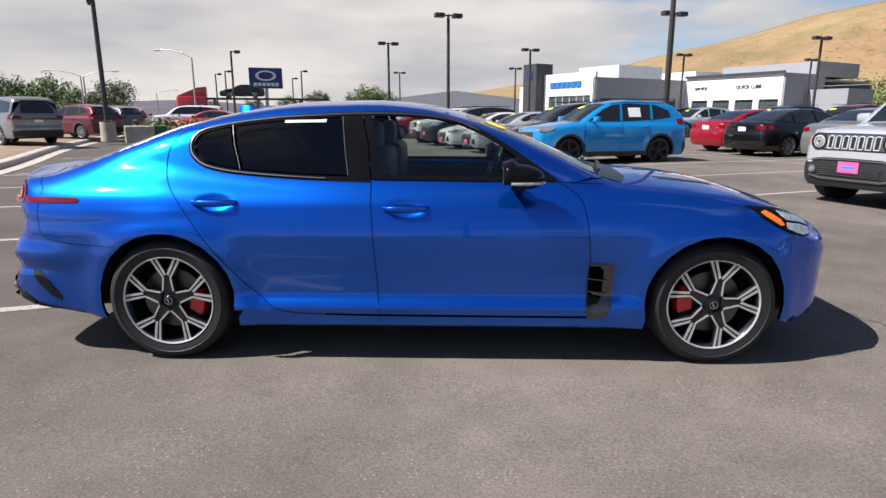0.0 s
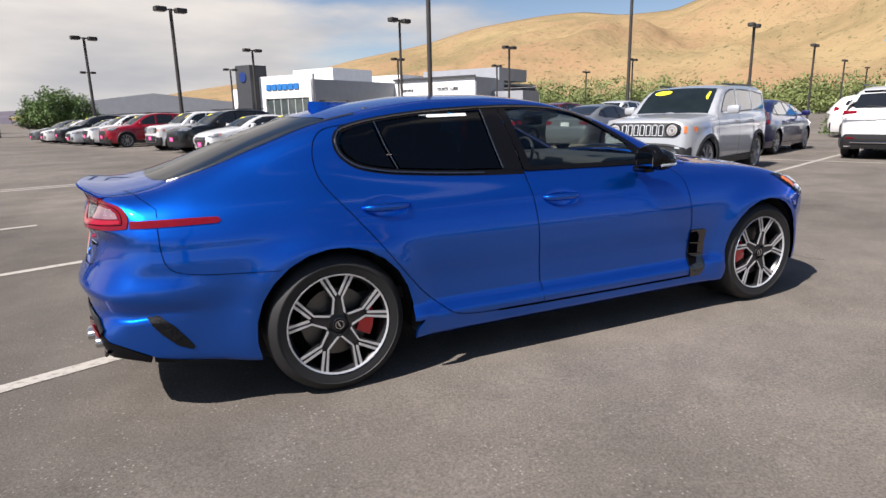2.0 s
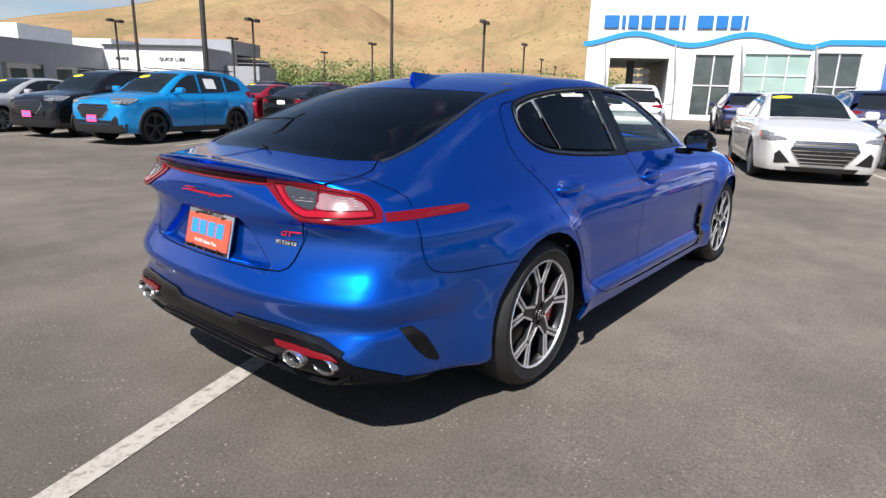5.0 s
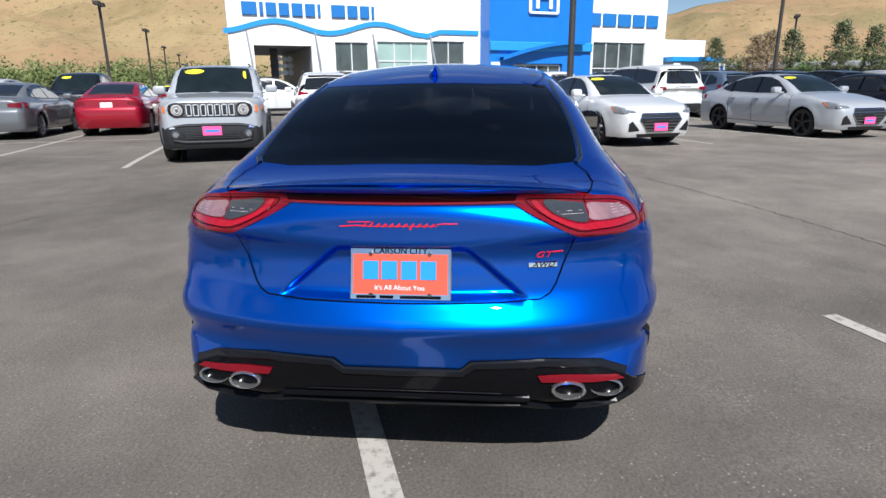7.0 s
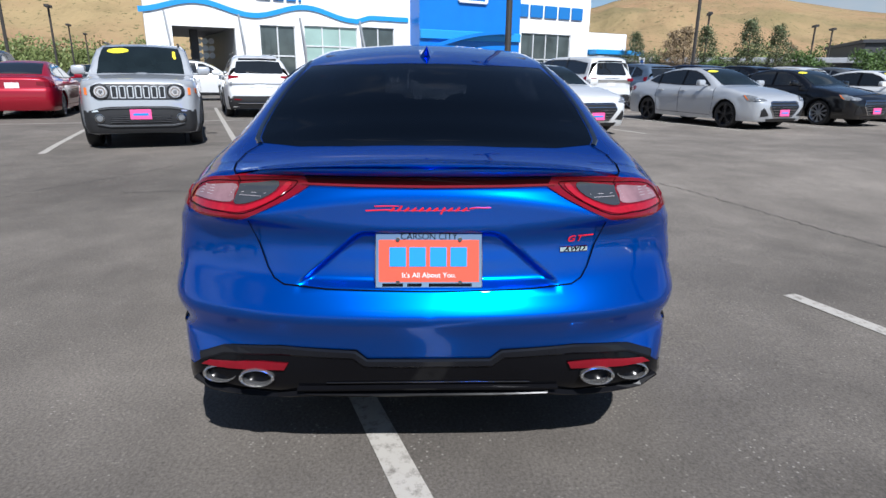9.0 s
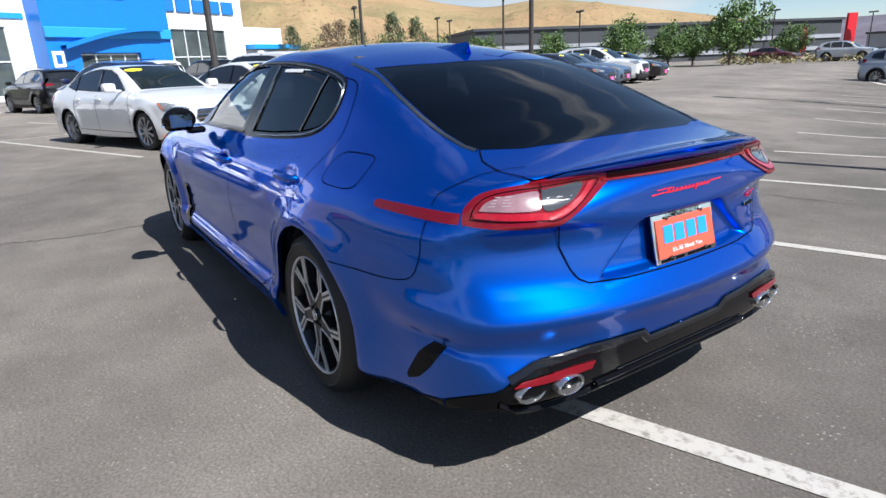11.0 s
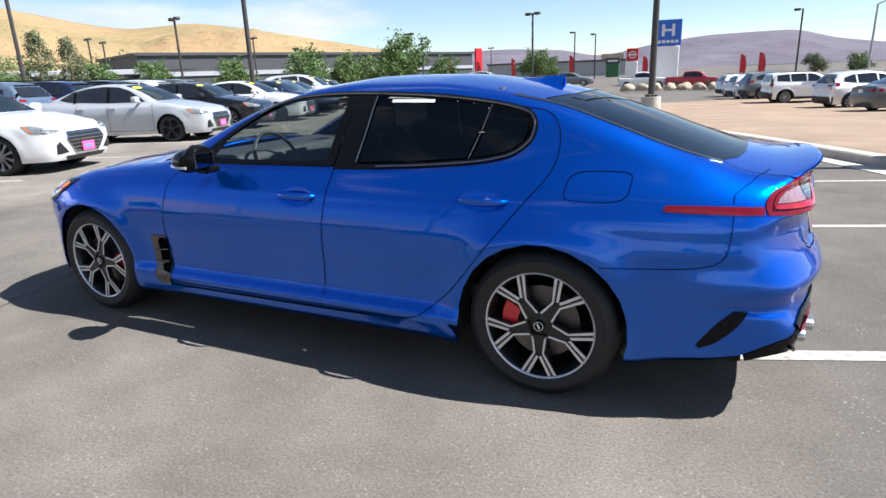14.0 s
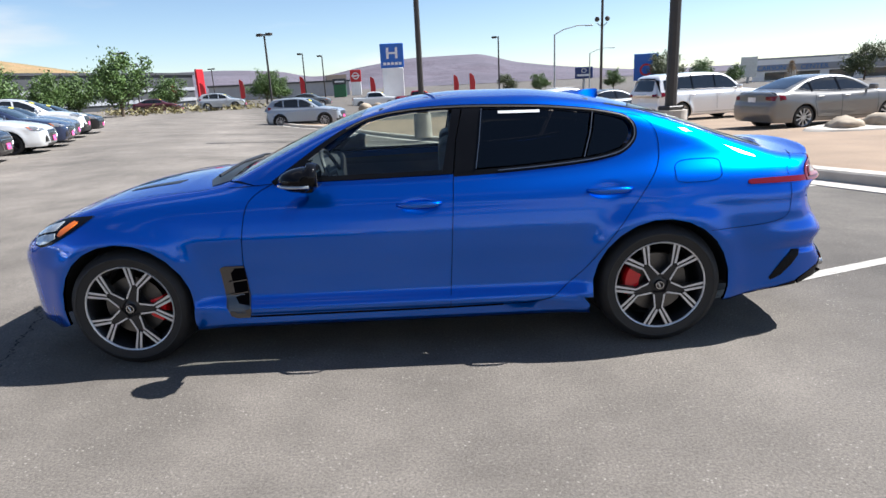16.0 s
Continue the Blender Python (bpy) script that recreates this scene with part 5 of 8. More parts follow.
STYLES = {
    "sedan": dict(wb=2.78, w=1.84, r=.325, clr=.17, fx=2.33, rx=-2.42, belt=.97, tum=.55, k=.09, kb=.04, tw=.80,
                  zc=[(1.2, .93), (1.05, 1.0), (.4, 1.33), (0, 1.43), (-.5, 1.45), (-1.0, 1.39), (-1.5, 1.23), (-1.85, 1.09), (-2.1, .95)],
                  zl=[(2.36, .60), (2.2, .745), (1.7, .90), (1.05, 1.0), (0, .97), (-1.4, 1.02), (-2.0, 1.06), (-2.45, 1.03)],
                  dlo=[(.75, 1.0), (-.2, 1.0), (-1.25, 1.04), (-1.52, 1.10), (-1.25, 1.25), (-.85, 1.34), (-.4, 1.375), (0, 1.35), (.3, 1.26), (.55, 1.12)], pil=(-.22, -1.12),
                  ws=[(1.0, .62), (.12, .50)], rw=[(-1.02, .50), (-1.80, .60)], head=[(1.85, .80), (2.0, .67), (2.12, .66), (2.12, .76), (1.98, .80)],
                  tail=[(-2.0, .93), (-2.0, .83), (-2.16, .80), (-2.16, .95)], grille=(.47, .31, .66), low=.33, cover=False),
    "suv": dict(wb=2.69, w=1.87, r=.355, clr=.20, fx=2.22, rx=-2.32, belt=1.09, tum=.42, k=.09, kb=.04, tw=.83,
                zc=[(1.2, 1.02), (1.0, 1.12), (.35, 1.51), (0, 1.63), (-.6, 1.69), (-1.4, 1.66), (-1.85, 1.58), (-2.05, 1.40), (-2.25, 1.15), (-2.4, .9)],
                zl=[(2.26, .74), (2.1, .92), (1.6, 1.05), (1.0, 1.12), (0, 1.09), (-1.4, 1.13), (-2.0, 1.14), (-2.4, 1.10)],
                dlo=[(.75, 1.14), (-.2, 1.14), (-1.2, 1.18), (-1.72, 1.24), (-1.68, 1.40), (-1.3, 1.54), (-.5, 1.58), (0, 1.54), (.3, 1.42), (.55, 1.26)], pil=(-.2, -1.12),
                ws=[(.98, .64), (.16, .54)], rw=[(-1.84, .56), (-2.13, .64)], head=[(1.70, .98), (1.95, .86), (2.04, .86), (2.04, .94), (1.9, .99)],
                tail=[(-1.88, 1.18), (-1.90, 1.06), (-2.08, 1.02), (-2.08, 1.20)], grille=(.48, .55, .84), low=.42, cover=True),
    "boxy_suv": dict(wb=2.57, w=1.81, r=.35, clr=.22, fx=2.02, rx=-2.12, belt=1.12, tum=.24, k=.055, kb=.03, tw=.82,
                     zc=[(1.05, 1.05), (.92, 1.15), (.5, 1.50), (.25, 1.62), (-.4, 1.68), (-1.5, 1.67), (-1.95, 1.60), (-2.05, 1.3), (-2.12, 1.0)],
                     zl=[(2.06, .92), (1.98, 1.03), (1.5, 1.11), (.9, 1.15), (0, 1.13), (-1.5, 1.15), (-2.15, 1.14)],
                     dlo=[(.62, 1.17), (-.2, 1.17), (-1.1, 1.19), (-1.72, 1.22), (-1.74, 1.50), (-1.2, 1.555), (-.5, 1.575), (0, 1.565), (.25, 1.50), (.42, 1.37)], pil=(-.2, -1.05),
                     ws=[(.90, .68), (.28, .60)], rw=[(-1.95, .60), (-2.06, .62)], head=None, tail=[(-1.93, 1.12), (-1.93, .95), (-2.04, .95), (-2.04, 1.12)],
                     grille=None, low=.58, cover=True),
    "large_suv": dict(wb=3.2, w=2.0, r=.39, clr=.25, fx=2.62, rx=-2.75, belt=1.18, tum=.30, k=.08, kb=.04, tw=.90,
                      zc=[(1.5, 1.10), (1.35, 1.22), (.75, 1.68), (.4, 1.82), (-.4, 1.89), (-2.0, 1.87), (-2.45, 1.80), (-2.6, 1.5), (-2.75, 1.1)],
                      zl=[(2.66, .90), (2.5, 1.08), (2.0, 1.16), (1.3, 1.21), (0, 1.19), (-2.0, 1.20), (-2.8, 1.18)],
                      dlo=[(1.05, 1.24), (0, 1.24), (-1.2, 1.25), (-2.35, 1.28), (-2.35, 1.62), (-1.5, 1.73), (-.5, 1.76), (.3, 1.74), (.6, 1.64), (.82, 1.46)], pil=(.0, -1.05),
                      ws=[(1.33, .72), (.52, .62)], rw=[(-2.50, .52), (-2.64, .62)], head=[(2.2, 1.08), (2.35, .88), (2.44, .88), (2.44, 1.06)],
                      tail=[(-2.36, 1.17), (-2.36, 1.04), (-2.53, 1.00), (-2.53, 1.19)], grille=(.55, .60, 1.0), low=.42, cover=False),
    "pickup": dict(wb=3.6, w=2.0, r=.40, clr=.28, fx=2.80, rx=-2.95, belt=1.20, tum=.32, k=.08, kb=.03, tw=.90,
                   zc=[(1.6, 1.10), (1.45, 1.24), (.9, 1.70), (.6, 1.84), (0, 1.90), (-.75, 1.87), (-.95, 1.78), (-1.1, 1.25), (-1.2, 1.0)],
                   zl=[(2.84, .95), (2.7, 1.12), (2.2, 1.20), (1.4, 1.24), (0, 1.22), (-1.5, 1.26), (-2.9, 1.28), (-3.0, 1.27)],
                   dlo=[(1.15, 1.27), (.2, 1.27), (-.85, 1.28), (-.88, 1.64), (-.4, 1.74), (.2, 1.75), (.55, 1.72), (.8, 1.58)], pil=(.12,),
                   ws=[(1.43, .72), (.72, .62)], rw=[(-.93, .6), (-1.03, .66)], head=[(2.4, 1.12), (2.5, .92), (2.62, .92), (2.62, 1.08)],
                   tail=[(-2.74, 1.22), (-2.74, .95), (-2.84, .95), (-2.84, 1.22)], grille=(.6, .62, 1.02), low=.45, cover=False),
}
# the near grille of the boxy one is made of slots and round lamps further down


def lot_wheel(parent, x, y, s, r, dark):
    O = Matrix.Translation((x, y, r)) @ (Matrix.Identity(4) if s > 0 else Matrix.Rotation(math.pi, 4, "Z"))
    rim = r - .085
    metal = alloy_blk if dark else alloy_far

    def t_(bm):
        bmesh.ops.transform(bm, matrix=O, verts=bm.verts)
        return bm
    w = part("wheel", t_(lathe([(rim - .02, -.18), (rim - .02, -.05), (rim - .006, -.01), (rim + .003, -.004)], 28)), metal, parent, smooth=40)
    part("tyre", t_(lathe([(rim, -.20), (r - .03, -.215), (r, -.18), (r, -.04), (r - .02, -.006), (rim + .02, .002), (rim, -.006)], 32)), rubber, w, smooth=40)
    part("wheel_back", t_(bm_cyl(rim - .02, rim - .02, .01, (0, -.09, 0), 24, "Y")), liner, w)
    bm = bmesh.new()
    n_ = 5 if dark else 10
    thin = 1.0 if dark else .55
    for k in range(n_):
        q = prism([(-.030 * thin, .02), (.030 * thin, .02), (.022 * thin, rim * .55), (.05 * thin, rim - .008), (-.05 * thin, rim - .008), (-.022 * thin, rim * .55)], .03)
        bmesh.ops.rotate(q, cent=(0, 0, 0), matrix=Matrix.Rotation(radians(90), 3, "X"), verts=q.verts)
        bmesh.ops.rotate(q, cent=(0, 0, 0), matrix=Matrix.Rotation(2 * math.pi * k / n_, 3, "Y"), verts=q.verts)
        bmesh.ops.translate(q, vec=(0, -.012, 0), verts=q.verts)
        me = bpy.data.meshes.new("tmp")
        q.to_mesh(me)
        q.free()
        bm.from_mesh(me)
        bpy.data.meshes.remove(me)
    bm_cyl(.055, .055, .02, (0, -.018, 0), 16, "Y", bm=bm)
    part("spokes", t_(bm), metal, w)
    return w


def build_vehicle(style, dark_wheels=False):
    p = STYLES[style]
    hw, cx = p["w"] / 2, p["wb"] / 2
    zc, zl = curve(p["zc"]), curve(p["zl"])
    fx, rx, belt = p["fx"], p["rx"], p["belt"]
    wz = curve([(.1, hw - .10), (p["clr"] + .02, hw - .06), (.35, hw - .02), (.5, hw - .012), (.7, hw - .012), (belt - .18, hw - .02), (belt - .06, hw - .05), (belt + .02, hw - .11), (belt + .12, hw - .2), (2, .3)])
    boxy = 1.4 if style in ("boxy_suv", "large_suv", "pickup") else 1.0
    dx = curve([(rx - .4, .5), (rx, .16 / boxy), (rx + .25, .07 / boxy), (rx + .6, .015), (-.5, 0), (fx - .9, 0), (fx - .5, .03 / boxy), (fx - .2, .12 / boxy), (fx, .26 / boxy), (fx + .3, .6)])
    xf = curve([(.1, fx - .14), (.3, fx - .03), (.5, fx), (.62, fx - .005), (zl(fx - .15) * 1.0, fx - .05), (zl(fx - .15) + .2, fx - .15)])
    xr = curve([(.1, rx + .15), (.3, rx + .05), (.5, rx), (.65, rx + .005), (.8, rx + .05), (belt + .05, rx + .06), (belt + .5, rx + (.15 if style != "boxy_suv" else .08))])
    lim_f, lim_r = p["zc"][0][0], p["zc"][-1][0]

    def f(x, y, z):
        ay = np.abs(y)
        w = wz(z) - dx(x)
        for c in (-cx, cx):
            q = np.sqrt((x - c) ** 2 + (z - p["r"]) ** 2)
            w = w + .02 * np.exp(-((q - p["r"] - .05) / .09) ** 2)
        low = smax(ay - w, z - (zl(x) - .05 * y * y), p["k"])
        low = smax(low, xr(z) + .10 * ay ** 3 - x, p["k"])
        low = smax(low, x - (xf(z) - .16 / boxy * ay ** 3), p["k"])
        low = smax(low, p["clr"] - z, .03)
        top = smax(ay - (p["tw"] - p["tum"] * (z - belt)), (z - (zc(x) - .07 * y * y)) * .9, p["k"])
        top = smax(smax(top, belt - .15 - z, .02), np.maximum(x - lim_f, lim_r - x), .02)
        return smin(low, top, p["kb"])

    sk = Skin(f, axis_z=.62 if style == "sedan" else .72, reach=(3.9, 1.6, 2.6))
    root = new("car")
    XFr, XRr = fx - .22, rx + .22
    ra = p["r"] + .045
    zb = p["clr"]
    ctr = [("t", XFr - i * (XFr - XRr) / 24, 0.0) for i in range(25)]
    st = .075
    bottom = S([(XRr, zb + .03)]) + arc(-cx, p["r"], ra, 200, -18, 10) + S([(0, zb + .015)]) + arc(cx, p["r"], ra, 198, -20, 10) + S([(XFr, zb + .03), (XFr, .5), (XFr, float(zl(XFr)) - .15)])
    sk.panel("body_side", car_paint, root, bottom + ctr, step=st, flange=.03)
    sk.panel("front_fascia", car_paint, root, [("t", XFr, 0.0), ("t", XFr, .25), ("t", XFr, .5)] + S([(XFr, float(zl(XFr)) - .15), (XFr, .5), (XFr, zb + .03)]) + [("f", .4, zb + .03), ("f", 0, zb + .03)], mode="f", sides=(), step=st)
    zr = [("t", XRr, 0.0), ("t", XRr, .25), ("t", XRr, .5)]
    sk.panel("rear_fascia", car_paint, root, zr + S([(XRr, float(zl(XRr)) - .12), (XRr, .8), (XRr, .5), (XRr, zb + .03)]) + R([(.4, zb + .05), (0, zb + .05)]), mode="r", sides=(), step=st)
    # glazing
    dl = p["dlo"]
    sk.strip("window_trim", trim_black, root, S(dl), .03, off=.003, height=.004, closed=True)
    sk.panel("side_window", dark_pane, root, S(dl), off=.004, step=.09, flange=.006)
    for x in p["pil"]:
        sk.strip("pillar", car_paint if p["cover"] else gloss_black, root, S([(x, dl[1][1]), (x - .03, (dl[1][1] + belt + .5) / 2), (x - .05, float(zc(x)) - .08)]), .07, off=.006, height=.003)
    (wx0, wy0), (wx1, wy1) = p["ws"]
    sk.panel("windscreen", pane_mid, root, T([(wx1, 0), (wx1 + .01, wy1), ((wx0 + wx1) / 2, (wy0 + wy1) / 2 + .01), (wx0, wy0), (wx0 + .03, .3), (wx0 + .04, 0)]), mode="t", sides=(), off=.004, step=.08, flange=.006)
    (rx0, ry0), (rx1, ry1) = p["rw"]
    if style == "sedan":
        sk.panel("rear_window", dark_pane, root, T([(rx0, 0), (rx0 - .02, ry0), (rx1, ry1 - .04), (rx1 - .03, 0)]), mode="t", sides=(), off=.004, step=.08, flange=.006)
    else:
        z1, z0 = float(zc(rx0)) - .10, belt + (.075 if style == "suv" else .05)
        sk.panel("rear_window", dark_pane, root, R([(0, z1 + .02), (ry0, z1), (ry1, z0 + .03), (ry1 - .06, z0), (0, z0)]), mode="r", sides=(), off=.004, step=.08, flange=.006)
    # lamps, grille, bumpers, plates
    if p["head"]:
        sk.panel("headlight", head_lens, root, S(p["head"]) , off=.006, step=.05, flange=.01)
        hz = p["head"][2][1]
        hy = float(sk.cast("s", [p["head"][2][0]], [hz + .04])[0, 1])
        ht = p["head"][3][1]
        sk.panel("headlight_face", head_lens, root, [("f", hy - .015, hz + .005), ("f", hy - .02, ht - .01), ("f", hy - .20, ht - .03), ("f", hy - .27, hz + .02), ("f", hy - .15, hz + .005)], mode="f", off=.006, step=.05, flange=.01)
        sk.panel("side_marker", amber if style == "sedan" else head_bright, root, S([(p["head"][0][0] + .02, p["head"][0][1] - .01), (p["head"][1][0], p["head"][1][1] + .01), (p["head"][1][0] + .012, p["head"][1][1] + .022), (p["head"][0][0] + .06, p["head"][0][1] - .014)]), off=.009, step=.05, flange=.004)
        gy, g0, g1 = p["grille"]
        sk.panel("grille", grille_black, root, [("f", 0, g1), ("f", gy * .86, g1), ("f", gy, (g0 + g1) / 2 + .05), ("f", gy * .62, g0), ("f", 0, g0)], mode="f", sides=(), off=.006, step=.07, flange=.012)
        sk.strip("grille_surround", chrome, root, [("f", a_ * gy, b_) for a_, b_ in ((-.86, g1), (.86, g1), (1, (g0 + g1) / 2 + .05), (.62, g0), (-.62, g0), (-1, (g0 + g1) / 2 + .05))], .016, off=.010, height=.006, closed=True, sides=(1,))
        sk.strip("lamp_guide", head_bright, root, [("f", hy - .03, ht - .03), ("f", hy - .19, ht - .045), ("f", hy - .25, hz + .03)], .022, off=.012, height=.003)
        sk.panel("lower_intake", grille_black, root, [("f", 0, g0 - .045), ("f", hw * .55, g0 - .045), ("f", hw * .5, g0 - .115), ("f", 0, g0 - .115)], mode="f", sides=(), off=.006, step=.07, flange=.008)
        for i in range(6):
            u = (i + .6) / 6
            half = gy * (.64 + .30 * min(1, u * 1.6))
            sk.strip("grille_bar", chrome if style == "sedan" else smoke_chrome, root, [("f", -half, g0 + (g1 - g0) * u), ("f", 0, g0 + (g1 - g0) * u), ("f", half, g0 + (g1 - g0) * u)], .015, off=.010, height=.006, sides=(1,))
        sk.panel("fog_lamp", grille_black, root, [("f", hw - .25, p["low"] - .02), ("f", hw - .47, p["low"]), ("f", hw - .30, p["low"] + .19), ("f", hw - .245, p["low"] + .13)], mode="f", off=.006, step=.06, flange=.008)
    else:
        # upright slots between round lamps, on one dark-edged panel
        edge = [(.50, .772), (.60, .785), (.652, .83), (.662, .90), (.640, .96), (.58, .988), (.45, .992)]
        face = [("f", 0, .775)] + [("f", a_, b_) for a_, b_ in edge] + [("f", 0, .996)]
        sk.panel("grille_panel", slate_plastic, root, face, mode="f", sides=(), off=.003, step=.06, flange=.004)
        sk.strip("panel_edge", grille_black, root, face, .020, off=.005, height=.006)
        for i in range(7):
            y = (i - 3) * .112
            slot = [("f", y - .036, .79), ("f", y + .036, .79), ("f", y + .039, .955), ("f", y, .968), ("f", y - .039, .955)]
            sk.panel("grille_slot", grille_black, root, slot, mode="f", off=.005, step=.06, flange=.004, sides=(1,))
            sk.strip("slot_surround", slot_silver, root, slot, .017, off=.008, height=.010, closed=True, sides=(1,))
        for s in (1, -1):
            c = sk.cast("f", [.52], [.885])[0]
            lamp = part("headlight", bm_cyl(.096, .090, .04, (c[0] - .002, s * .525, .885), 32, "X"), head_bright, root, "round clear headlight")
            part("headlight_ring", _ring(c[0] - .02, s * .525, .885), trim_black, root)
            part("lens_ring", lathe_at([(.055, .0), (.066, .0), (.066, .012), (.055, .012), (.055, .0)], c[0] + .018, s * .525, .885), chrome, lamp)
            part("bulb", bm_cyl(.030, .018, .03, (c[0] + .028, s * .525, .885), 16, "X"), head_lens, lamp)
        sk.panel("corner_marker", amber, root, [("f", .715, .835), ("f", .755, .835), ("f", .755, .945), ("f", .715, .945)], mode="f", off=.006, step=.05, flange=.004)
        sk.panel("side_marker", amber, root, S([(1.70, .93), (1.70, .85), (1.78, .85), (1.78, .93)]), off=.008, step=.06, flange=.004)
        sk.panel("lower_bumper", bumper_grey, root, [("f", 0, .665), ("f", .42, .660), ("f", .56, .640), ("f", .70, .60)] + S([(XFr, .60), (XFr, .45), (XFr, zb + .03)]) + [("f", .4, zb + .03), ("f", 0, zb + .03)], mode="f", sides=(), off=.010, step=st, flange=.015)
        sk.strip("bumper_ledge", slate_plastic, root, [("f", 0, .640), ("f", .44, .634), ("f", .58, .612)], .022, off=.014, height=.012)
        sk.panel("bumper_mouth", grille_black, root, [("f", 0, .525), ("f", .46, .525), ("f", .42, .405), ("f", 0, .405)], mode="f", sides=(), off=.016, step=.08, flange=.004)
        for i in range(4):
            sk.strip("mouth_bar", slate_plastic, root, [("f", 0, .425 + .027 * i), ("f", .43, .425 + .027 * i)], .008, off=.020, height=.005)
        sk.strip("skid_lip", slate_plastic, root, [("f", 0, .365), ("f", .45, .365), ("f", .62, .40)], .030, off=.014, height=.016)
        for s in (1, -1):
            c = sk.cast("f", [.58], [.49])[0]
            fog = part("fog_lamp", bm_cyl(.052, .048, .03, (c[0] + .010, s * .58, .485), 20, "X"), head_lens, root)
            part("fog_ring", lathe_at([(.052, .0), (.072, .0), (.070, .022), (.055, .024), (.052, .0)], c[0] + .004, s * .58, .485), smoke_chrome, fog)
            part("fog_recess", bm_cyl(.088, .084, .014, (c[0] + .004, s * .575, .487), 24, "X"), grille_black, fog)
        sk.panel("indicator", head_bright, root, [("f", .58, .585), ("f", .68, .575), ("f", .66, .605), ("f", .60, .612)], mode="f", off=.018, step=.05, flange=.004)
        sk.panel("price_strip", sticker_yellow, root, T([(.62, .56), (.42, .545), (.42, .505), (.56, .50), (.62, .525)]), mode="t", off=.008, step=.06, flange=0, sides=(1,))
        sk.panel("lower_bumper_rear", bumper_grey, root, R([(0, .62), (.7, .62)]) + S([(XRr, .62), (XRr, zb + .03)]) + R([(.4, zb + .05), (0, zb + .05)]), mode="r", sides=(), off=.008, step=st, flange=.015)
        for s in (1, -1):
            bm = bm_box((1.7, .035, .03), (-.75, s * .60, float(zc(-.7)) - .005), .01)
            part("roof_rail", bm, trim_black, root)
    if p["cover"]:
        for c in (-cx, cx):
            sk.strip("arch_cladding", bumper_grey, root, arc(c, p["r"], ra + .03, 195, -15, 12), .07, off=.004, height=.012)
        sk.strip("sill_cladding", bumper_grey, root, S([(-cx + ra, zb + .09), (0, zb + .09), (cx - ra, zb + .09)]), .13, off=.004, height=.012)
    if style in ("suv", "large_suv"):
        rails = style == "suv"
        sk.panel("lower_bumper", bumper_grey, root, [("f", 0, p["low"]), ("f", .5, p["low"])] + S([(XFr, p["low"] + .02), (XFr, zb + .03)]) + [("f", .4, zb + .03), ("f", 0, zb + .03)], mode="f", sides=(), off=.008, step=.09, flange=.012)
        sk.panel("lower_bumper_rear", bumper_grey, root, R([(0, .58), (.7, .59)]) + S([(XRr, .59), (XRr, zb + .03)]) + R([(.4, zb + .05), (0, zb + .05)]), mode="r", sides=(), off=.008, step=.09, flange=.015)
        if rails:
            sk.strip("bumper_trim", chrome, root, R([(-.60, .40), (-.3, .395), (0, .395), (.3, .395), (.60, .40)]), .030, off=.014, height=.010, sides=(1,))
            sk.panel("rear_reflector", lamp_red, root, R([(.52, .475), (.70, .485), (.70, .515), (.53, .505)]), mode="r", off=.014, step=.05, flange=.006)
            # black strip painted in as the shade of the tailgate fold
            sk.strip("tailgate_crease", gap_black, root, R([(-.42, .78), (-.34, .80), (0, .805), (.34, .80), (.42, .78)]), .014, off=.003, sides=(1,))
        sk.strip("tailgate_brow", gloss_black, root, R([(-.50, zt_ := float(zc(rx0)) - .055), (0, zt_ + .01), (.50, zt_)]), .060, off=.006, height=.02, sides=(1,))
        sk.strip("tailgate_bar", chrome, root, R([(-.30, belt - .055), (0, belt - .05), (.30, belt - .055)]), .020, off=.008, height=.008, sides=(1,))
        sk.strip("rear_wiper", trim_black, root, R([(0, belt + .085), (.18, belt + .10), (.36, belt + .12)]), .018, off=.012, height=.008, sides=(1,))
        for s in (1, -1) if rails else ():
            part("roof_rail", bm_box((abs(rx) * .8, .03, .025), (-.75, s * (p["tw"] - .24), float(zc(-.7)) + .015), .008), trim_black, root)
    tl_ = p["tail"]
    sk.panel("tail_light", lamp_red, root, S(tl_), off=.006, step=.05, flange=.008)
    ty = float(sk.cast("s", [tl_[2][0]], [tl_[2][1] + .06])[0, 1])
    tt = min(tl_[3][1], belt + (.03 if style == "suv" else -.04))
    inner = .30 if style in ("sedan", "suv", "large_suv") else .12
    sk.panel("tail_light_face", lamp_red, root, R([(ty - .02, tl_[2][1]), (ty - .03, tt), (ty - inner, tt - .01), (ty - inner, tl_[2][1] + .03)]), mode="r", off=.006, step=.05, flange=.008)
    zp = {"sedan": .82, "suv": .88, "boxy_suv": .80, "large_suv": .95, "pickup": .75}[style]
    a, b = sk.cast("r", [0.0], [zp])[0], sk.cast("f", [0.0], [.40 if style == "sedan" else .54])[0]
    part("rear_plate", bm_box((.012, .305, .152), (a[0] - .006, 0, zp), .003), white_plate, root)
    fp = part("front_plate", bm_box((.012, .305, .152), (b[0] + .022, 0, b[2]), .003), pink_plate, root, "pink dealer plate")
    part("plate_text_bar", bm_box((.004, .22, .035), (b[0] + .029, 0, b[2])), plate_blue, fp)
    # door lines, handles, mirrors
    xd = cx - ra - .05
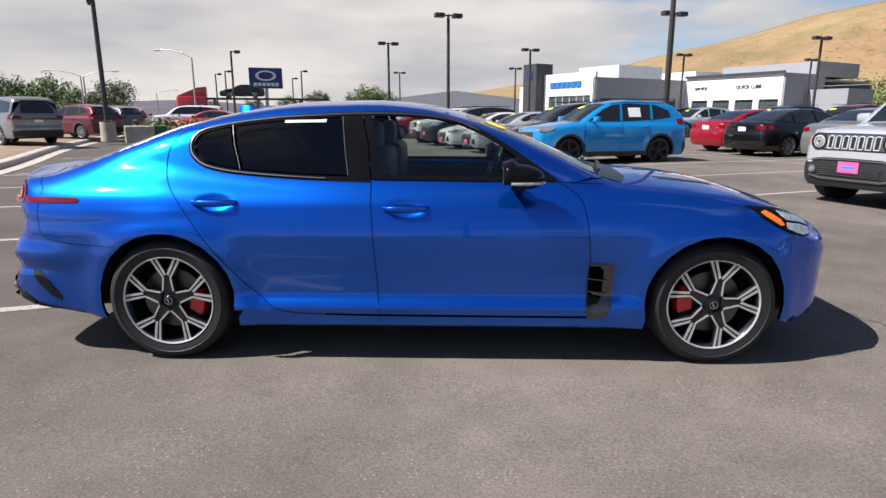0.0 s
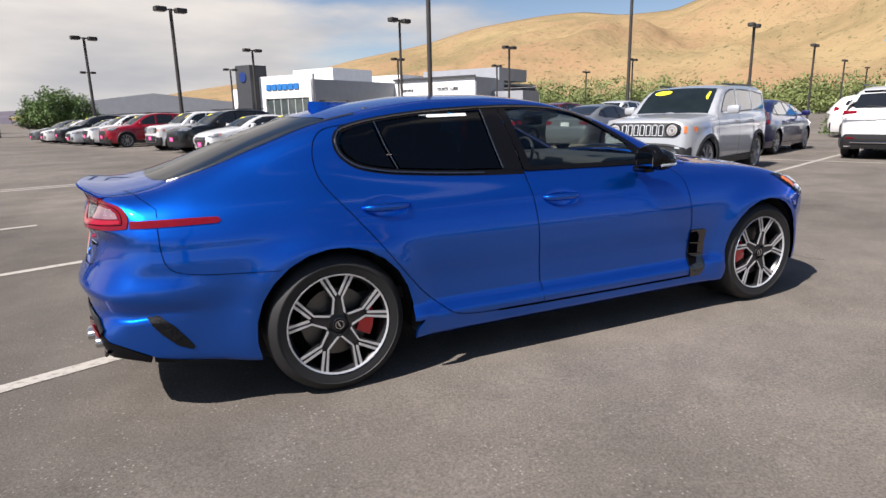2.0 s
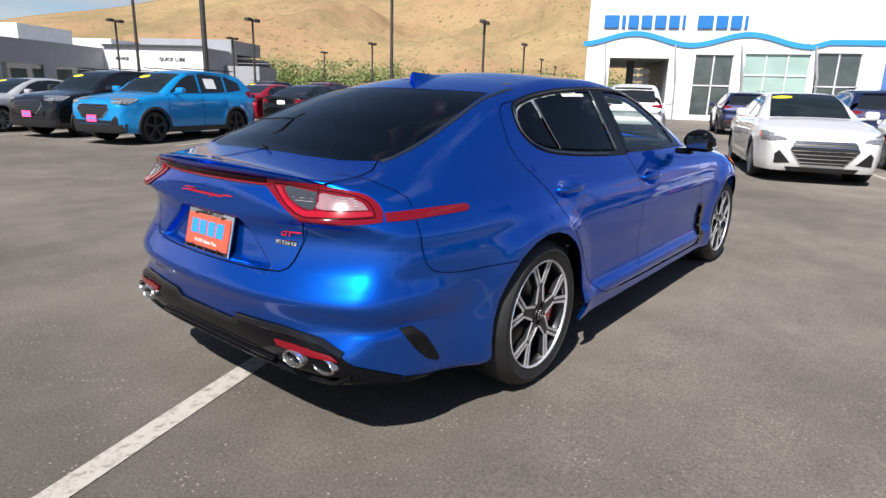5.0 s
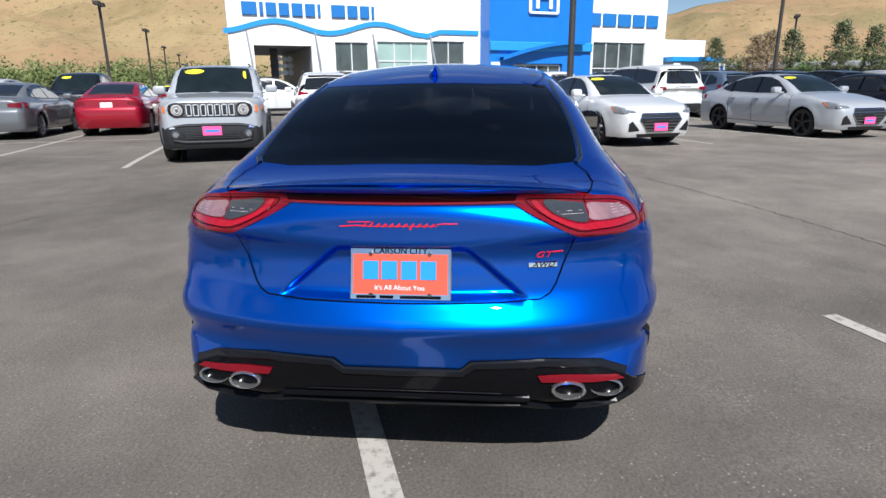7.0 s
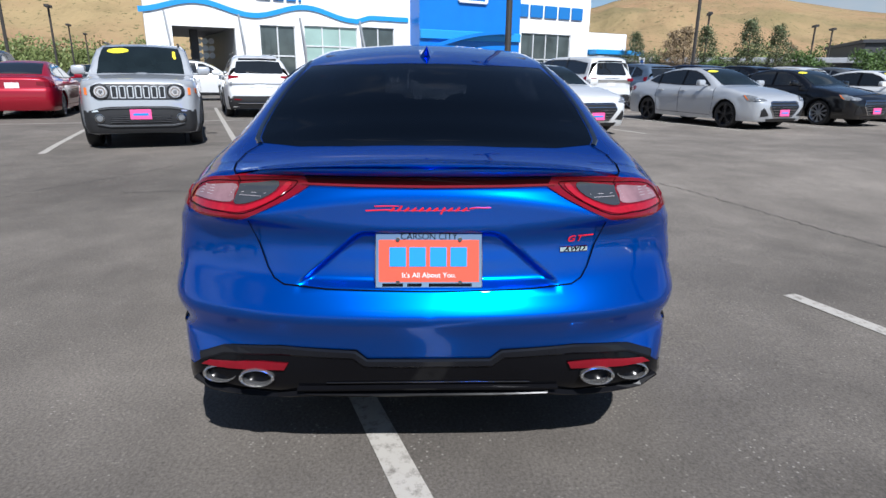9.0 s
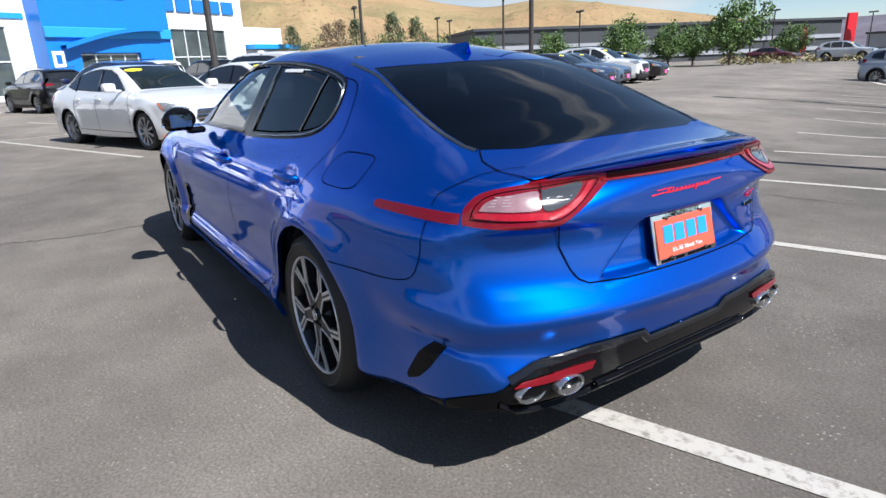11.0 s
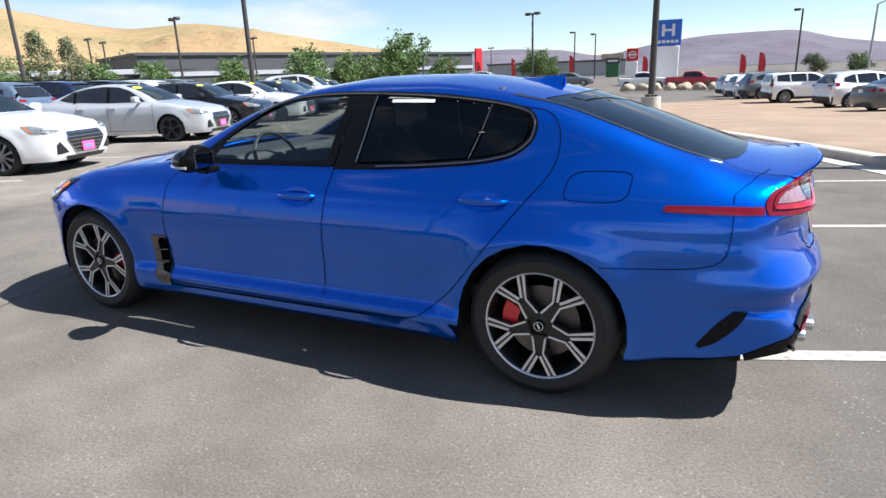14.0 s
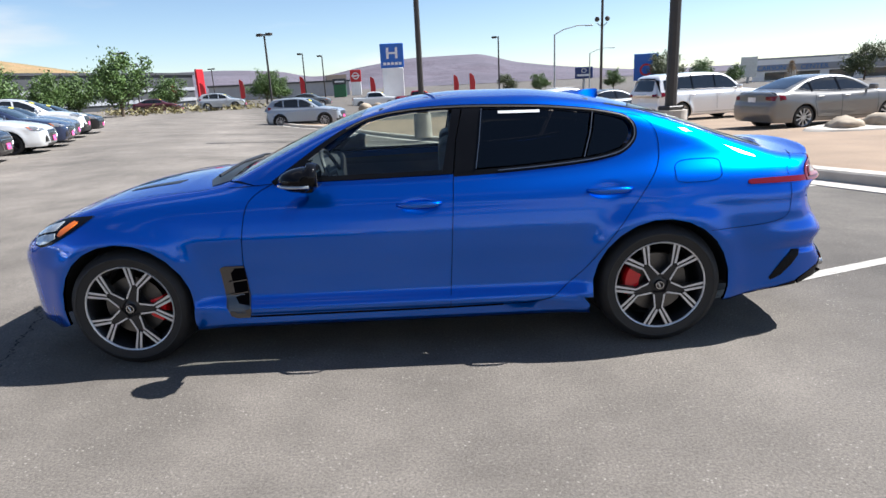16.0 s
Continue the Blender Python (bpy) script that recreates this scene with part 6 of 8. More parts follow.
    for line in ([(xd, belt), (xd + .02, .6), (xd, zb + .12)], [(p["pil"][0], belt), (p["pil"][0] + .03, zb + .12)], [(-cx + .35, belt - .02), (-cx + .30, .75), (-cx + ra + .05, zb + .14)], [(xd, zb + .12), (-cx + ra + .05, zb + .14)]):
        sk.strip("panel_gap", gap_black, root, S(line), .009, off=.002)
    for x in (p["pil"][0] + .15, -cx + .48):
        for s in (1, -1):
            y = float(sk.cast("s", [x], [belt - .12])[0, 1])
            part("door_handle", bm_box((.20, .03, .03), (x, s * (y + .018), belt - .11), .01), car_paint, root)
    for s in (1, -1):
        mx = dl[0][0] - .10
        bm = bm_box((.14, .22, .15), (mx, s * (hw + .09), belt + .09), .045, 2)
        bm_box((.06, .14, .04), (mx, s * (hw - .05), belt + .03), .012, bm=bm)
        part("wing_mirror", bm, car_paint, root, smooth=40)
    # price ellipse on the windscreen
    c = wx1 + (wx0 - wx1) * .26
    sk.panel("windscreen_sticker", sticker_yellow, root, [("t", c + .075 * math.cos(a_), -.36 + .17 * math.sin(a_)) for a_ in np.linspace(0, 2 * math.pi, 15)[:-1]], mode="t", off=.008, step=.08, flange=0, sides=(1,))
    if style == "pickup":
        part("cargo_bed", bm_box((1.55, 1.5, .03), (-2.05, 0, 1.262), .01), grille_black, root)
    for s in (1, -1):
        for c in (-cx, cx):
            lot_wheel(root, c, s * (hw - .03), s, p["r"], dark_wheels)
            bm = bmesh.new()
            rings = [[bm.verts.new((c + (ra + .01) * math.cos(radians(q)), s * yy, p["r"] + (ra + .01) * math.sin(radians(q)))) for yy in (hw - .32, hw - .06)] for q in range(-20, 201, 20)]
            for g_, h_ in zip(rings, rings[1:]):
                bm.faces.new((g_[0], g_[1], h_[1], h_[0]))
            part("wheel_housing", bm, liner, root)
            part("wheel_housing_wall", bm_cyl(ra + .02, ra + .02, .01, (c, s * (hw - .32), p["r"] + .04), 20, "Y"), liner, root)
    part("underbody", bm_box((fx - rx - .5, p["w"] - .72, .2), ((fx + rx) / 2, 0, zb + .14), .02), liner, root)
    part("underbody", bm_box((p["wb"] - 2 * ra - .02, p["w"] - .26, .12), (0, 0, zb + .10), .02), liner, root)
    return root


def lathe_at(profile, x, y, z):
    bm = lathe(profile, 28, "X")
    bmesh.ops.translate(bm, vec=(x, y, z), verts=bm.verts)
    return bm


def _ring(x, y, z):
    bm = lathe([(.10, .0), (.122, .0), (.122, .045), (.104, .05), (.10, .0)], 28, "X")
    bmesh.ops.translate(bm, vec=(x, y, z), verts=bm.verts)
    return bm


FIRST = {}
# too small to be told apart on the far cars
FINE = {"panel_gap", "lamp_guide", "grille_bar", "rear_wiper", "tailgate_crease", "mouth_bar", "lens_ring", "bulb", "fog_recess", "fog_ring", "indicator", "bumper_trim", "tailgate_bar", "plate_text_bar", "wheel_housing_wall", "price_strip"}


def vehicle(style, x, y, heading, color, label, category="car", dark=False, group="cars of the lot", dz=0.0, name=None):
    """Parks a vehicle with its centre at x, y; the first of a style is built, the others copied."""
    m = pose(x, y, ground_z(x, y) + dz, 0, 0, heading) @ Matrix.Scale(.98, 4)
    key = (style, dark)
    if key not in FIRST:
        ob = FIRST[key] = build_vehicle(style, dark)
        ob.matrix_basis = m
    else:
        ob = copy_thing(FIRST[key], m)
    ob.name = name or {"sedan": "sedan", "suv": "suv", "boxy_suv": "boxy_suv", "large_suv": "large_suv", "pickup": "pickup_truck"}[style]
    for o in ob.children_recursive:
        if o.type == "MESH" and o.data.materials and o.data.materials[0] == car_paint:
            o.color = (*color, 1)
    ob.scale = (.98, .98, .98)
    if math.hypot(x, y) > 26:
        for o in ob.children_recursive:
            if o.name.split(".")[0] in FINE:
                bpy.data.objects.remove(o)
    return tagged(ob, label, category, group)


WHITE, SILVER, BLACK, RED, GREY, MAROON = (.74, .74, .73), (.43, .445, .465), (.005, .005, .006), (.30, .004, .018), (.12, .13, .14), (.12, .008, .015)
def row(k, back=0.0):
    return 7.27 + RN[0] * 2.75 * k + RH[0] * back, 5.04 + RN[1] * 2.75 * k + RH[1] * back


# first row, noses to the aisle
R1 = [(0, "boxy_suv", SILVER, "silver boxy suv with round headlights and slotted grille", False), (3.04, "suv", (.002, .25, .60), "bright blue suv with black wheels and grey cladding", True),
      (4.05, "suv", BLACK, "black suv parked nose out in the row", False), (5.1, "sedan", SILVER, "silver sedan parked nose out in the row", False), (6.1, "sedan", WHITE, "white sedan parked nose out in the row", False),
      (7.1, "suv", BLACK, "black suv parked nose out in the row", False), (8.1, "boxy_suv", WHITE, "white boxy suv parked nose out in the row", False),
      (10.2, "suv", RED, "red suv parked nose out in the row", False), (11.2, "suv", WHITE, "white suv parked nose out in the row", False), (12.2, "sedan", SILVER, "silver sedan parked nose out in the row", False),
      (13.2, "suv", BLACK, "black suv parked nose out in the row", False), (14.3, "sedan", WHITE, "white sedan parked nose out in the row", False), (15.3, "sedan", GREY, "grey sedan parked nose out in the row", False),
      (-2.0, "sedan", WHITE, "white sedan with a wide chrome-barred grille", False), (-3.0, "sedan", WHITE, "white sedan with a pink dealer plate", False),
      (-4.88, "sedan", SILVER, "silver sedan with black wheels and a pink plate", True), (-6.05, "sedan", BLACK, "black sedan with a yellow windscreen sticker", False), (-7.15, "sedan", WHITE, "white sedan with dark alloy wheels", True),
      (-8.15, "sedan", (.02, .03, .07), "dark blue sedan parked nose out in the row", False), (-9.1, "sedan", (.10, .14, .20), "blue-grey sedan parked nose out in the row", False),
      (-10.05, "suv", WHITE, "white suv parked nose out in the row", False), (-11.0, "sedan", BLACK, "black sedan at the end of the row", False)]
for k, st_, col, lab, dk in R1:
    x, y = row(k, {3.04: -.55, -7.15: -.35, -8.15: -.3}.get(k, 0))
    v_ = vehicle(st_, x, y, 200 if k != 3.04 else 197, col, lab, "suv" if "suv" in st_ else "car", dk)
    if k == -2.0:
        for o in list(v_.children_recursive):
            if o.name.startswith(("front_plate", "plate_text_bar")):
                bpy.data.objects.remove(o)
    if k == 3.04:
        part("window_sheet", bm_box((.36, .006, .26), (-.62, .735, 1.36), 0, rot=Matrix.Rotation(radians(22), 3, "X")), white_paint, v_, "white price sheet")
# second row, tails to the aisle
R2 = [(-.88, "suv", WHITE, "white suv parked with its tail to the aisle"), (.3, "sedan", (.008, .008, .075), "dark purple-blue sedan parked tail out"), (1.2, "sedan", RED, "red sedan with a white rear plate"),
      (2.13, "sedan", (.16, .17, .18), "silver sedan parked tail out"), (3.15, "sedan", BLACK, "black sedan with a white rear plate"), (3.95, "sedan", RED, "red sedan parked tail out"), (-3.1, "suv", (.01, .015, .06), "dark blue suv parked tail out"),
      (-5.08, "large_suv", WHITE, "tall white minivan parked tail out"), (-6.1, "suv", (.10, .14, .20), "blue-grey suv parked tail out"), (-7.05, "suv", (.01, .015, .04), "dark blue suv parked tail out"), (-8.0, "suv", BLACK, "black suv parked tail out"),
      (-9.0, "suv", WHITE, "white suv parked tail out"), (-9.95, "suv", GREY, "grey suv parked tail out")]
for k, st_, col, lab in R2:
    x, y = row(k, 7.0 if k in (2.13, 3.15) else {-.88: 6.8, .3: 6.9}.get(k, 7.6))
    vehicle(st_, x, y, 20, col, lab, "suv" if "suv" in st_ else "car")
# further rows before the showrooms
R3 = [(-.43, 16.5, "suv", WHITE, 290), (1.0, 14, "sedan", GREY, 200), (2.2, 14, "pickup", BLACK, 200), (3.4, 14, "suv", WHITE, 200), (4.6, 14, "suv", MAROON, 200), (5.8, 14, "suv", BLACK, 200), (7.0, 15, "sedan", WHITE, 200), (8.2, 15, "suv", SILVER, 200),
      (9.4, 16, "suv", BLACK, 200), (10.6, 16, "sedan", GREY, 200), (-2.3, 15, "suv", (.01, .015, .06), 20), (-3.6, 16, "suv", BLACK, 20), (-5, 16, "large_suv", WHITE, 20), (-6.4, 16, "pickup", BLACK, 20), (-7.8, 16, "suv", WHITE, 20), (-9.2, 16, "sedan", SILVER, 20),
      (6.5, 28, "suv", WHITE, 200), (8, 28, "suv", BLACK, 200), (9.6, 29, "sedan", SILVER, 200), (11.2, 30, "suv", BLACK, 200), (12.8, 31, "suv", GREY, 200)]
names = {WHITE: "white", SILVER: "silver", BLACK: "black", GREY: "grey", MAROON: "maroon", (.01, .015, .06): "dark blue"}
for k, b_, st_, col, hd in R3:
    x, y = row(k, b_)
    vehicle(st_, x, y, hd, col, names[col] + " " + st_.replace("_", " ").replace("pickup", "pickup truck") + " parked before the showrooms", "suv" if "suv" in st_ else ("truck" if st_ == "pickup" else "car"), group="cars before the showrooms")
# vehicles on the pale strip beyond the kerb
for st_, x, y, hd, col, lab in (("sedan", -11.2, -13.6, 192, (.17, .165, .158), "grey-beige sedan parked beyond the kerb"), ("large_suv", -10.6, -20.6, 197, WHITE, "long white suv parked beyond the kerb"),
                                ("sedan", -8.6, -26.2, 200, (.09, .10, .11), "dark grey sedan parked beyond the kerb"), ("suv", -7.6, -30.6, 202, WHITE, "white suv parked beyond the kerb"),
                                ("boxy_suv", -5.4, -36.0, 196, WHITE, "white boxy suv parked beyond the kerb"), ("suv", -4.4, -41, 200, GREY, "grey suv parked beyond the kerb"), ("suv", -3.6, -45, 200, WHITE, "white suv parked beyond the kerb"),
                                ("suv", -2.8, -49, 200, WHITE, "white suv parked beyond the kerb"), ("pickup", 2.5, -70, 180, RED, "red pickup truck on a bank of boulders"), ("pickup", 8.0, -72, 180, WHITE, "white pickup truck parked far off"),
                                ("sedan", 28.5, -58.0, 190, (.10, .03, .04), "dark maroon sedan parked across the lot"), ("suv", 21.4, -56.5, 188, SILVER, "silver suv parked across the lot"), ("sedan", 14.0, -62.0, 185, GREY, "grey sedan parked across the lot"),
                                ("suv", 7.6, -31.5, 172, (.30, .33, .37), "silver-blue wagon crossing the lot"),
                                ("large_suv", -18.4, 20.4, 150, (.20, .20, .21), "grey suv parked on the pale strip"), ("suv", -19.3, 26.4, 160, MAROON, "maroon suv parked on the pale strip"), ("suv", -20.5, 31.0, 160, GREY, "grey suv parked on the pale strip"),
                                ("suv", -21.9, 36.5, 110, RED, "red suv parked far off"), ("large_suv", -20.5, 41.6, 195, WHITE, "white suv parked far off"), ("sedan", -14.6, 31.5, 185, RED, "red sedan parked far off")):
    vehicle(st_, x, y, hd, col, lab, "suv" if "suv" in st_ else ("truck" if st_ == "pickup" else "car"), group="cars beyond the kerb", dz=.17 if x < -4 else 0.0)

# ---- showrooms, lamp posts, signs, trees, hills ----
render_white = mat("white_stucco", (.80, .80, .79), rough=.8, var=.05, scale=1.2, bump=.15, bscale=40)
honda_blue = mat("blue_cladding", (.015, .17, .58), rough=.35, var=.06, scale=1.0)
pale_blue = mat("wave_blue", (.03, .27, .62), rough=.4, var=.05)
letter_blue = mat("letter_blue", (.02, .16, .45), rough=.4, var=.04)
frame_alu = mat("aluminium_frame", (.68, .69, .69), rough=.4, metal=.2)
shop_glass = mat("showroom_glass", (.060, .074, .074), rough=.03, var=.35, scale=.8, coat=.6)
shop_green = mat("green_tinted_glass", (.30, .42, .38), rough=.05, var=.15, scale=.6, coat=.6)
panel_grey = mat("grey_metal_panel", (.30, .31, .33), rough=.5, var=.08, scale=.8)
panel_dark = mat("charcoal_panel", (.045, .047, .052), rough=.55, var=.1, scale=.8)
dark_room = mat("dark_interior", (.02, .018, .016), rough=.9, var=.4, scale=2)
pole_bronze = mat("bronze_pole", (.045, .040, .036), rough=.55, metal=.2)
galv = mat("galvanised_pole", (.36, .37, .38), rough=.5, metal=.4)
lens_dull = mat("lamp_glass", (.25, .25, .24), rough=.3)
sign_navy = mat("navy_sign_face", (.012, .035, .16), rough=.35)
sign_blue = mat("blue_sign_face", (.012, .12, .50), rough=.35)
sign_red = mat("red_sign_face", (.50, .012, .02), rough=.35)
sign_green = mat("green_sign_face", (.02, .12, .05), rough=.4)


def walls(name, length, height, thick, holes, material, parent, label=""):
    """An upright wall along x with real openings (x0, x1, z0, z1)."""
    xs = sorted({0, length, *[v for h in holes for v in h[:2]]})
    zs = sorted({0, height, *[v for h in holes for v in h[2:]]})
    nx, nz = len(xs) - 1, len(zs) - 1

    def solid(i, j):
        if not (0 <= i < nx and 0 <= j < nz):
            return False
        u, v = (xs[i] + xs[i + 1]) / 2, (zs[j] + zs[j + 1]) / 2
        return not any(h[0] <= u <= h[1] and h[2] <= v <= h[3] for h in holes)
    bm, grid = bmesh.new(), {}

    def at(i, k, j):
        if (i, k, j) not in grid:
            grid[i, k, j] = bm.verts.new((xs[i], thick * k, zs[j]))
        return grid[i, k, j]
    for i in range(nx):
        for j in range(nz):
            if not solid(i, j):
                continue
            bm.faces.new((at(i, 0, j), at(i + 1, 0, j), at(i + 1, 0, j + 1), at(i, 0, j + 1)))
            bm.faces.new((at(i, 1, j + 1), at(i + 1, 1, j + 1), at(i + 1, 1, j), at(i, 1, j)))
            for di, dj, e in ((-1, 0, ((0, 0), (0, 1))), (1, 0, ((1, 0), (1, 1))), (0, -1, ((0, 0), (1, 0))), (0, 1, ((0, 1), (1, 1)))):
                if not solid(i + di, j + dj):
                    (p, q), (r, t) = e
                    bm.faces.new((at(i + p, 0, j + q), at(i + r, 0, j + t), at(i + r, 1, j + t), at(i + p, 1, j + q)))
    bmesh.ops.recalc_face_normals(bm, faces=bm.faces)
    return part(name, bm, material, parent, label)


def glazing(parent, x0, x1, z0, z1, nx, nz, y, pane, frame=frame_alu):
    win = part("window", bm_box((x1 - x0, .04, z1 - z0), ((x0 + x1) / 2, y + .12, (z0 + z1) / 2)), dark_room, parent)
    bm = bmesh.new()
    for i in range(nx + 1):
        bm_box((.09, .10, z1 - z0), (x0 + (x1 - x0) * i / nx, y, (z0 + z1) / 2), bm=bm)
    for i in range(nz + 1):
        bm_box((x1 - x0, .10, .09), ((x0 + x1) / 2, y, z0 + (z1 - z0) * i / nz), bm=bm)
    part("window_frame", bm, frame, win)
    for i in range(nx):
        for j in range(nz):
            a, b = x0 + (x1 - x0) * i / nx + .05, x0 + (x1 - x0) * (i + 1) / nx - .05
            c, d = z0 + (z1 - z0) * j / nz + .05, z0 + (z1 - z0) * (j + 1) / nz - .05
            part("pane", bm_box((b - a, .02, d - c), ((a + b) / 2, y + .02, (c + d) / 2)), pane, win)


def letter_bars(parent, x, z, widths, h, y, material, depth=.12, gap=.18):
    for w in widths:
        if w > 0:
            part("letter_bar", bm_box((w, depth, h), (x + w / 2, y, z + h / 2), .03), material, parent)
            x += w + gap
        else:
            x -= w
    return x


def words(parent, text, x, y, z, size, material):
    cu = bpy.data.curves.new("lettering", "FONT")
    cu.body, cu.size, cu.extrude = text, size, .04
    cu.align_x = "CENTER"
    cu.materials.append(material)
    ob = new("lettering", cu)
    ob.parent = parent
    ob.matrix_local = pose(x, y, z, 90, 0, 0)
    return ob


def facade_frame(x, y, deg):
    """x runs along the front, to the right when one faces it; y goes into the house."""
    return pose(x, y, ground_z(x, y), 0, 0, deg)


# white and blue car showroom
show = thing("car_showroom", "white and blue car showroom with a wavy blue stripe", "building", m=facade_frame(37.2, 17.9, -62) @ pose(0, 0, -.19))
walls("wall", 19.2, 9.0, .4, [(1.6, 5.6, 0, 4.3), (7.3, 9.8, .5, 4.6), (10.5, 14.6, .5, 4.7), (15.0, 17.7, .5, 4.8)], render_white, show)
part("service_bay_ceiling", bm_box((4.0, 13.2, .1), (3.6, 7.0, 4.36)), panel_grey, show)
part("service_bay_wall", bm_box((.1, 13.2, 4.3), (1.55, 7.0, 2.15)), render_white, show)
part("service_bay_wall", bm_box((.1, 13.2, 4.3), (5.65, 7.0, 2.15)), panel_grey, show)
for i in range(4):
    for j in range(3):
        part("hanging_wheel", bm_cyl(.22, .22, .12, (3.6 + .45 * i, 5.8, 2.6 + .52 * j), 14, "Y"), alloy_far, show)
part("bay_column", bm_box((.5, .5, 4.3), (3.4, 3.5, 2.15)), panel_dark, show)
glazing(show, 7.3, 9.8, .5, 4.6, 2, 2, .15, shop_glass)
glazing(show, 10.5, 14.6, .5, 4.7, 3, 3, .15, shop_green)
glazing(show, 15.0, 17.7, .5, 4.8, 2, 2, .15, shop_glass)
V, F = [], []
for i in range(97):
    s_ = -.3 + 19.2 * i / 96
    z = 5.55 + (.36 * math.cos((s_ - 3.2) * 2 * math.pi / 7.4) if s_ < 14.4 else .36 * math.cos((14.4 - 3.2) * 2 * math.pi / 7.4) * max(0, 1 - (s_ - 14.4) / 1.2))
    if s_ > 14.4:
        z -= .08
    for yy in (-.10, 0):
        for q in (z - .17, z + .17):
            V.append((s_, yy, q))
for i in range(96):
    a = i * 4
    F += [[a, a + 4, a + 5, a + 1], [a + 1, a + 5, a + 7, a + 3], [a + 2, a + 6, a + 4, a]]
put("wave_stripe", mesh_of("wave_stripe", V, F, pale_blue), show, "wavy blue stripe along the white front")
letter_bars(show, 1.0, 6.25, [1.0, .25, .7, .7, .75, .7, .2, -.6, 1.0, .75, .7, .2], .85, -.08, letter_blue)
for x in (1.2, 5.9, 10.2, 14.8):
    part("stay_rod", tube([(x, -.05, 5.2), (x + .15, -.6, 3.2), (x + .2, -.7, .0)], .07, 6), galv, show)
tower = walls("blue_tower", 9.6, 10.5, 2.4, [(2.2, 6.8, 0, 3.1)], honda_blue, show)
tower.location = (19.1, -1.6, 0)
part("tower_band", bm_box((9.6, .2, .7), (23.9, -1.72, 4.4), .05), pale_blue, show)
V, F = [], []
for i in range(33):
    u = i / 32
    for yy in (-1.62, -2.3):
        for q in (3.35 + 1.5 * math.sin(u * math.pi / 2 + .15) - .25, 3.35 + 1.5 * math.sin(u * math.pi / 2 + .15)):
            V.append((20.0 + 7.6 * u, yy, q))
for i in range(32):
    a = i * 4
    F += [[a, a + 4, a + 6, a + 2], [a + 1, a + 3, a + 7, a + 5], [a + 2, a + 6, a + 7, a + 3]]
put("curved_canopy", mesh_of("curved_canopy", V, F, honda_blue), show)
glazing(show, 21.4, 25.8, 0, 3.0, 4, 1, -1.3, shop_glass)
ring = bmesh.new()
for a, b, c, d in ((-1.3, 1.3, 1.1, 1.3), (-1.3, 1.3, -1.3, -1.1), (-1.4, -1.15, -1.2, 1.2), (1.15, 1.4, -1.2, 1.2), (-.75, -.45, -.9, .9), (.45, .75, -.9, .9), (-.5, .5, -.14, .14)):
    bm_box((b - a, .15, d - c), ((a + b) / 2 + 23.9, -1.72, (c + d) / 2 + 8.15), .03, bm=ring)
part("emblem", ring, render_white, show, "white rounded emblem frame")
w2 = walls("wall", 9.4, 9.2, .4, [(1.5, 7.2, .6, 5.0)], render_white, show)
w2.location = (28.6, 0, 0)
glazing(show, 30.1, 35.8, .6, 5.0, 4, 2, .15, shop_glass)
letter_bars(show, 29.4, 6.3, [1.3, 1.4, 1.4, 1.3, 1.3], 1.05, -.08, letter_blue, gap=.22)
w3 = walls("wing_wall", 5.6, 5.4, .4, [(1.0, 5.0, 0, 3.0)], render_white, show)
w3.location = (38.0, .6, 0)
part("wing_awning", bm_box((6.4, 1.8, .45), (41.4, -.1, 3.6), .04), pale_blue, show)
part("wing_door", bm_box((4.0, .1, 3.0), (41.0, .8, 1.5)), shop_glass, show)
walls("wall", 36.6, 8.2, .4, [(.2, 4.2, 0, 4.3)], render_white, show).location = (1.4, 13.6, 0)
part("wall", bm_box((.4, 13.2, 3.7), (1.55, 7.0, 6.3)), render_white, show)
part("wall", bm_box((.4, 13.2, 8.2), (37.8, 7.0, 4.1)), render_white, show)
part("roof", bm_box((36.4, 13.2, .3), (19.6, 7.0, 8.0)), panel_grey, show)
for x in (18.8, 36.6, 41.9):
    sg = thing("parking_sign", "small blue and white parking sign on a post", "sign", m=show.matrix_world @ pose(x, -3.2, .15))
    part("post", bm_cyl(.03, .03, 2.6, (0, 0, 1.3), 8), galv, sg)
    part("sign_face", bm_box((.75, .03, 1.0), (0, -.03, 2.5)), white_paint, sg)
    part("sign_mark", bm_box((.35, .02, .55), (0, -.055, 2.5)), sign_blue, sg)

# grey and white showroom with service bays
sub = thing("grey_showroom", "low grey and white showroom with service bays", "building", m=pose(10.8, 88.5, .3, 0, 0, -58))
walls("wall", 8, 5.4, .4, [(1, 2.6, 0, 3), (4, 6, 0, 3)], render_white, sub).location = (-8, 4, 0)
part("entry_tower", bm_box((3.0, 3, 8.2), (1.4, 0, 4.1)), panel_dark, sub)
part("tower_emblem", bm_cyl(.7, .7, .1, (1.4, -1.56, 6.6), 20, "Y"), sign_navy, sub)
walls("front_wall", 10.4, 6.6, .4, [(1.2, 9.6, 0, 3.6)], render_white, sub).location = (2.8, 0, 0)
glazing(sub, 4.0, 12.4, 0, 3.6, 6, 1, .2, shop_glass)
letter_bars(sub, 4.4, 4.7, [.9, .9, .9, .9, .95, .9], .8, -.1, letter_blue, gap=.16)
sw = walls("side_wall", 18, 5.9, .4, [(1, 7, .2, 3.2), (9, 16, .2, 3.2)], panel_grey, sub)
sw.matrix_local = pose(13.2, 0, 0, 0, 0, 90)
for y0, y1 in ((1, 7), (9, 16)):
    part("shop_window", bm_box((.06, y1 - y0, 3.0), (12.98, (y0 + y1) / 2, 1.7)), shop_glass, sub)
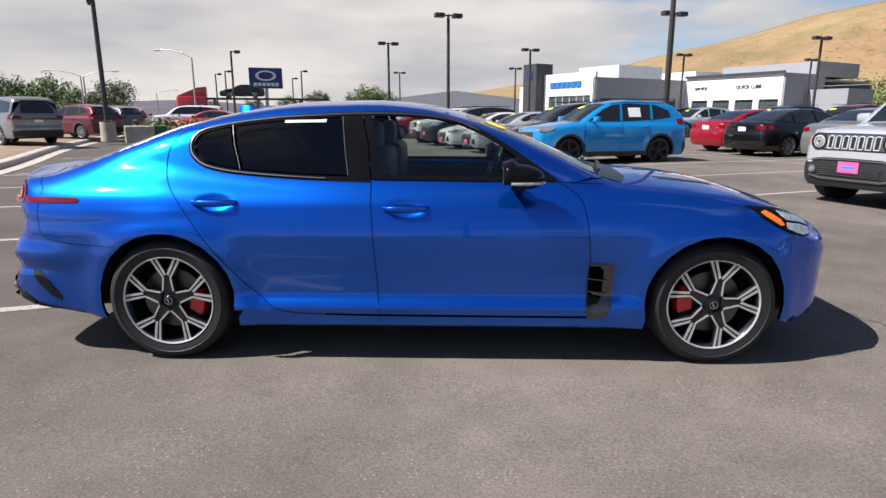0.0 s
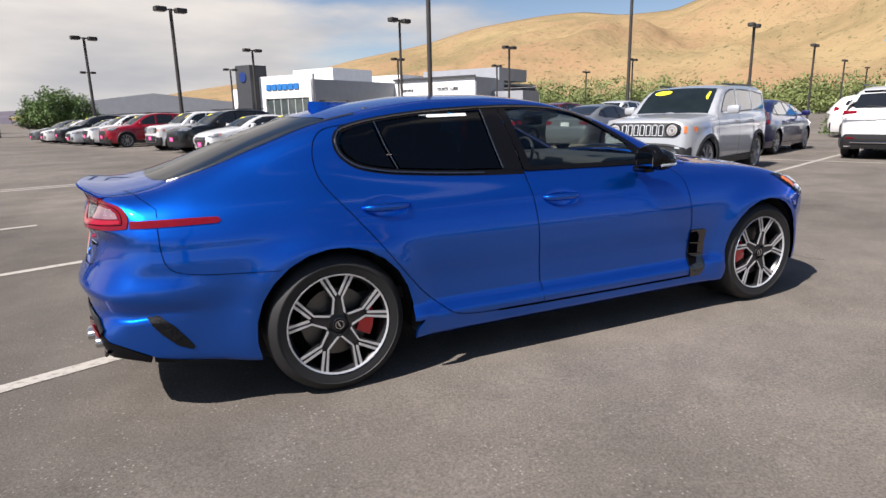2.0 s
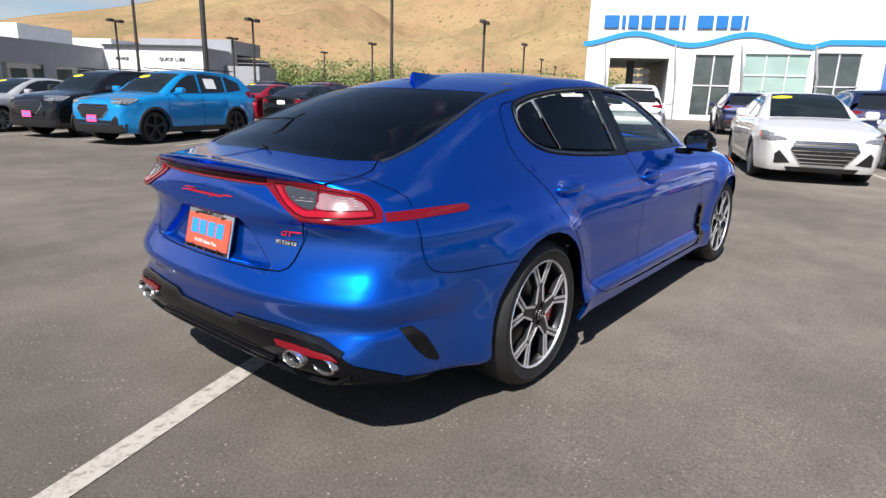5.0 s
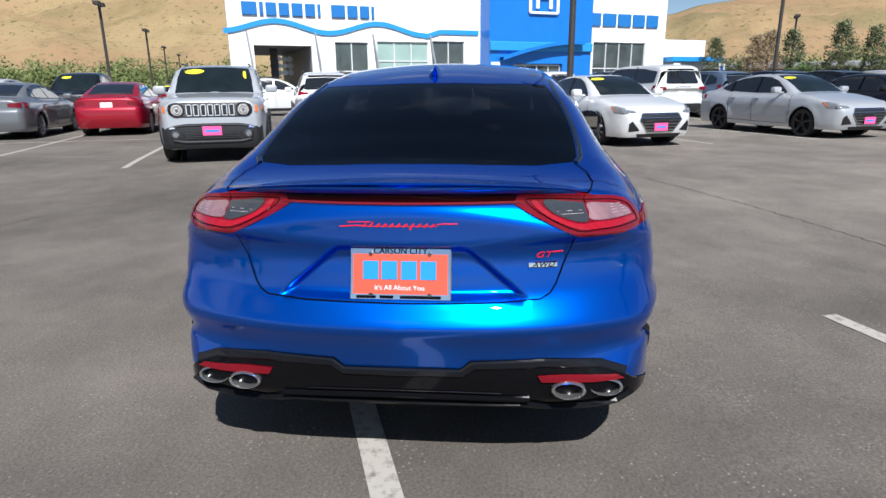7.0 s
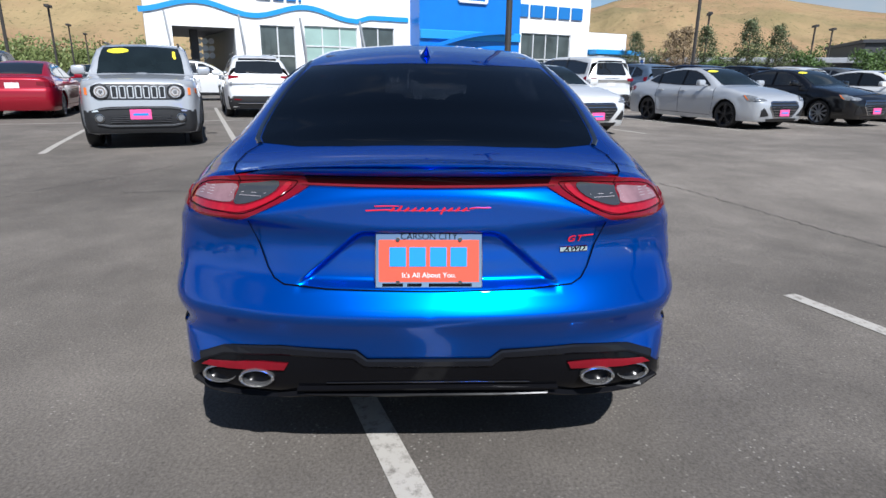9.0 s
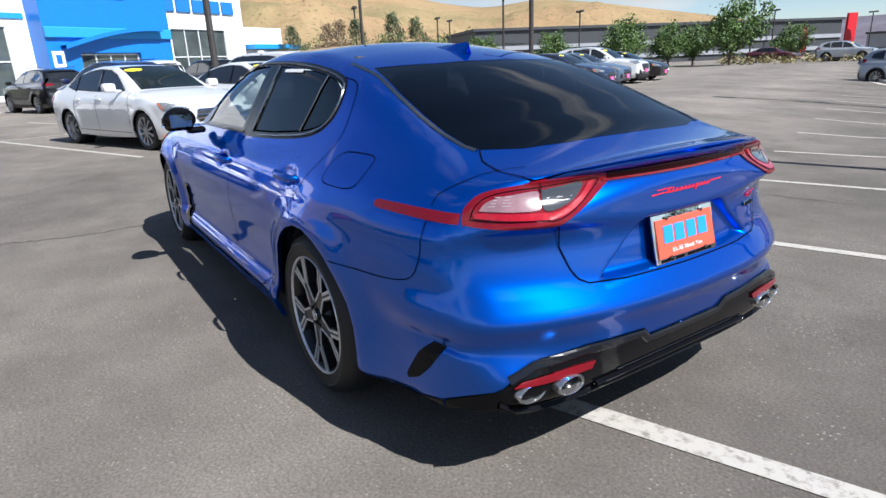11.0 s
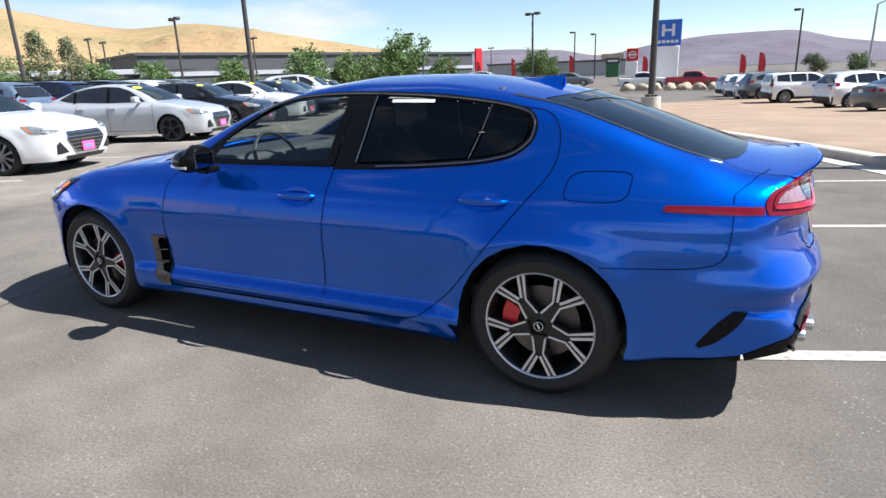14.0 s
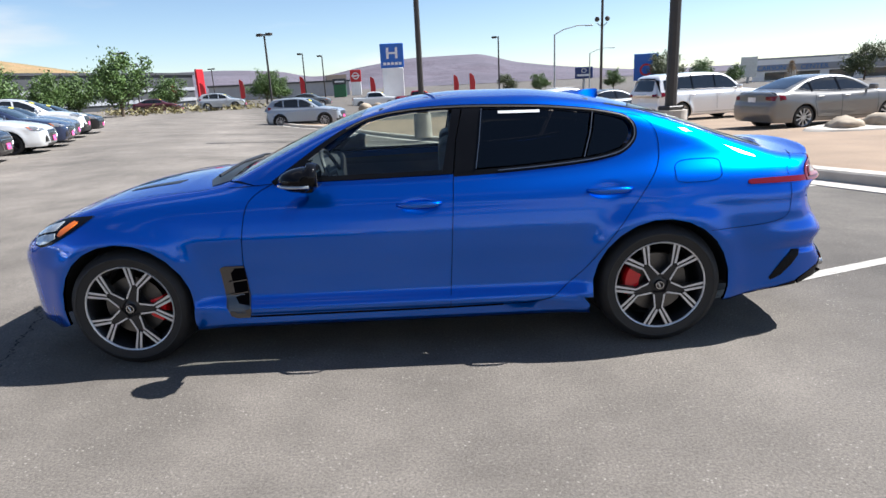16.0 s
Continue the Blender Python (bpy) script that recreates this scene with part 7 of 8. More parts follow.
part("roof_block", bm_box((8, 9, 2.2), (6, 12, 6.8)), render_white, sub)
part("roof_block", bm_box((8, 9, 1.6), (8, 26, 6.6)), render_white, sub)
part("roof_block", bm_box((14, 10, 1.9), (21, 30, 6.9)), panel_grey, sub)
holes = [(1.2 + 3.4 * i, 3.8 + 3.4 * i, 0, 3.0) for i in range(4)]
walls("service_wall", 14.4, 6.2, .4, holes, render_white, sub).location = (13.2, 18, 0)
for h_ in holes:
    d_ = part("bay_door", bm_box((h_[1] - h_[0], .08, 3.0), (13.2 + (h_[0] + h_[1]) / 2, 18.3, 1.5)), shop_glass, sub)
    part("door_rail", bm_box((h_[1] - h_[0], .1, .12), (13.2 + (h_[0] + h_[1]) / 2, 18.25, 1.6)), frame_alu, d_)
part("fascia", bm_box((14.6, .3, .3), (20.5, 17.8, 6.3)), panel_dark, sub)
words(sub, "SERVICE", 15.8, 17.94, 4.45, .55, panel_dark)
words(sub, "QUICK LUBE", 23, 17.94, 4.45, .64, panel_dark)
part("end_wall", bm_box((.4, 9, 6.2), (27.6, 22.6, 3.1)), panel_grey, sub)
part("back_wall", bm_box((35, .4, 5.4), (10, 40, 2.7)), panel_grey, sub)
part("roof", bm_box((12.8, 39, .3), (6.6, 20, 5.5)), panel_grey, sub)
part("roof", bm_box((14.4, 21, .3), (20.4, 29, 5.5)), panel_grey, sub)
part("end_block", bm_box((5, 6, 4.2), (30.4, 26, 2.1)), panel_grey, sub)

# long charcoal hall with pale bands, low hall far off, shop row by the street
hall = thing("charcoal_hall", "long charcoal hall with pale horizontal bands", "building", m=pose(62, -56, -.4, 0, 0, -112))
part("wall", bm_box((58, 18, 5.6), (22, 9, 2.8)), panel_dark, hall)
for z in (1.6, 3.3):
    part("pale_band", bm_box((58, .2, .55), (22, -.1, z)), panel_grey, hall)
part("roof_edge", bm_box((58.6, 18.6, .35), (22, 9, 5.75)), panel_dark, hall)
part("red_panel", bm_box((1.6, .4, 5.8), (52.5, -.2, 3.6)), sign_red, hall)
part("low_roof", bm_box((60, 20, .6), (-30, 10, 3.7), .05), panel_grey, hall)
part("low_wall", bm_box((58, 18, 3.4), (-30, 10, 1.7)), panel_dark, hall)
far_hall = thing("far_hall", "low pale commercial hall in the distance", "building", m=pose(40, -150, -1, 0, 0, -165))
part("wall", bm_box((34, 12, 4.6), (0, 6, 2.3)), panel_grey, far_hall)
part("roof_edge", bm_box((34.6, 12.6, .4), (0, 6, 4.7)), panel_dark, far_hall)
part("tower_block", bm_box((5, 5, 6.2), (14, 3, 3.1)), mat("tan_stucco", (.42, .33, .25), rough=.8), far_hall)
shops = thing("shop_row", "white shop row with blue lettering by the street", "building", m=pose(-62, -108, -1, 0, 0, -212))
walls("wall", 42, 4.0, .4, [(2 + 5 * i, 5.6 + 5 * i, .3, 1.7) for i in range(8)], render_white, shops).location = (-5, 0, 0)
part("fascia_band", bm_box((42, .2, 1.1), (16, -.06, 2.45)), panel_grey, shops)
for i in range(8):
    part("shop_window", bm_box((3.6, .06, 1.4), (-5 + 3.8 + 5 * i, .2, 1.0)), shop_glass, shops)
part("roof", bm_box((42, 14, .3), (16, 7, 4.05)), panel_grey, shops)
part("back_wall", bm_box((42, .4, 4.0), (16, 14, 2.0)), render_white, shops)
words(shops, "CARSON", -2.0, -.20, 2.05, 1.15, letter_blue)
words(shops, "CENTER", 4.7, -.20, 2.05, 1.15, letter_blue)
gable = thing("grey_warehouse", "grey gabled warehouse beyond the lot", "building", m=pose(-1, 128, 0, 0, 0, 0))
part("gabled_hall", prism([(-15, 0), (15, 0), (15, 4.6), (0, 6.4), (-15, 4.6)], 18, pose(0, 0, 0, 90, 0, 0) @ Matrix.Scale(-1, 4, (0, 0, 1))), panel_grey, gable)


# lamp posts
def lamp_post(x, y, h=6.8, heads=2, turn=20, plinth=0.0, r=.075, dz=0.0, spot=False):
    ob = thing("lamp_post", "bronze lot lamp post with " + ("two box heads" if heads == 2 else "one box head") + (" on a concrete base" if plinth else ""), "lamp post", "lamp posts", m=pose(x, y, ground_z(x, y) + dz, 0, 0, turn))
    z0 = 0.0
    h += far_rise(x)
    if plinth:
        part("concrete_base", bm_cyl(.33, .31, plinth, (0, 0, plinth / 2), 28), concrete, ob, "round concrete base")
        part("foot_plate", bm_box((.34, .34, .08), (0, 0, plinth + .04), .015), pole_bronze, ob)
        z0 = plinth
    part("pole", tube([(0, 0, z0), (0, 0, (z0 + h) / 2), (0, 0, h)], r * 1.25 if not plinth else .11, 10, taper=r if not plinth else .085), pole_bronze, ob)
    for i in range(heads):
        s_ = 1 if i == 0 else -1
        bm = bm_box((.56, .40, .23), (s_ * .52, 0, h - .05), .03)
        hd = part("lamp_head", bm, pole_bronze, ob)
        part("lamp_lens", bm_box((.42, .28, .02), (s_ * .52, 0, h - .172)), lens_dull, hd)
        part("arm", bm_box((.3, .07, .07), (s_ * .15, 0, h - .05), .01), pole_bronze, ob)
    if spot:
        for s_ in (1, -1):
            part("floodlight", bm_cyl(.16, .10, .26, (s_ * .32, -.1, h * .72), 14, "Y"), pole_bronze, ob)
        part("floodlight_arm", tube([(-.32, 0, h * .69), (0, 0, h * .66), (.32, 0, h * .69)], .03, 6), pole_bronze, ob)
    return ob


def off(ex, ey, az_, d):
    return ex + d * math.cos(radians(az_)), ey + d * math.sin(radians(az_))


for x, y, tn in ((6.6, 15.6, 20), (19.3, 19.9, 20), (12.2, -2.2, 20), (12.2, 32.1, 20), (13.3, -13.5, 20), (26.0, -13.2, 20)):
    lamp_post(x, y, 7.6 if (x, y) != (12.2, 32.1) else 6.7, 2, tn, r=.07)
lamp_post(-4.75, -7.95, 8.2, 1, 20, plinth=.80, dz=.15)
lamp_post(.45, -18.0, 8.2, 1, 20, plinth=.85, dz=.14, spot=True)
lamp_post(*off(.11, -3.93, 120.5, 31), 8.2, 1, -60, plinth=.85, dz=.15, spot=True)
for ex, ey, az_, d, hd in ((.11, -3.93, 91.1, 35.4, 2), (.11, -3.93, 96.6, 49, 2), (.11, -3.93, 95.6, 82, 2), (.11, -3.93, 84.9, 75, 2), (.11, -3.93, 83.6, 54, 2), (.11, -3.93, 70.4, 62, 2), (.11, -3.93, 60.9, 73, 2), (.11, -3.93, 60.4, 53, 2),
                           (.11, -3.93, 110.4, 58, 1), (.11, -3.93, 111.8, 90, 1), (.11, -3.93, 111, 84, 1), (.11, -3.93, 104.5, 81, 1), (.11, -3.93, 105.3, 97, 1),
                           (-2.85, -2.99, 50.6, 91, 2), (-2.85, -2.99, 46.5, 72, 2), (-2.85, -2.99, 36.8, 48, 2), (-2.85, -2.99, 32.7, 67, 2), (-2.85, -2.99, 30.8, 92, 2), (-2.85, -2.99, 29.4, 112, 2),
                           (-4.12, 0, -32.3, 80, 2), (-3.05, 2.2, -26.8, 62, 2), (-3.05, 2.2, -35.1, 86, 2), (-3.05, 2.2, -40.2, 57, 2), (-3.05, 2.2, -46.7, 81, 2), (-3.05, 2.2, -50.5, 107, 2), (-3.05, 2.2, -60.5, 81, 2), (-3.05, 2.2, -61.9, 106, 2),
                           (-3.05, 2.2, -68.3, 133, 2), (-3.05, 2.2, -75.6, 92, 1), (-1.66, 3.56, -73.1, 61, 2), (-1.66, 3.56, -78.4, 100, 1), (-1.66, 3.56, -94.3, 77, 1)):
    x, y = off(ex, ey, az_, d)
    lamp_post(x, y, 6.8 - ground_z(x, y) - far_rise(x), hd, 20 if az_ > 0 else -20, r=.085)


def street_lamp(x, y, h, turn):
    h += far_rise(x)
    ob = thing("street_lamp", "tall galvanised street lamp with a curved arm", "street lamp", "street lamps", m=pose(x, y, ground_z(x, y), 0, 0, turn))
    part("pole", tube([(0, 0, 0), (0, 0, h * .5), (0, 0, h * .9)], .11, 8, taper=.07), galv, ob)
    part("arm", tube([(0, 0, h * .9), (.9, 0, h * .96), (2.2, 0, h), (3.0, 0, h)], .05, 6), galv, ob)
    part("lamp_head", bm_box((.7, .28, .12), (3.3, 0, h - .03), .03), galv, ob)


street_lamp(*off(.11, -3.93, 113.6, 62), 7.2, 175)
street_lamp(*off(.11, -3.93, 121.8, 78), 6.0, 10)
street_lamp(*off(.11, -3.93, 122, 78), 6.0, 190)
street_lamp(*off(.11, -3.93, 116.6, 120), 5.6, 10)
street_lamp(*off(-.32, 3.97, -100.3, 62), 7.2, 180)
street_lamp(*off(-.32, 3.97, -103.4, 95), 6.4, 180)
lamp_post(*off(-.32, 3.97, -104.4, 42), 8.0, 1, 160, spot=True, dz=.15)


# pylon signs
def pylon(x, y, turn, w, h, z, face, mark, label, tower=None, post=.22):
    z += far_rise(x)
    ob = thing("pylon_sign", label, "sign", "pylon signs", m=pose(x, y, ground_z(x, y), 0, 0, turn))
    if tower:
        part("pylon_tower", bm_box((w * .9, .8, z), (0, 0, z / 2), .05), tower, ob)
    else:
        part("post", bm_cyl(post, post, z, (0, 0, z / 2), 12), galv, ob)
    fc = part("sign_face", bm_box((w, .5, h), (0, 0, z + h / 2), .05), face, ob)
    for nm, bx, bz, bw, bh in mark:
        if nm == "ring":
            bm = lathe([(bw * .36, -.3), (bw * .5, -.3), (bw * .5, -.22), (bw * .36, -.22)], 30)
            bmesh.ops.scale(bm, vec=(1, 1, bh / bw), verts=bm.verts)
            bmesh.ops.translate(bm, vec=(bx, 0, z + bz), verts=bm.verts)
            part("sign_ring", bm, white_paint if face != sign_blue or w < 3.5 else sign_red, fc)
        else:
            part("sign_bar", bm_box((bw, .06, bh), (bx, -.27, z + bz)), white_paint, fc)
    return ob


x, y = off(.11, -3.93, 107.6, 84)
pylon(x, y, 18, 4.2, 2.6, 4.7, sign_navy, [("ring", 0, 1.6, 2.6, 1.3)] + [("bar", -1.35 + .54 * i, .5, .42, .42) for i in range(6)], "navy blue dealer sign on a pale post")
x, y = off(-1.66, 3.56, -84.5, 78)
pylon(x, y, 185, 2.9, 2.9, 4.6, sign_blue, [("bar", -.55, 1.75, .3, 1.3), ("bar", .55, 1.75, .3, 1.3), ("bar", 0, 1.75, 1.0, .25)] + [("bar", -.95 + .48 * i, .5, .36, .32) for i in range(5)], "blue dealer sign on a white tower", tower=render_white)
x, y = off(-1.66, 3.56, -81.5, 140)
pylon(x, y, 185, 2.4, 2.6, 2.6, sign_red, [("ring", 0, 1.3, 1.5, 1.5), ("bar", 0, 1.3, 1.8, .3)], "red dealer sign on a white tower", tower=render_white)
x, y = off(-1.66, 3.56, -79.9, 120)
pylon(x, y, 185, 2.6, 1.1, 2.0, panel_dark, [("bar", 0, .55, 1.8, .3)], "small grey dealer sign", tower=sign_green)
x, y = off(-.32, 3.97, -108.2, 110)
pylon(x, y, 165, 3.9, 4.3, 1.4, sign_blue, [("ring", 0, 1.7, 2.0, 2.0)], "blue motel sign with a red ring")
x, y = off(-.32, 3.97, -102.9, 110)
pylon(x, y, 165, 3.0, 1.9, 2.2, sign_navy, [("ring", 0, 1.3, .9, .7), ("bar", 0, .55, 2.2, .35)], "small navy blue sign on a post")
x, y = off(-.32, 3.97, -116.3, 120)
pylon(x, y, 155, 2.6, 3.4, 1.0, mat("pale_sign_face", (.6, .62, .6), rough=.5), [], "pale blank sign with a dark edge")
# red feather flags
fl = None
for az_, d in ((-65.2, 88), (-67.8, 110), (-76.2, 96), (-82.5, 92), (-90.2, 88), (-91.6, 80), (-71, 100)):
    x, y = off(-1.66, 3.56, az_, d)
    m = pose(x, y, ground_z(x, y), 0, 0, 190)
    if fl is None:
        fl = thing("feather_flag", "red feather flag on a thin pole", "flag", "feather flags", m=m)
        part("flag_pole", bm_cyl(.03, .02, 3.6, (0, 0, 1.8), 8), galv, fl)
        part("flag_cloth", prism([(0, .6), (.65, .9), (.75, 2.4), (.55, 3.3), (.2, 3.6), (0, 3.6)], .03, pose(0, 0, 0, 90)), sign_red, fl)
    else:
        copy_thing(fl, m)

# boulders and a low kerbed island
rock = mat("tan_boulder", (.33, .27, .20), rough=.9, var=.3, scale=4, bump=.6, bscale=12)


def boulder(x, y, sx, sy, sz, seed, dz=0.0):
    bm = bmesh.new()
    bmesh.ops.create_icosphere(bm, subdivisions=3, radius=1)
    for v in bm.verts:
        n = noise.noise(v.co * 1.3 + Vector((seed, 0, 0))) * .28 + noise.noise(v.co * 4 + Vector((0, seed, 0))) * .08
        v.co *= 1 + n
        v.co.z = max(v.co.z, -.4)
        v.co = Vector((v.co.x * sx, v.co.y * sy, (v.co.z + .4) * sz))
    ob = part("boulder", bm, rock, smooth=60)
    ob.matrix_world = pose(x, y, ground_z(x, y) + dz, 0, 0, seed * 50)
    tagged(ob, "rounded tan boulder lying on the pale strip", "rock", "boulders")


for i, (x, y, a, b, c) in enumerate(((-10.2, -11.0, .55, .38, .22), (-11.3, -11.2, .6, .4, .26), (-12.4, -11.8, .6, .45, .25))):
    boulder(x, y, a, b, c, i + 1, .20)
for i in range(9):
    boulder(-2.5 + i * 1.3, -63 + .3 * i, .7, .5, .5, i + 7, .1)
bm = lathe([(0, .10), (.9, .11), (1.0, .09), (1.05, 0)], 28, "Z")
bmesh.ops.scale(bm, vec=(2.0, .9, 1), verts=bm.verts)
isl = part("kerbed_island", bm, concrete, smooth=40)
isl.matrix_world = pose(-11.2, -11.3, ground_z(-11.2, -11.3) + .16, 0, 0, 15)
tagged(isl, "low oval concrete island under the boulders", "island", kind="structure")

# ---- trees ----
bark = mat("bark", (.10, .075, .055), rough=.95, bump=.5, bscale=30)


def leaf_mat(name, col):
    m = mat(name, col, rough=.6, var=.45, scale=1.3)
    return m


leaf_green, leaf_dark, leaf_dry, leaf_shrub = leaf_mat("leaf_green", (.075, .13, .028)), leaf_mat("leaf_dark", (.095, .115, .050)), leaf_mat("leaf_dry", (.24, .175, .10)), leaf_mat("leaf_shrub", (.155, .19, .058))


def leaves(rng, centres, per, spread, size):
    """Many small leaf blades in clumps."""
    n = len(centres) * per
    C = np.repeat(np.array(centres, float), per, 0)
    g = np.random.default_rng(rng)
    P = C + g.normal(0, 1, (n, 3)) * np.array(spread)
    A = g.normal(0, 1, (n, 3))
    A /= np.linalg.norm(A, axis=1)[:, None]
    B = np.cross(A, g.normal(0, 1, (n, 3)))
    B /= np.linalg.norm(B, axis=1)[:, None]
    s_ = (size * g.uniform(.5, 1.3, n))[:, None]
    V = np.stack([P - A * s_, P + B * s_ * .45, P + A * s_, P - B * s_ * .45], 1).reshape(-1, 3)
    return V, np.arange(n * 4).reshape(-1, 4).tolist()


def tree(kind, seed, h, material, label):
    rn = random.Random(seed)
    ob = thing("tree", label, "tree", "trees")
    part("trunk", tube([(0, 0, -.2), (rn.uniform(-.1, .1), rn.uniform(-.1, .1), h * .4), (0, 0, h * .9)], h * .028, 8, taper=h * .006), bark, ob)
    cs = []
    if kind == "broad":
        for i in range(9):
            a = i * 2.4 + rn.random()
            z0, l = h * rn.uniform(.12, .42), h * rn.uniform(.22, .36)
            e = Vector((math.cos(a) * l, math.sin(a) * l, z0 + h * rn.uniform(.08, .42)))
            part("limb", tube([(0, 0, z0), e * .5 + Vector((0, 0, z0 * .5)), e], h * .011, 5, taper=h * .003), bark, ob)
            for _ in range(6):
                cs.append(e + Vector((rn.gauss(0, 1), rn.gauss(0, 1), rn.gauss(0, .9))) * h * .085)
        for _ in range(26):
            cs.append(Vector((rn.gauss(0, .15) * h, rn.gauss(0, .15) * h, h * rn.uniform(.22, .95))))
        V, F = leaves(seed, cs, 85, (h * .06,) * 3, h * .028)
    else:
        for i in range(46):
            z = h * (.14 + .84 * (i / 46))
            rad = h * .34 * (1 - z / h) ** .7 + .12
            for q in range(4):
                a = rn.uniform(0, 6.28)
                rr = rad * rn.uniform(.35, 1.05)
                cs.append(Vector((math.cos(a) * rr, math.sin(a) * rr, z + rn.uniform(-.2, .2) - rr * .2)))
        V, F = leaves(seed, cs, 26, (h * .030, h * .030, h * .016), h * .016)
    me = bpy.data.meshes.new("crown")
    me.from_pydata(V.tolist(), [], F)
    me.materials.append(material)
    put("crown", me, ob)
    return ob


T1 = tree("broad", 3, 4.6, leaf_green, "leafy green broadleaf tree by the lot")
T2 = tree("pine", 5, 7.0, leaf_dark, "dark green conifer behind the lot")
T3 = tree("pine", 9, 6.6, leaf_dry, "half-dry brown conifer behind the lot")
T4 = tree("broad", 11, 5.0, leaf_dark, "dark leafy tree in the distance")
placed = set()


def plant(t, ex, ey, az_, d, s_=1.0):
    x, y = off(ex, ey, az_, d)
    s_ += far_rise(x) / 5
    m = pose(x, y, ground_z(x, y), 0, 0, az_ * 7) @ Matrix.Scale(s_, 4)
    if t.name not in placed:
        placed.add(t.name)
        t.matrix_basis = m
        return
    o = copy_thing(t, m)
    o.scale = (s_, s_, s_)


for az_, d, s_ in ((-61, 62, 1.12), (-52.6, 60, .85), (-56.1, 64, .75), (-58, 66, .7), (-46.3, 66, .7), (-73.1, 88, .9), (-64.8, 75, .7), (-40, 70, .7), (-36, 66, .65)):
    plant(T1, -1.66, 3.56, az_, d, s_)
for az_, d, s_, t in ((-18.9, 62, .85, T2), (-20.2, 70, .85, T4), (-21.9, 60, .9, T3), (-22.9, 57, .92, T3), (-24.5, 60, .92, T2), (-26.2, 66, .7, T4), (-27.8, 60, 1.0, T2), (-29.9, 61, .92, T2), (-31, 68, .7, T3), (-33.5, 66, .5, T4), (-25.5, 55, .6, T1)):
    plant(t, -4.12, .02, az_, d, s_ * .76 - .06)
for az_, d, s_, t in ((124.4, 84, 1.25, T1), (126.6, 86, 1.2, T1), (122.6, 80, .95, T1), (119.9, 90, 1.15, T4), (128, 88, 1.2, T2), (98.5, 66, .95, T1), (97, 68, .85, T1), (99.8, 70, .8, T1), (103.4, 100, 1.0, T4), (106, 110, .9, T4), (109, 96, .8, T1), (112.5, 100, .7, T4)):
    plant(t, .11, -3.93, az_, d, s_)
for az_, d, s_, t in ((-110, 105, 1.15, T4), (-112.7, 108, .95, T1), (-115.3, 108, .72, T1), (-119.4, 100, .5, T3), (-124.3, 112, 1.1, T4), (-75.1, 100, .75, T1), (-96, 130, .8, T4), (-99, 120, .8, T1), (-105.5, 118, .8, T1)):
    plant(t, -.32, 3.97, az_, d, s_)
# shrub belt at the foot of the hill, grass tufts by the kerb
rs = random.Random(21)
cs = []
for i in range(520):
    a = rs.uniform(22, 66) if i % 4 else rs.uniform(-60, -14)
    d, hh = rs.uniform(118, 150), rs.uniform(2.6, 5.6) if rs.random() < .82 else rs.uniform(5.5, 7.4)
    for _ in range(5):
        cs.append((d * math.cos(radians(a)) + rs.gauss(0, 1.1), d * math.sin(radians(a)) + rs.gauss(0, 1.1), .8 + hh * rs.uniform(.1, .92)))
V, F = leaves(31, cs, 40, (.9, .9, .55), .30)
me = bpy.data.meshes.new("shrub_belt")
me.from_pydata(V.tolist(), [], F)
me.materials.append(leaf_shrub)
tagged(new("shrub_belt", me), "green belt of shrubs at the foot of the hill", "shrubs", kind="stuff")
cs = []
for i in range(45):
    x, y = off(-1.66, 3.56, rs.uniform(-72, -60), rs.uniform(60, 72))
    cs.append((x, y, ground_z(x, y) + .25))
for i in range(60):
    x, y = off(.11, -3.93, rs.uniform(111, 118), rs.uniform(34, 40))
    cs.append((x, y, ground_z(x, y) + .5))
V, F = leaves(33, cs, 40, (.35, .35, .25), .16)
me = bpy.data.meshes.new("dry_grass")
me.from_pydata(V.tolist(), [], F)
me.materials.append(leaf_mat("dry_grass_blade", (.20, .17, .07)))
tagged(new("dry_grass", me), "dry yellow grass tufts by the kerb", "grass", kind="stuff")

# clipped bush on the island before the showroom
bush = thing("bush", "round clipped green bush by the showroom drive", "bush", m=pose(24.0, 12.0, ground_z(24, 12)))
rb = random.Random(8)
V, F = leaves(41, [(rb.gauss(0, .28), rb.gauss(0, .28), rb.uniform(.15, .65)) for _ in range(60)], 40, (.12, .12, .08), .07)
me = bpy.data.meshes.new("foliage")
me.from_pydata(V.tolist(), [], F)
me.materials.append(leaf_green)
put("foliage", me, bush)
part("stem", tube([(0, 0, -.02), (0, 0, .2), (.03, 0, .5)], .03, 6, taper=.012), bark, bush)

# ---- truck with a car on its carrier, far off by the street ----
trk = thing("car_carrier", "red truck cab with a dark car on its carrier", "truck", m=pose(*off(.11, -3.93, 111.2, 70), 0, 0, 0, 20))
part("cab", bm_box((3.0, 2.4, 2.6), (-3.2, 0, 2.0), .25, 3), mat("truck_red", (.45, .012, .015), rough=.3, coat=.8), trk, smooth=40)
part("cab_roof", prism([(-1.5, 0), (1.5, 0), (1.5, 1.0), (.6, .9)], 2.2, pose(-3.2, 1.1, 3.2, 90)), MATS["truck_red"], trk)
part("carrier_deck", bm_box((13, 2.3, .18), (4.5, 0, 3.0)), panel_dark, trk)
for x in (-1.0, 3.5, 8, 10.8):
    part("carrier_post", bm_box((.18, 2.2, 3.0), (x, 0, 1.5)), panel_dark, trk)
for x in (-3.8, 1.5, 7.0, 8.2):
    part("truck_wheel", bm_cyl(.5, .5, 2.3, (x, 0, .5), 20, "Y"), rubber, trk)
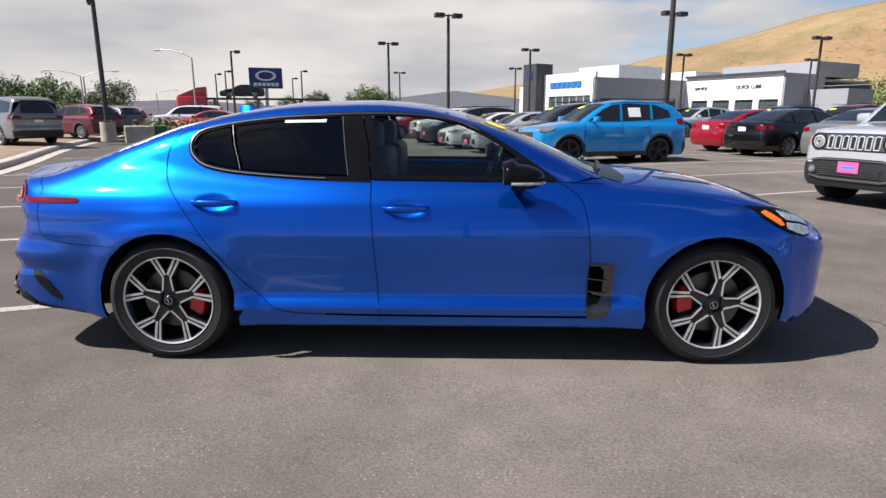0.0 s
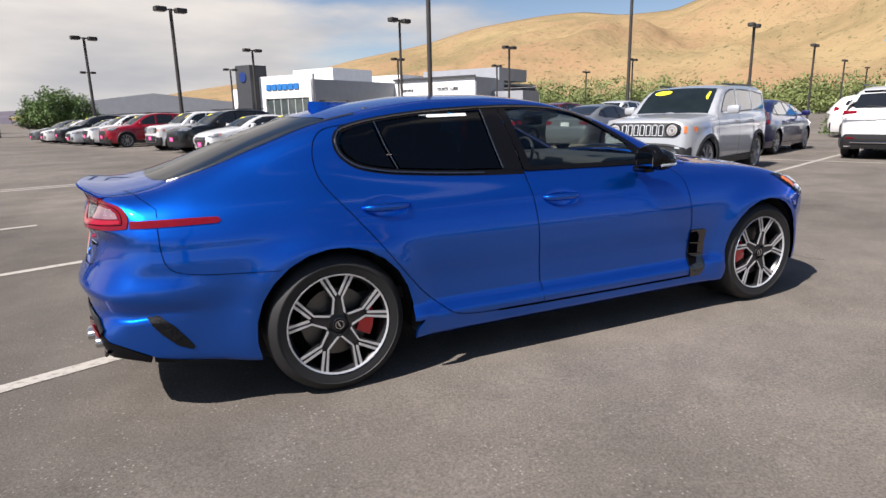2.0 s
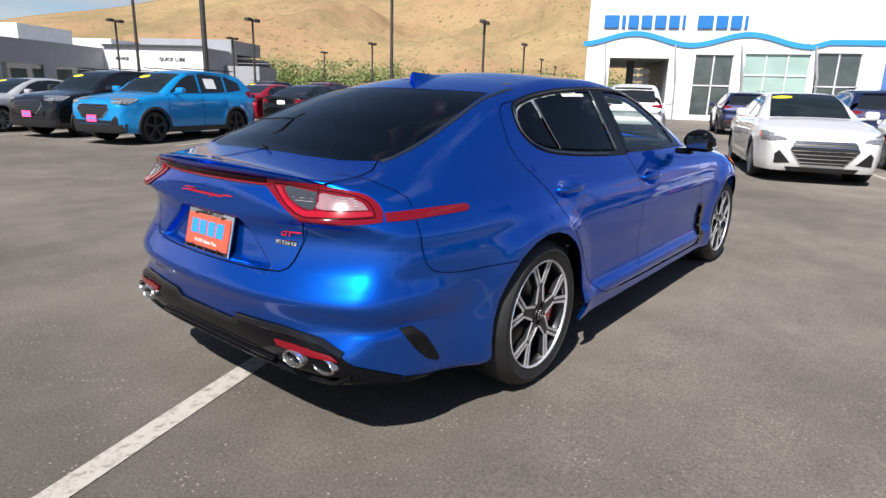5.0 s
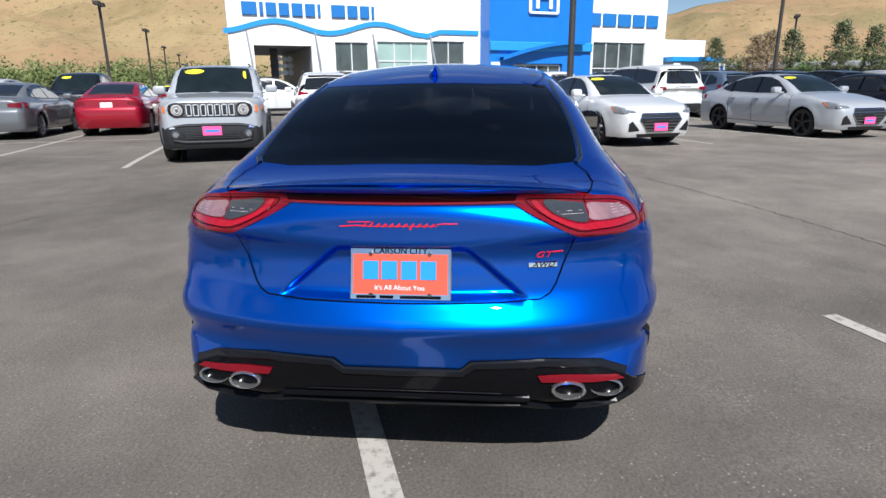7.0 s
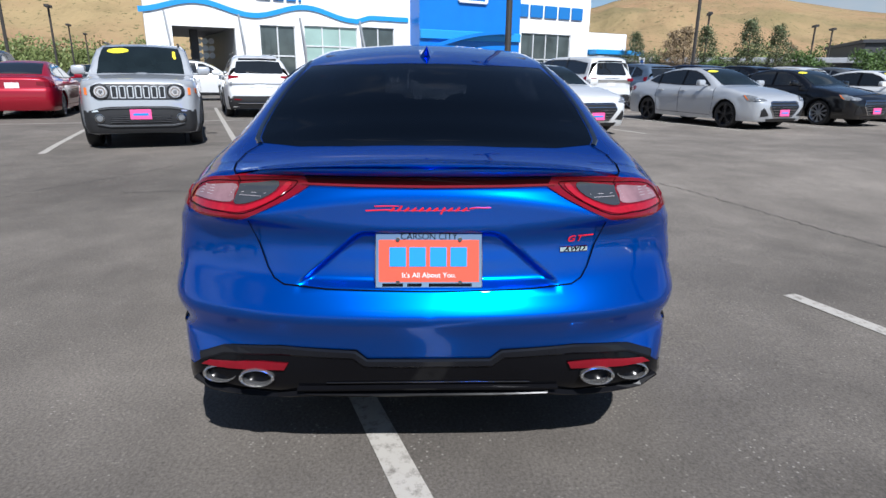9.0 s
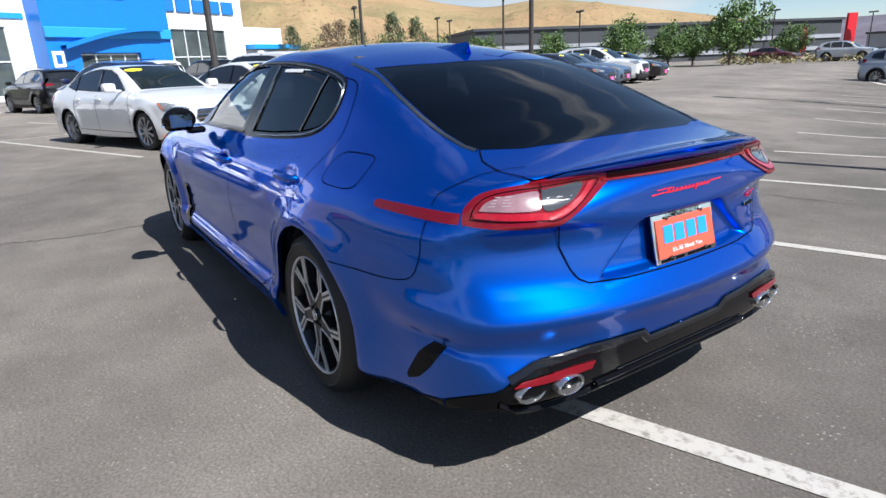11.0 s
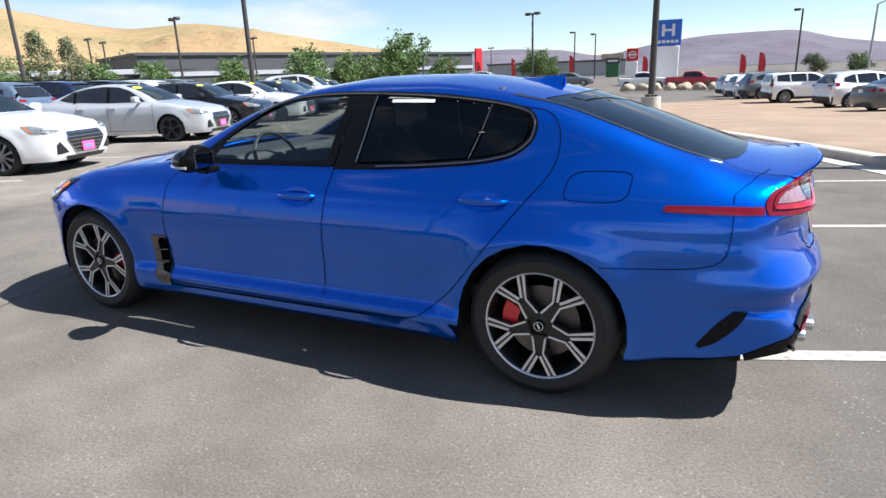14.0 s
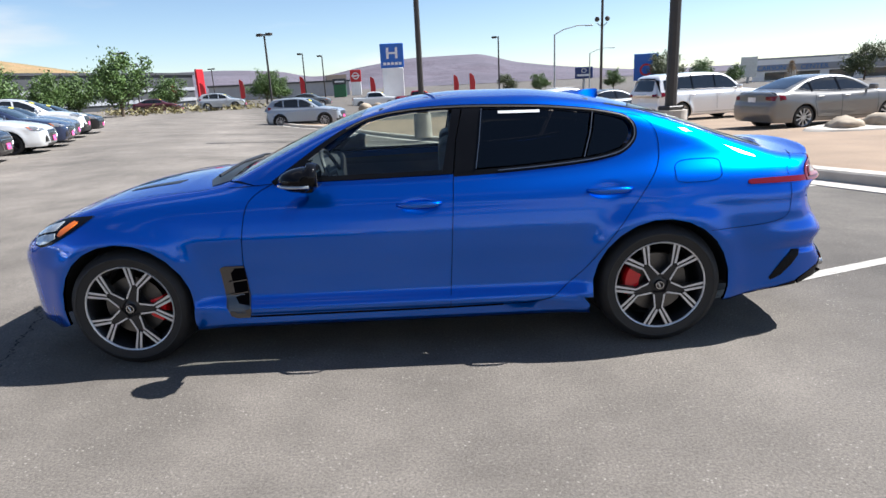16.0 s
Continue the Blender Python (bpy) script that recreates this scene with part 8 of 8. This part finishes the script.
vehicle("sedan", *off(.11, -3.93, 109.7, 70), 200, BLACK, "dark car riding on top of the carrier", group="cars beyond the kerb", dz=3.1)
for i, (az_, d) in enumerate(((118.2, 33), (117.2, 33.5))):
    x, y = off(.11, -3.93, az_, d)
    bx = thing("roadside_block", "low painted concrete block by the street" if i else "green utility box by the street", "block", m=pose(x, y, ground_z(x, y), 0, 0, 30))
    part("block", bm_box((1.3, .8, .8), (0, 0, .4), .04), concrete if i == 0 else sign_green, bx)

# ---- hills ----
def hill_material(name, base, dry, shrub, scale):
    m = bpy.data.materials.new(name)
    m.use_nodes = True
    nt = m.node_tree
    b = nt.nodes["Principled BSDF"]
    tc = nt.nodes.new("ShaderNodeTexCoord")

    def nz(sc, d=6):
        n = nt.nodes.new("ShaderNodeTexNoise")
        n.inputs["Scale"].default_value, n.inputs["Detail"].default_value, n.inputs["Roughness"].default_value = sc * scale, d, .62
        nt.links.new(tc.outputs["Object"], n.inputs["Vector"])
        return n

    def mixc(fac, lo, hi, a, bcol):
        r = nt.nodes.new("ShaderNodeMapRange")
        r.inputs["From Min"].default_value, r.inputs["From Max"].default_value = lo, hi
        nt.links.new(fac, r.inputs["Value"])
        x = nt.nodes.new("ShaderNodeMix")
        x.data_type = "RGBA"
        nt.links.new(r.outputs[0], x.inputs[0])
        if isinstance(a, tuple):
            x.inputs[6].default_value = (*a, 1)
        else:
            nt.links.new(a, x.inputs[6])
        x.inputs[7].default_value = (*bcol, 1)
        return x.outputs[2]
    c = mixc(nz(.012).outputs["Fac"], .38, .62, base, dry)
    c = mixc(nz(.045).outputs["Fac"], .50, .70, c, tuple(v * .72 for v in base))
    c = mixc(nz(.008, 4).outputs["Fac"], .50, .66, c, tuple((v + w) / 2 for v, w in zip(base, shrub)))
    c = mixc(nz(.42, 3).outputs["Fac"], .60, .66, c, shrub)
    nt.links.new(c, b.inputs["Base Color"])
    bp = nt.nodes.new("ShaderNodeBump")
    bp.inputs["Strength"].default_value, bp.inputs["Distance"].default_value = .7, 7.0 / scale
    nt.links.new(nz(.03, 8).outputs["Fac"], bp.inputs["Height"])
    nt.links.new(bp.outputs[0], b.inputs["Normal"])
    b.inputs["Roughness"].default_value = .95
    b.inputs["Specular IOR Level"].default_value = .1
    return m


def ridge(name, profile, r0, r1, foot, material, label, rough, step=.5, seed=0):
    """Ground that climbs from a foot at r0 to a skyline at r1; profile: bearing and rise in degrees."""
    f = curve(profile)
    az0, az1 = profile[0][0], profile[-1][0]
    nA, nR = int((az1 - az0) / step) + 1, 26
    V, F = [], []
    for i in range(nA):
        a = az0 + (az1 - az0) * i / (nA - 1)
        e = float(f(a))
        for j in range(nR + 1):
            t = j / nR
            r = r0 + (r1 - r0) * t
            top = math.tan(radians(max(e, .05))) * r1
            p = Vector((r * math.cos(radians(a)), r * math.sin(radians(a)), seed))
            bumps = noise.fractal(p * (5.0 / r1), 1.0, 2.0, 6) * rough * top
            z = foot + (top - foot) * (t ** 1.15) + bumps * math.sin(min(t * 1.1, 1) * math.pi) * (1 if t < .98 else .2)
            if j == nR:
                z = top * .6
            V.append((p.x, p.y, max(z, -.5)))
    k = nR + 1
    for i in range(nA - 1):
        F += [[i * k + j, i * k + j + 1, (i + 1) * k + j + 1, (i + 1) * k + j] for j in range(nR)]
    F = [f_[::-1] for f_ in F]
    me = bpy.data.meshes.new(name)
    me.from_pydata(V, [], F)
    me.materials.append(material)
    me.shade_smooth()
    return tagged(new(name, me), label, "hill", kind="structure")


ridge("hill", [(-66, .2), (-64.3, 1.35), (-58, 2.9), (-53, 3.8), (-46, 4.95), (-43, 5.25), (-38, 4.85), (-35, 5.2), (-32, 5.8), (-25, 7.0), (-17.5, 6.6), (-14.7, 5.95), (-8, 7.0), (5, 9.0), (20, 10.5), (35, 11.0), (42, 9.2), (44.5, 8.5), (47.7, 8.4),
               (52, 8.8), (60, 8.0), (66.6, 6.35), (72, 5.3), (77, 4.1), (82, 3.3), (86, 2.7), (92, 1.7), (100, .6)], 150, 620, 1.0,
      hill_material("dry_hillside", (.305, .228, .118), (.290, .186, .104), (.105, .100, .045), 1.0), "dry golden hillside dotted with brush", .24, step=.35)
# distance haze is put into the mountain colours as a purple-blue tint
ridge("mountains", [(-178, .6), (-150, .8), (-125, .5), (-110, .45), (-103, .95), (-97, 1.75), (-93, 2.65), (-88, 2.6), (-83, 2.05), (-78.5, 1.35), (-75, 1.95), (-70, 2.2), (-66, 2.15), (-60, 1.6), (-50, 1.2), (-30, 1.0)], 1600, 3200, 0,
      hill_material("far_mountain", (.135, .12, .145), (.11, .095, .115), (.075, .075, .09), .25), "bare mountains on the horizon with purple haze in their colour", .22, step=.4, seed=4)
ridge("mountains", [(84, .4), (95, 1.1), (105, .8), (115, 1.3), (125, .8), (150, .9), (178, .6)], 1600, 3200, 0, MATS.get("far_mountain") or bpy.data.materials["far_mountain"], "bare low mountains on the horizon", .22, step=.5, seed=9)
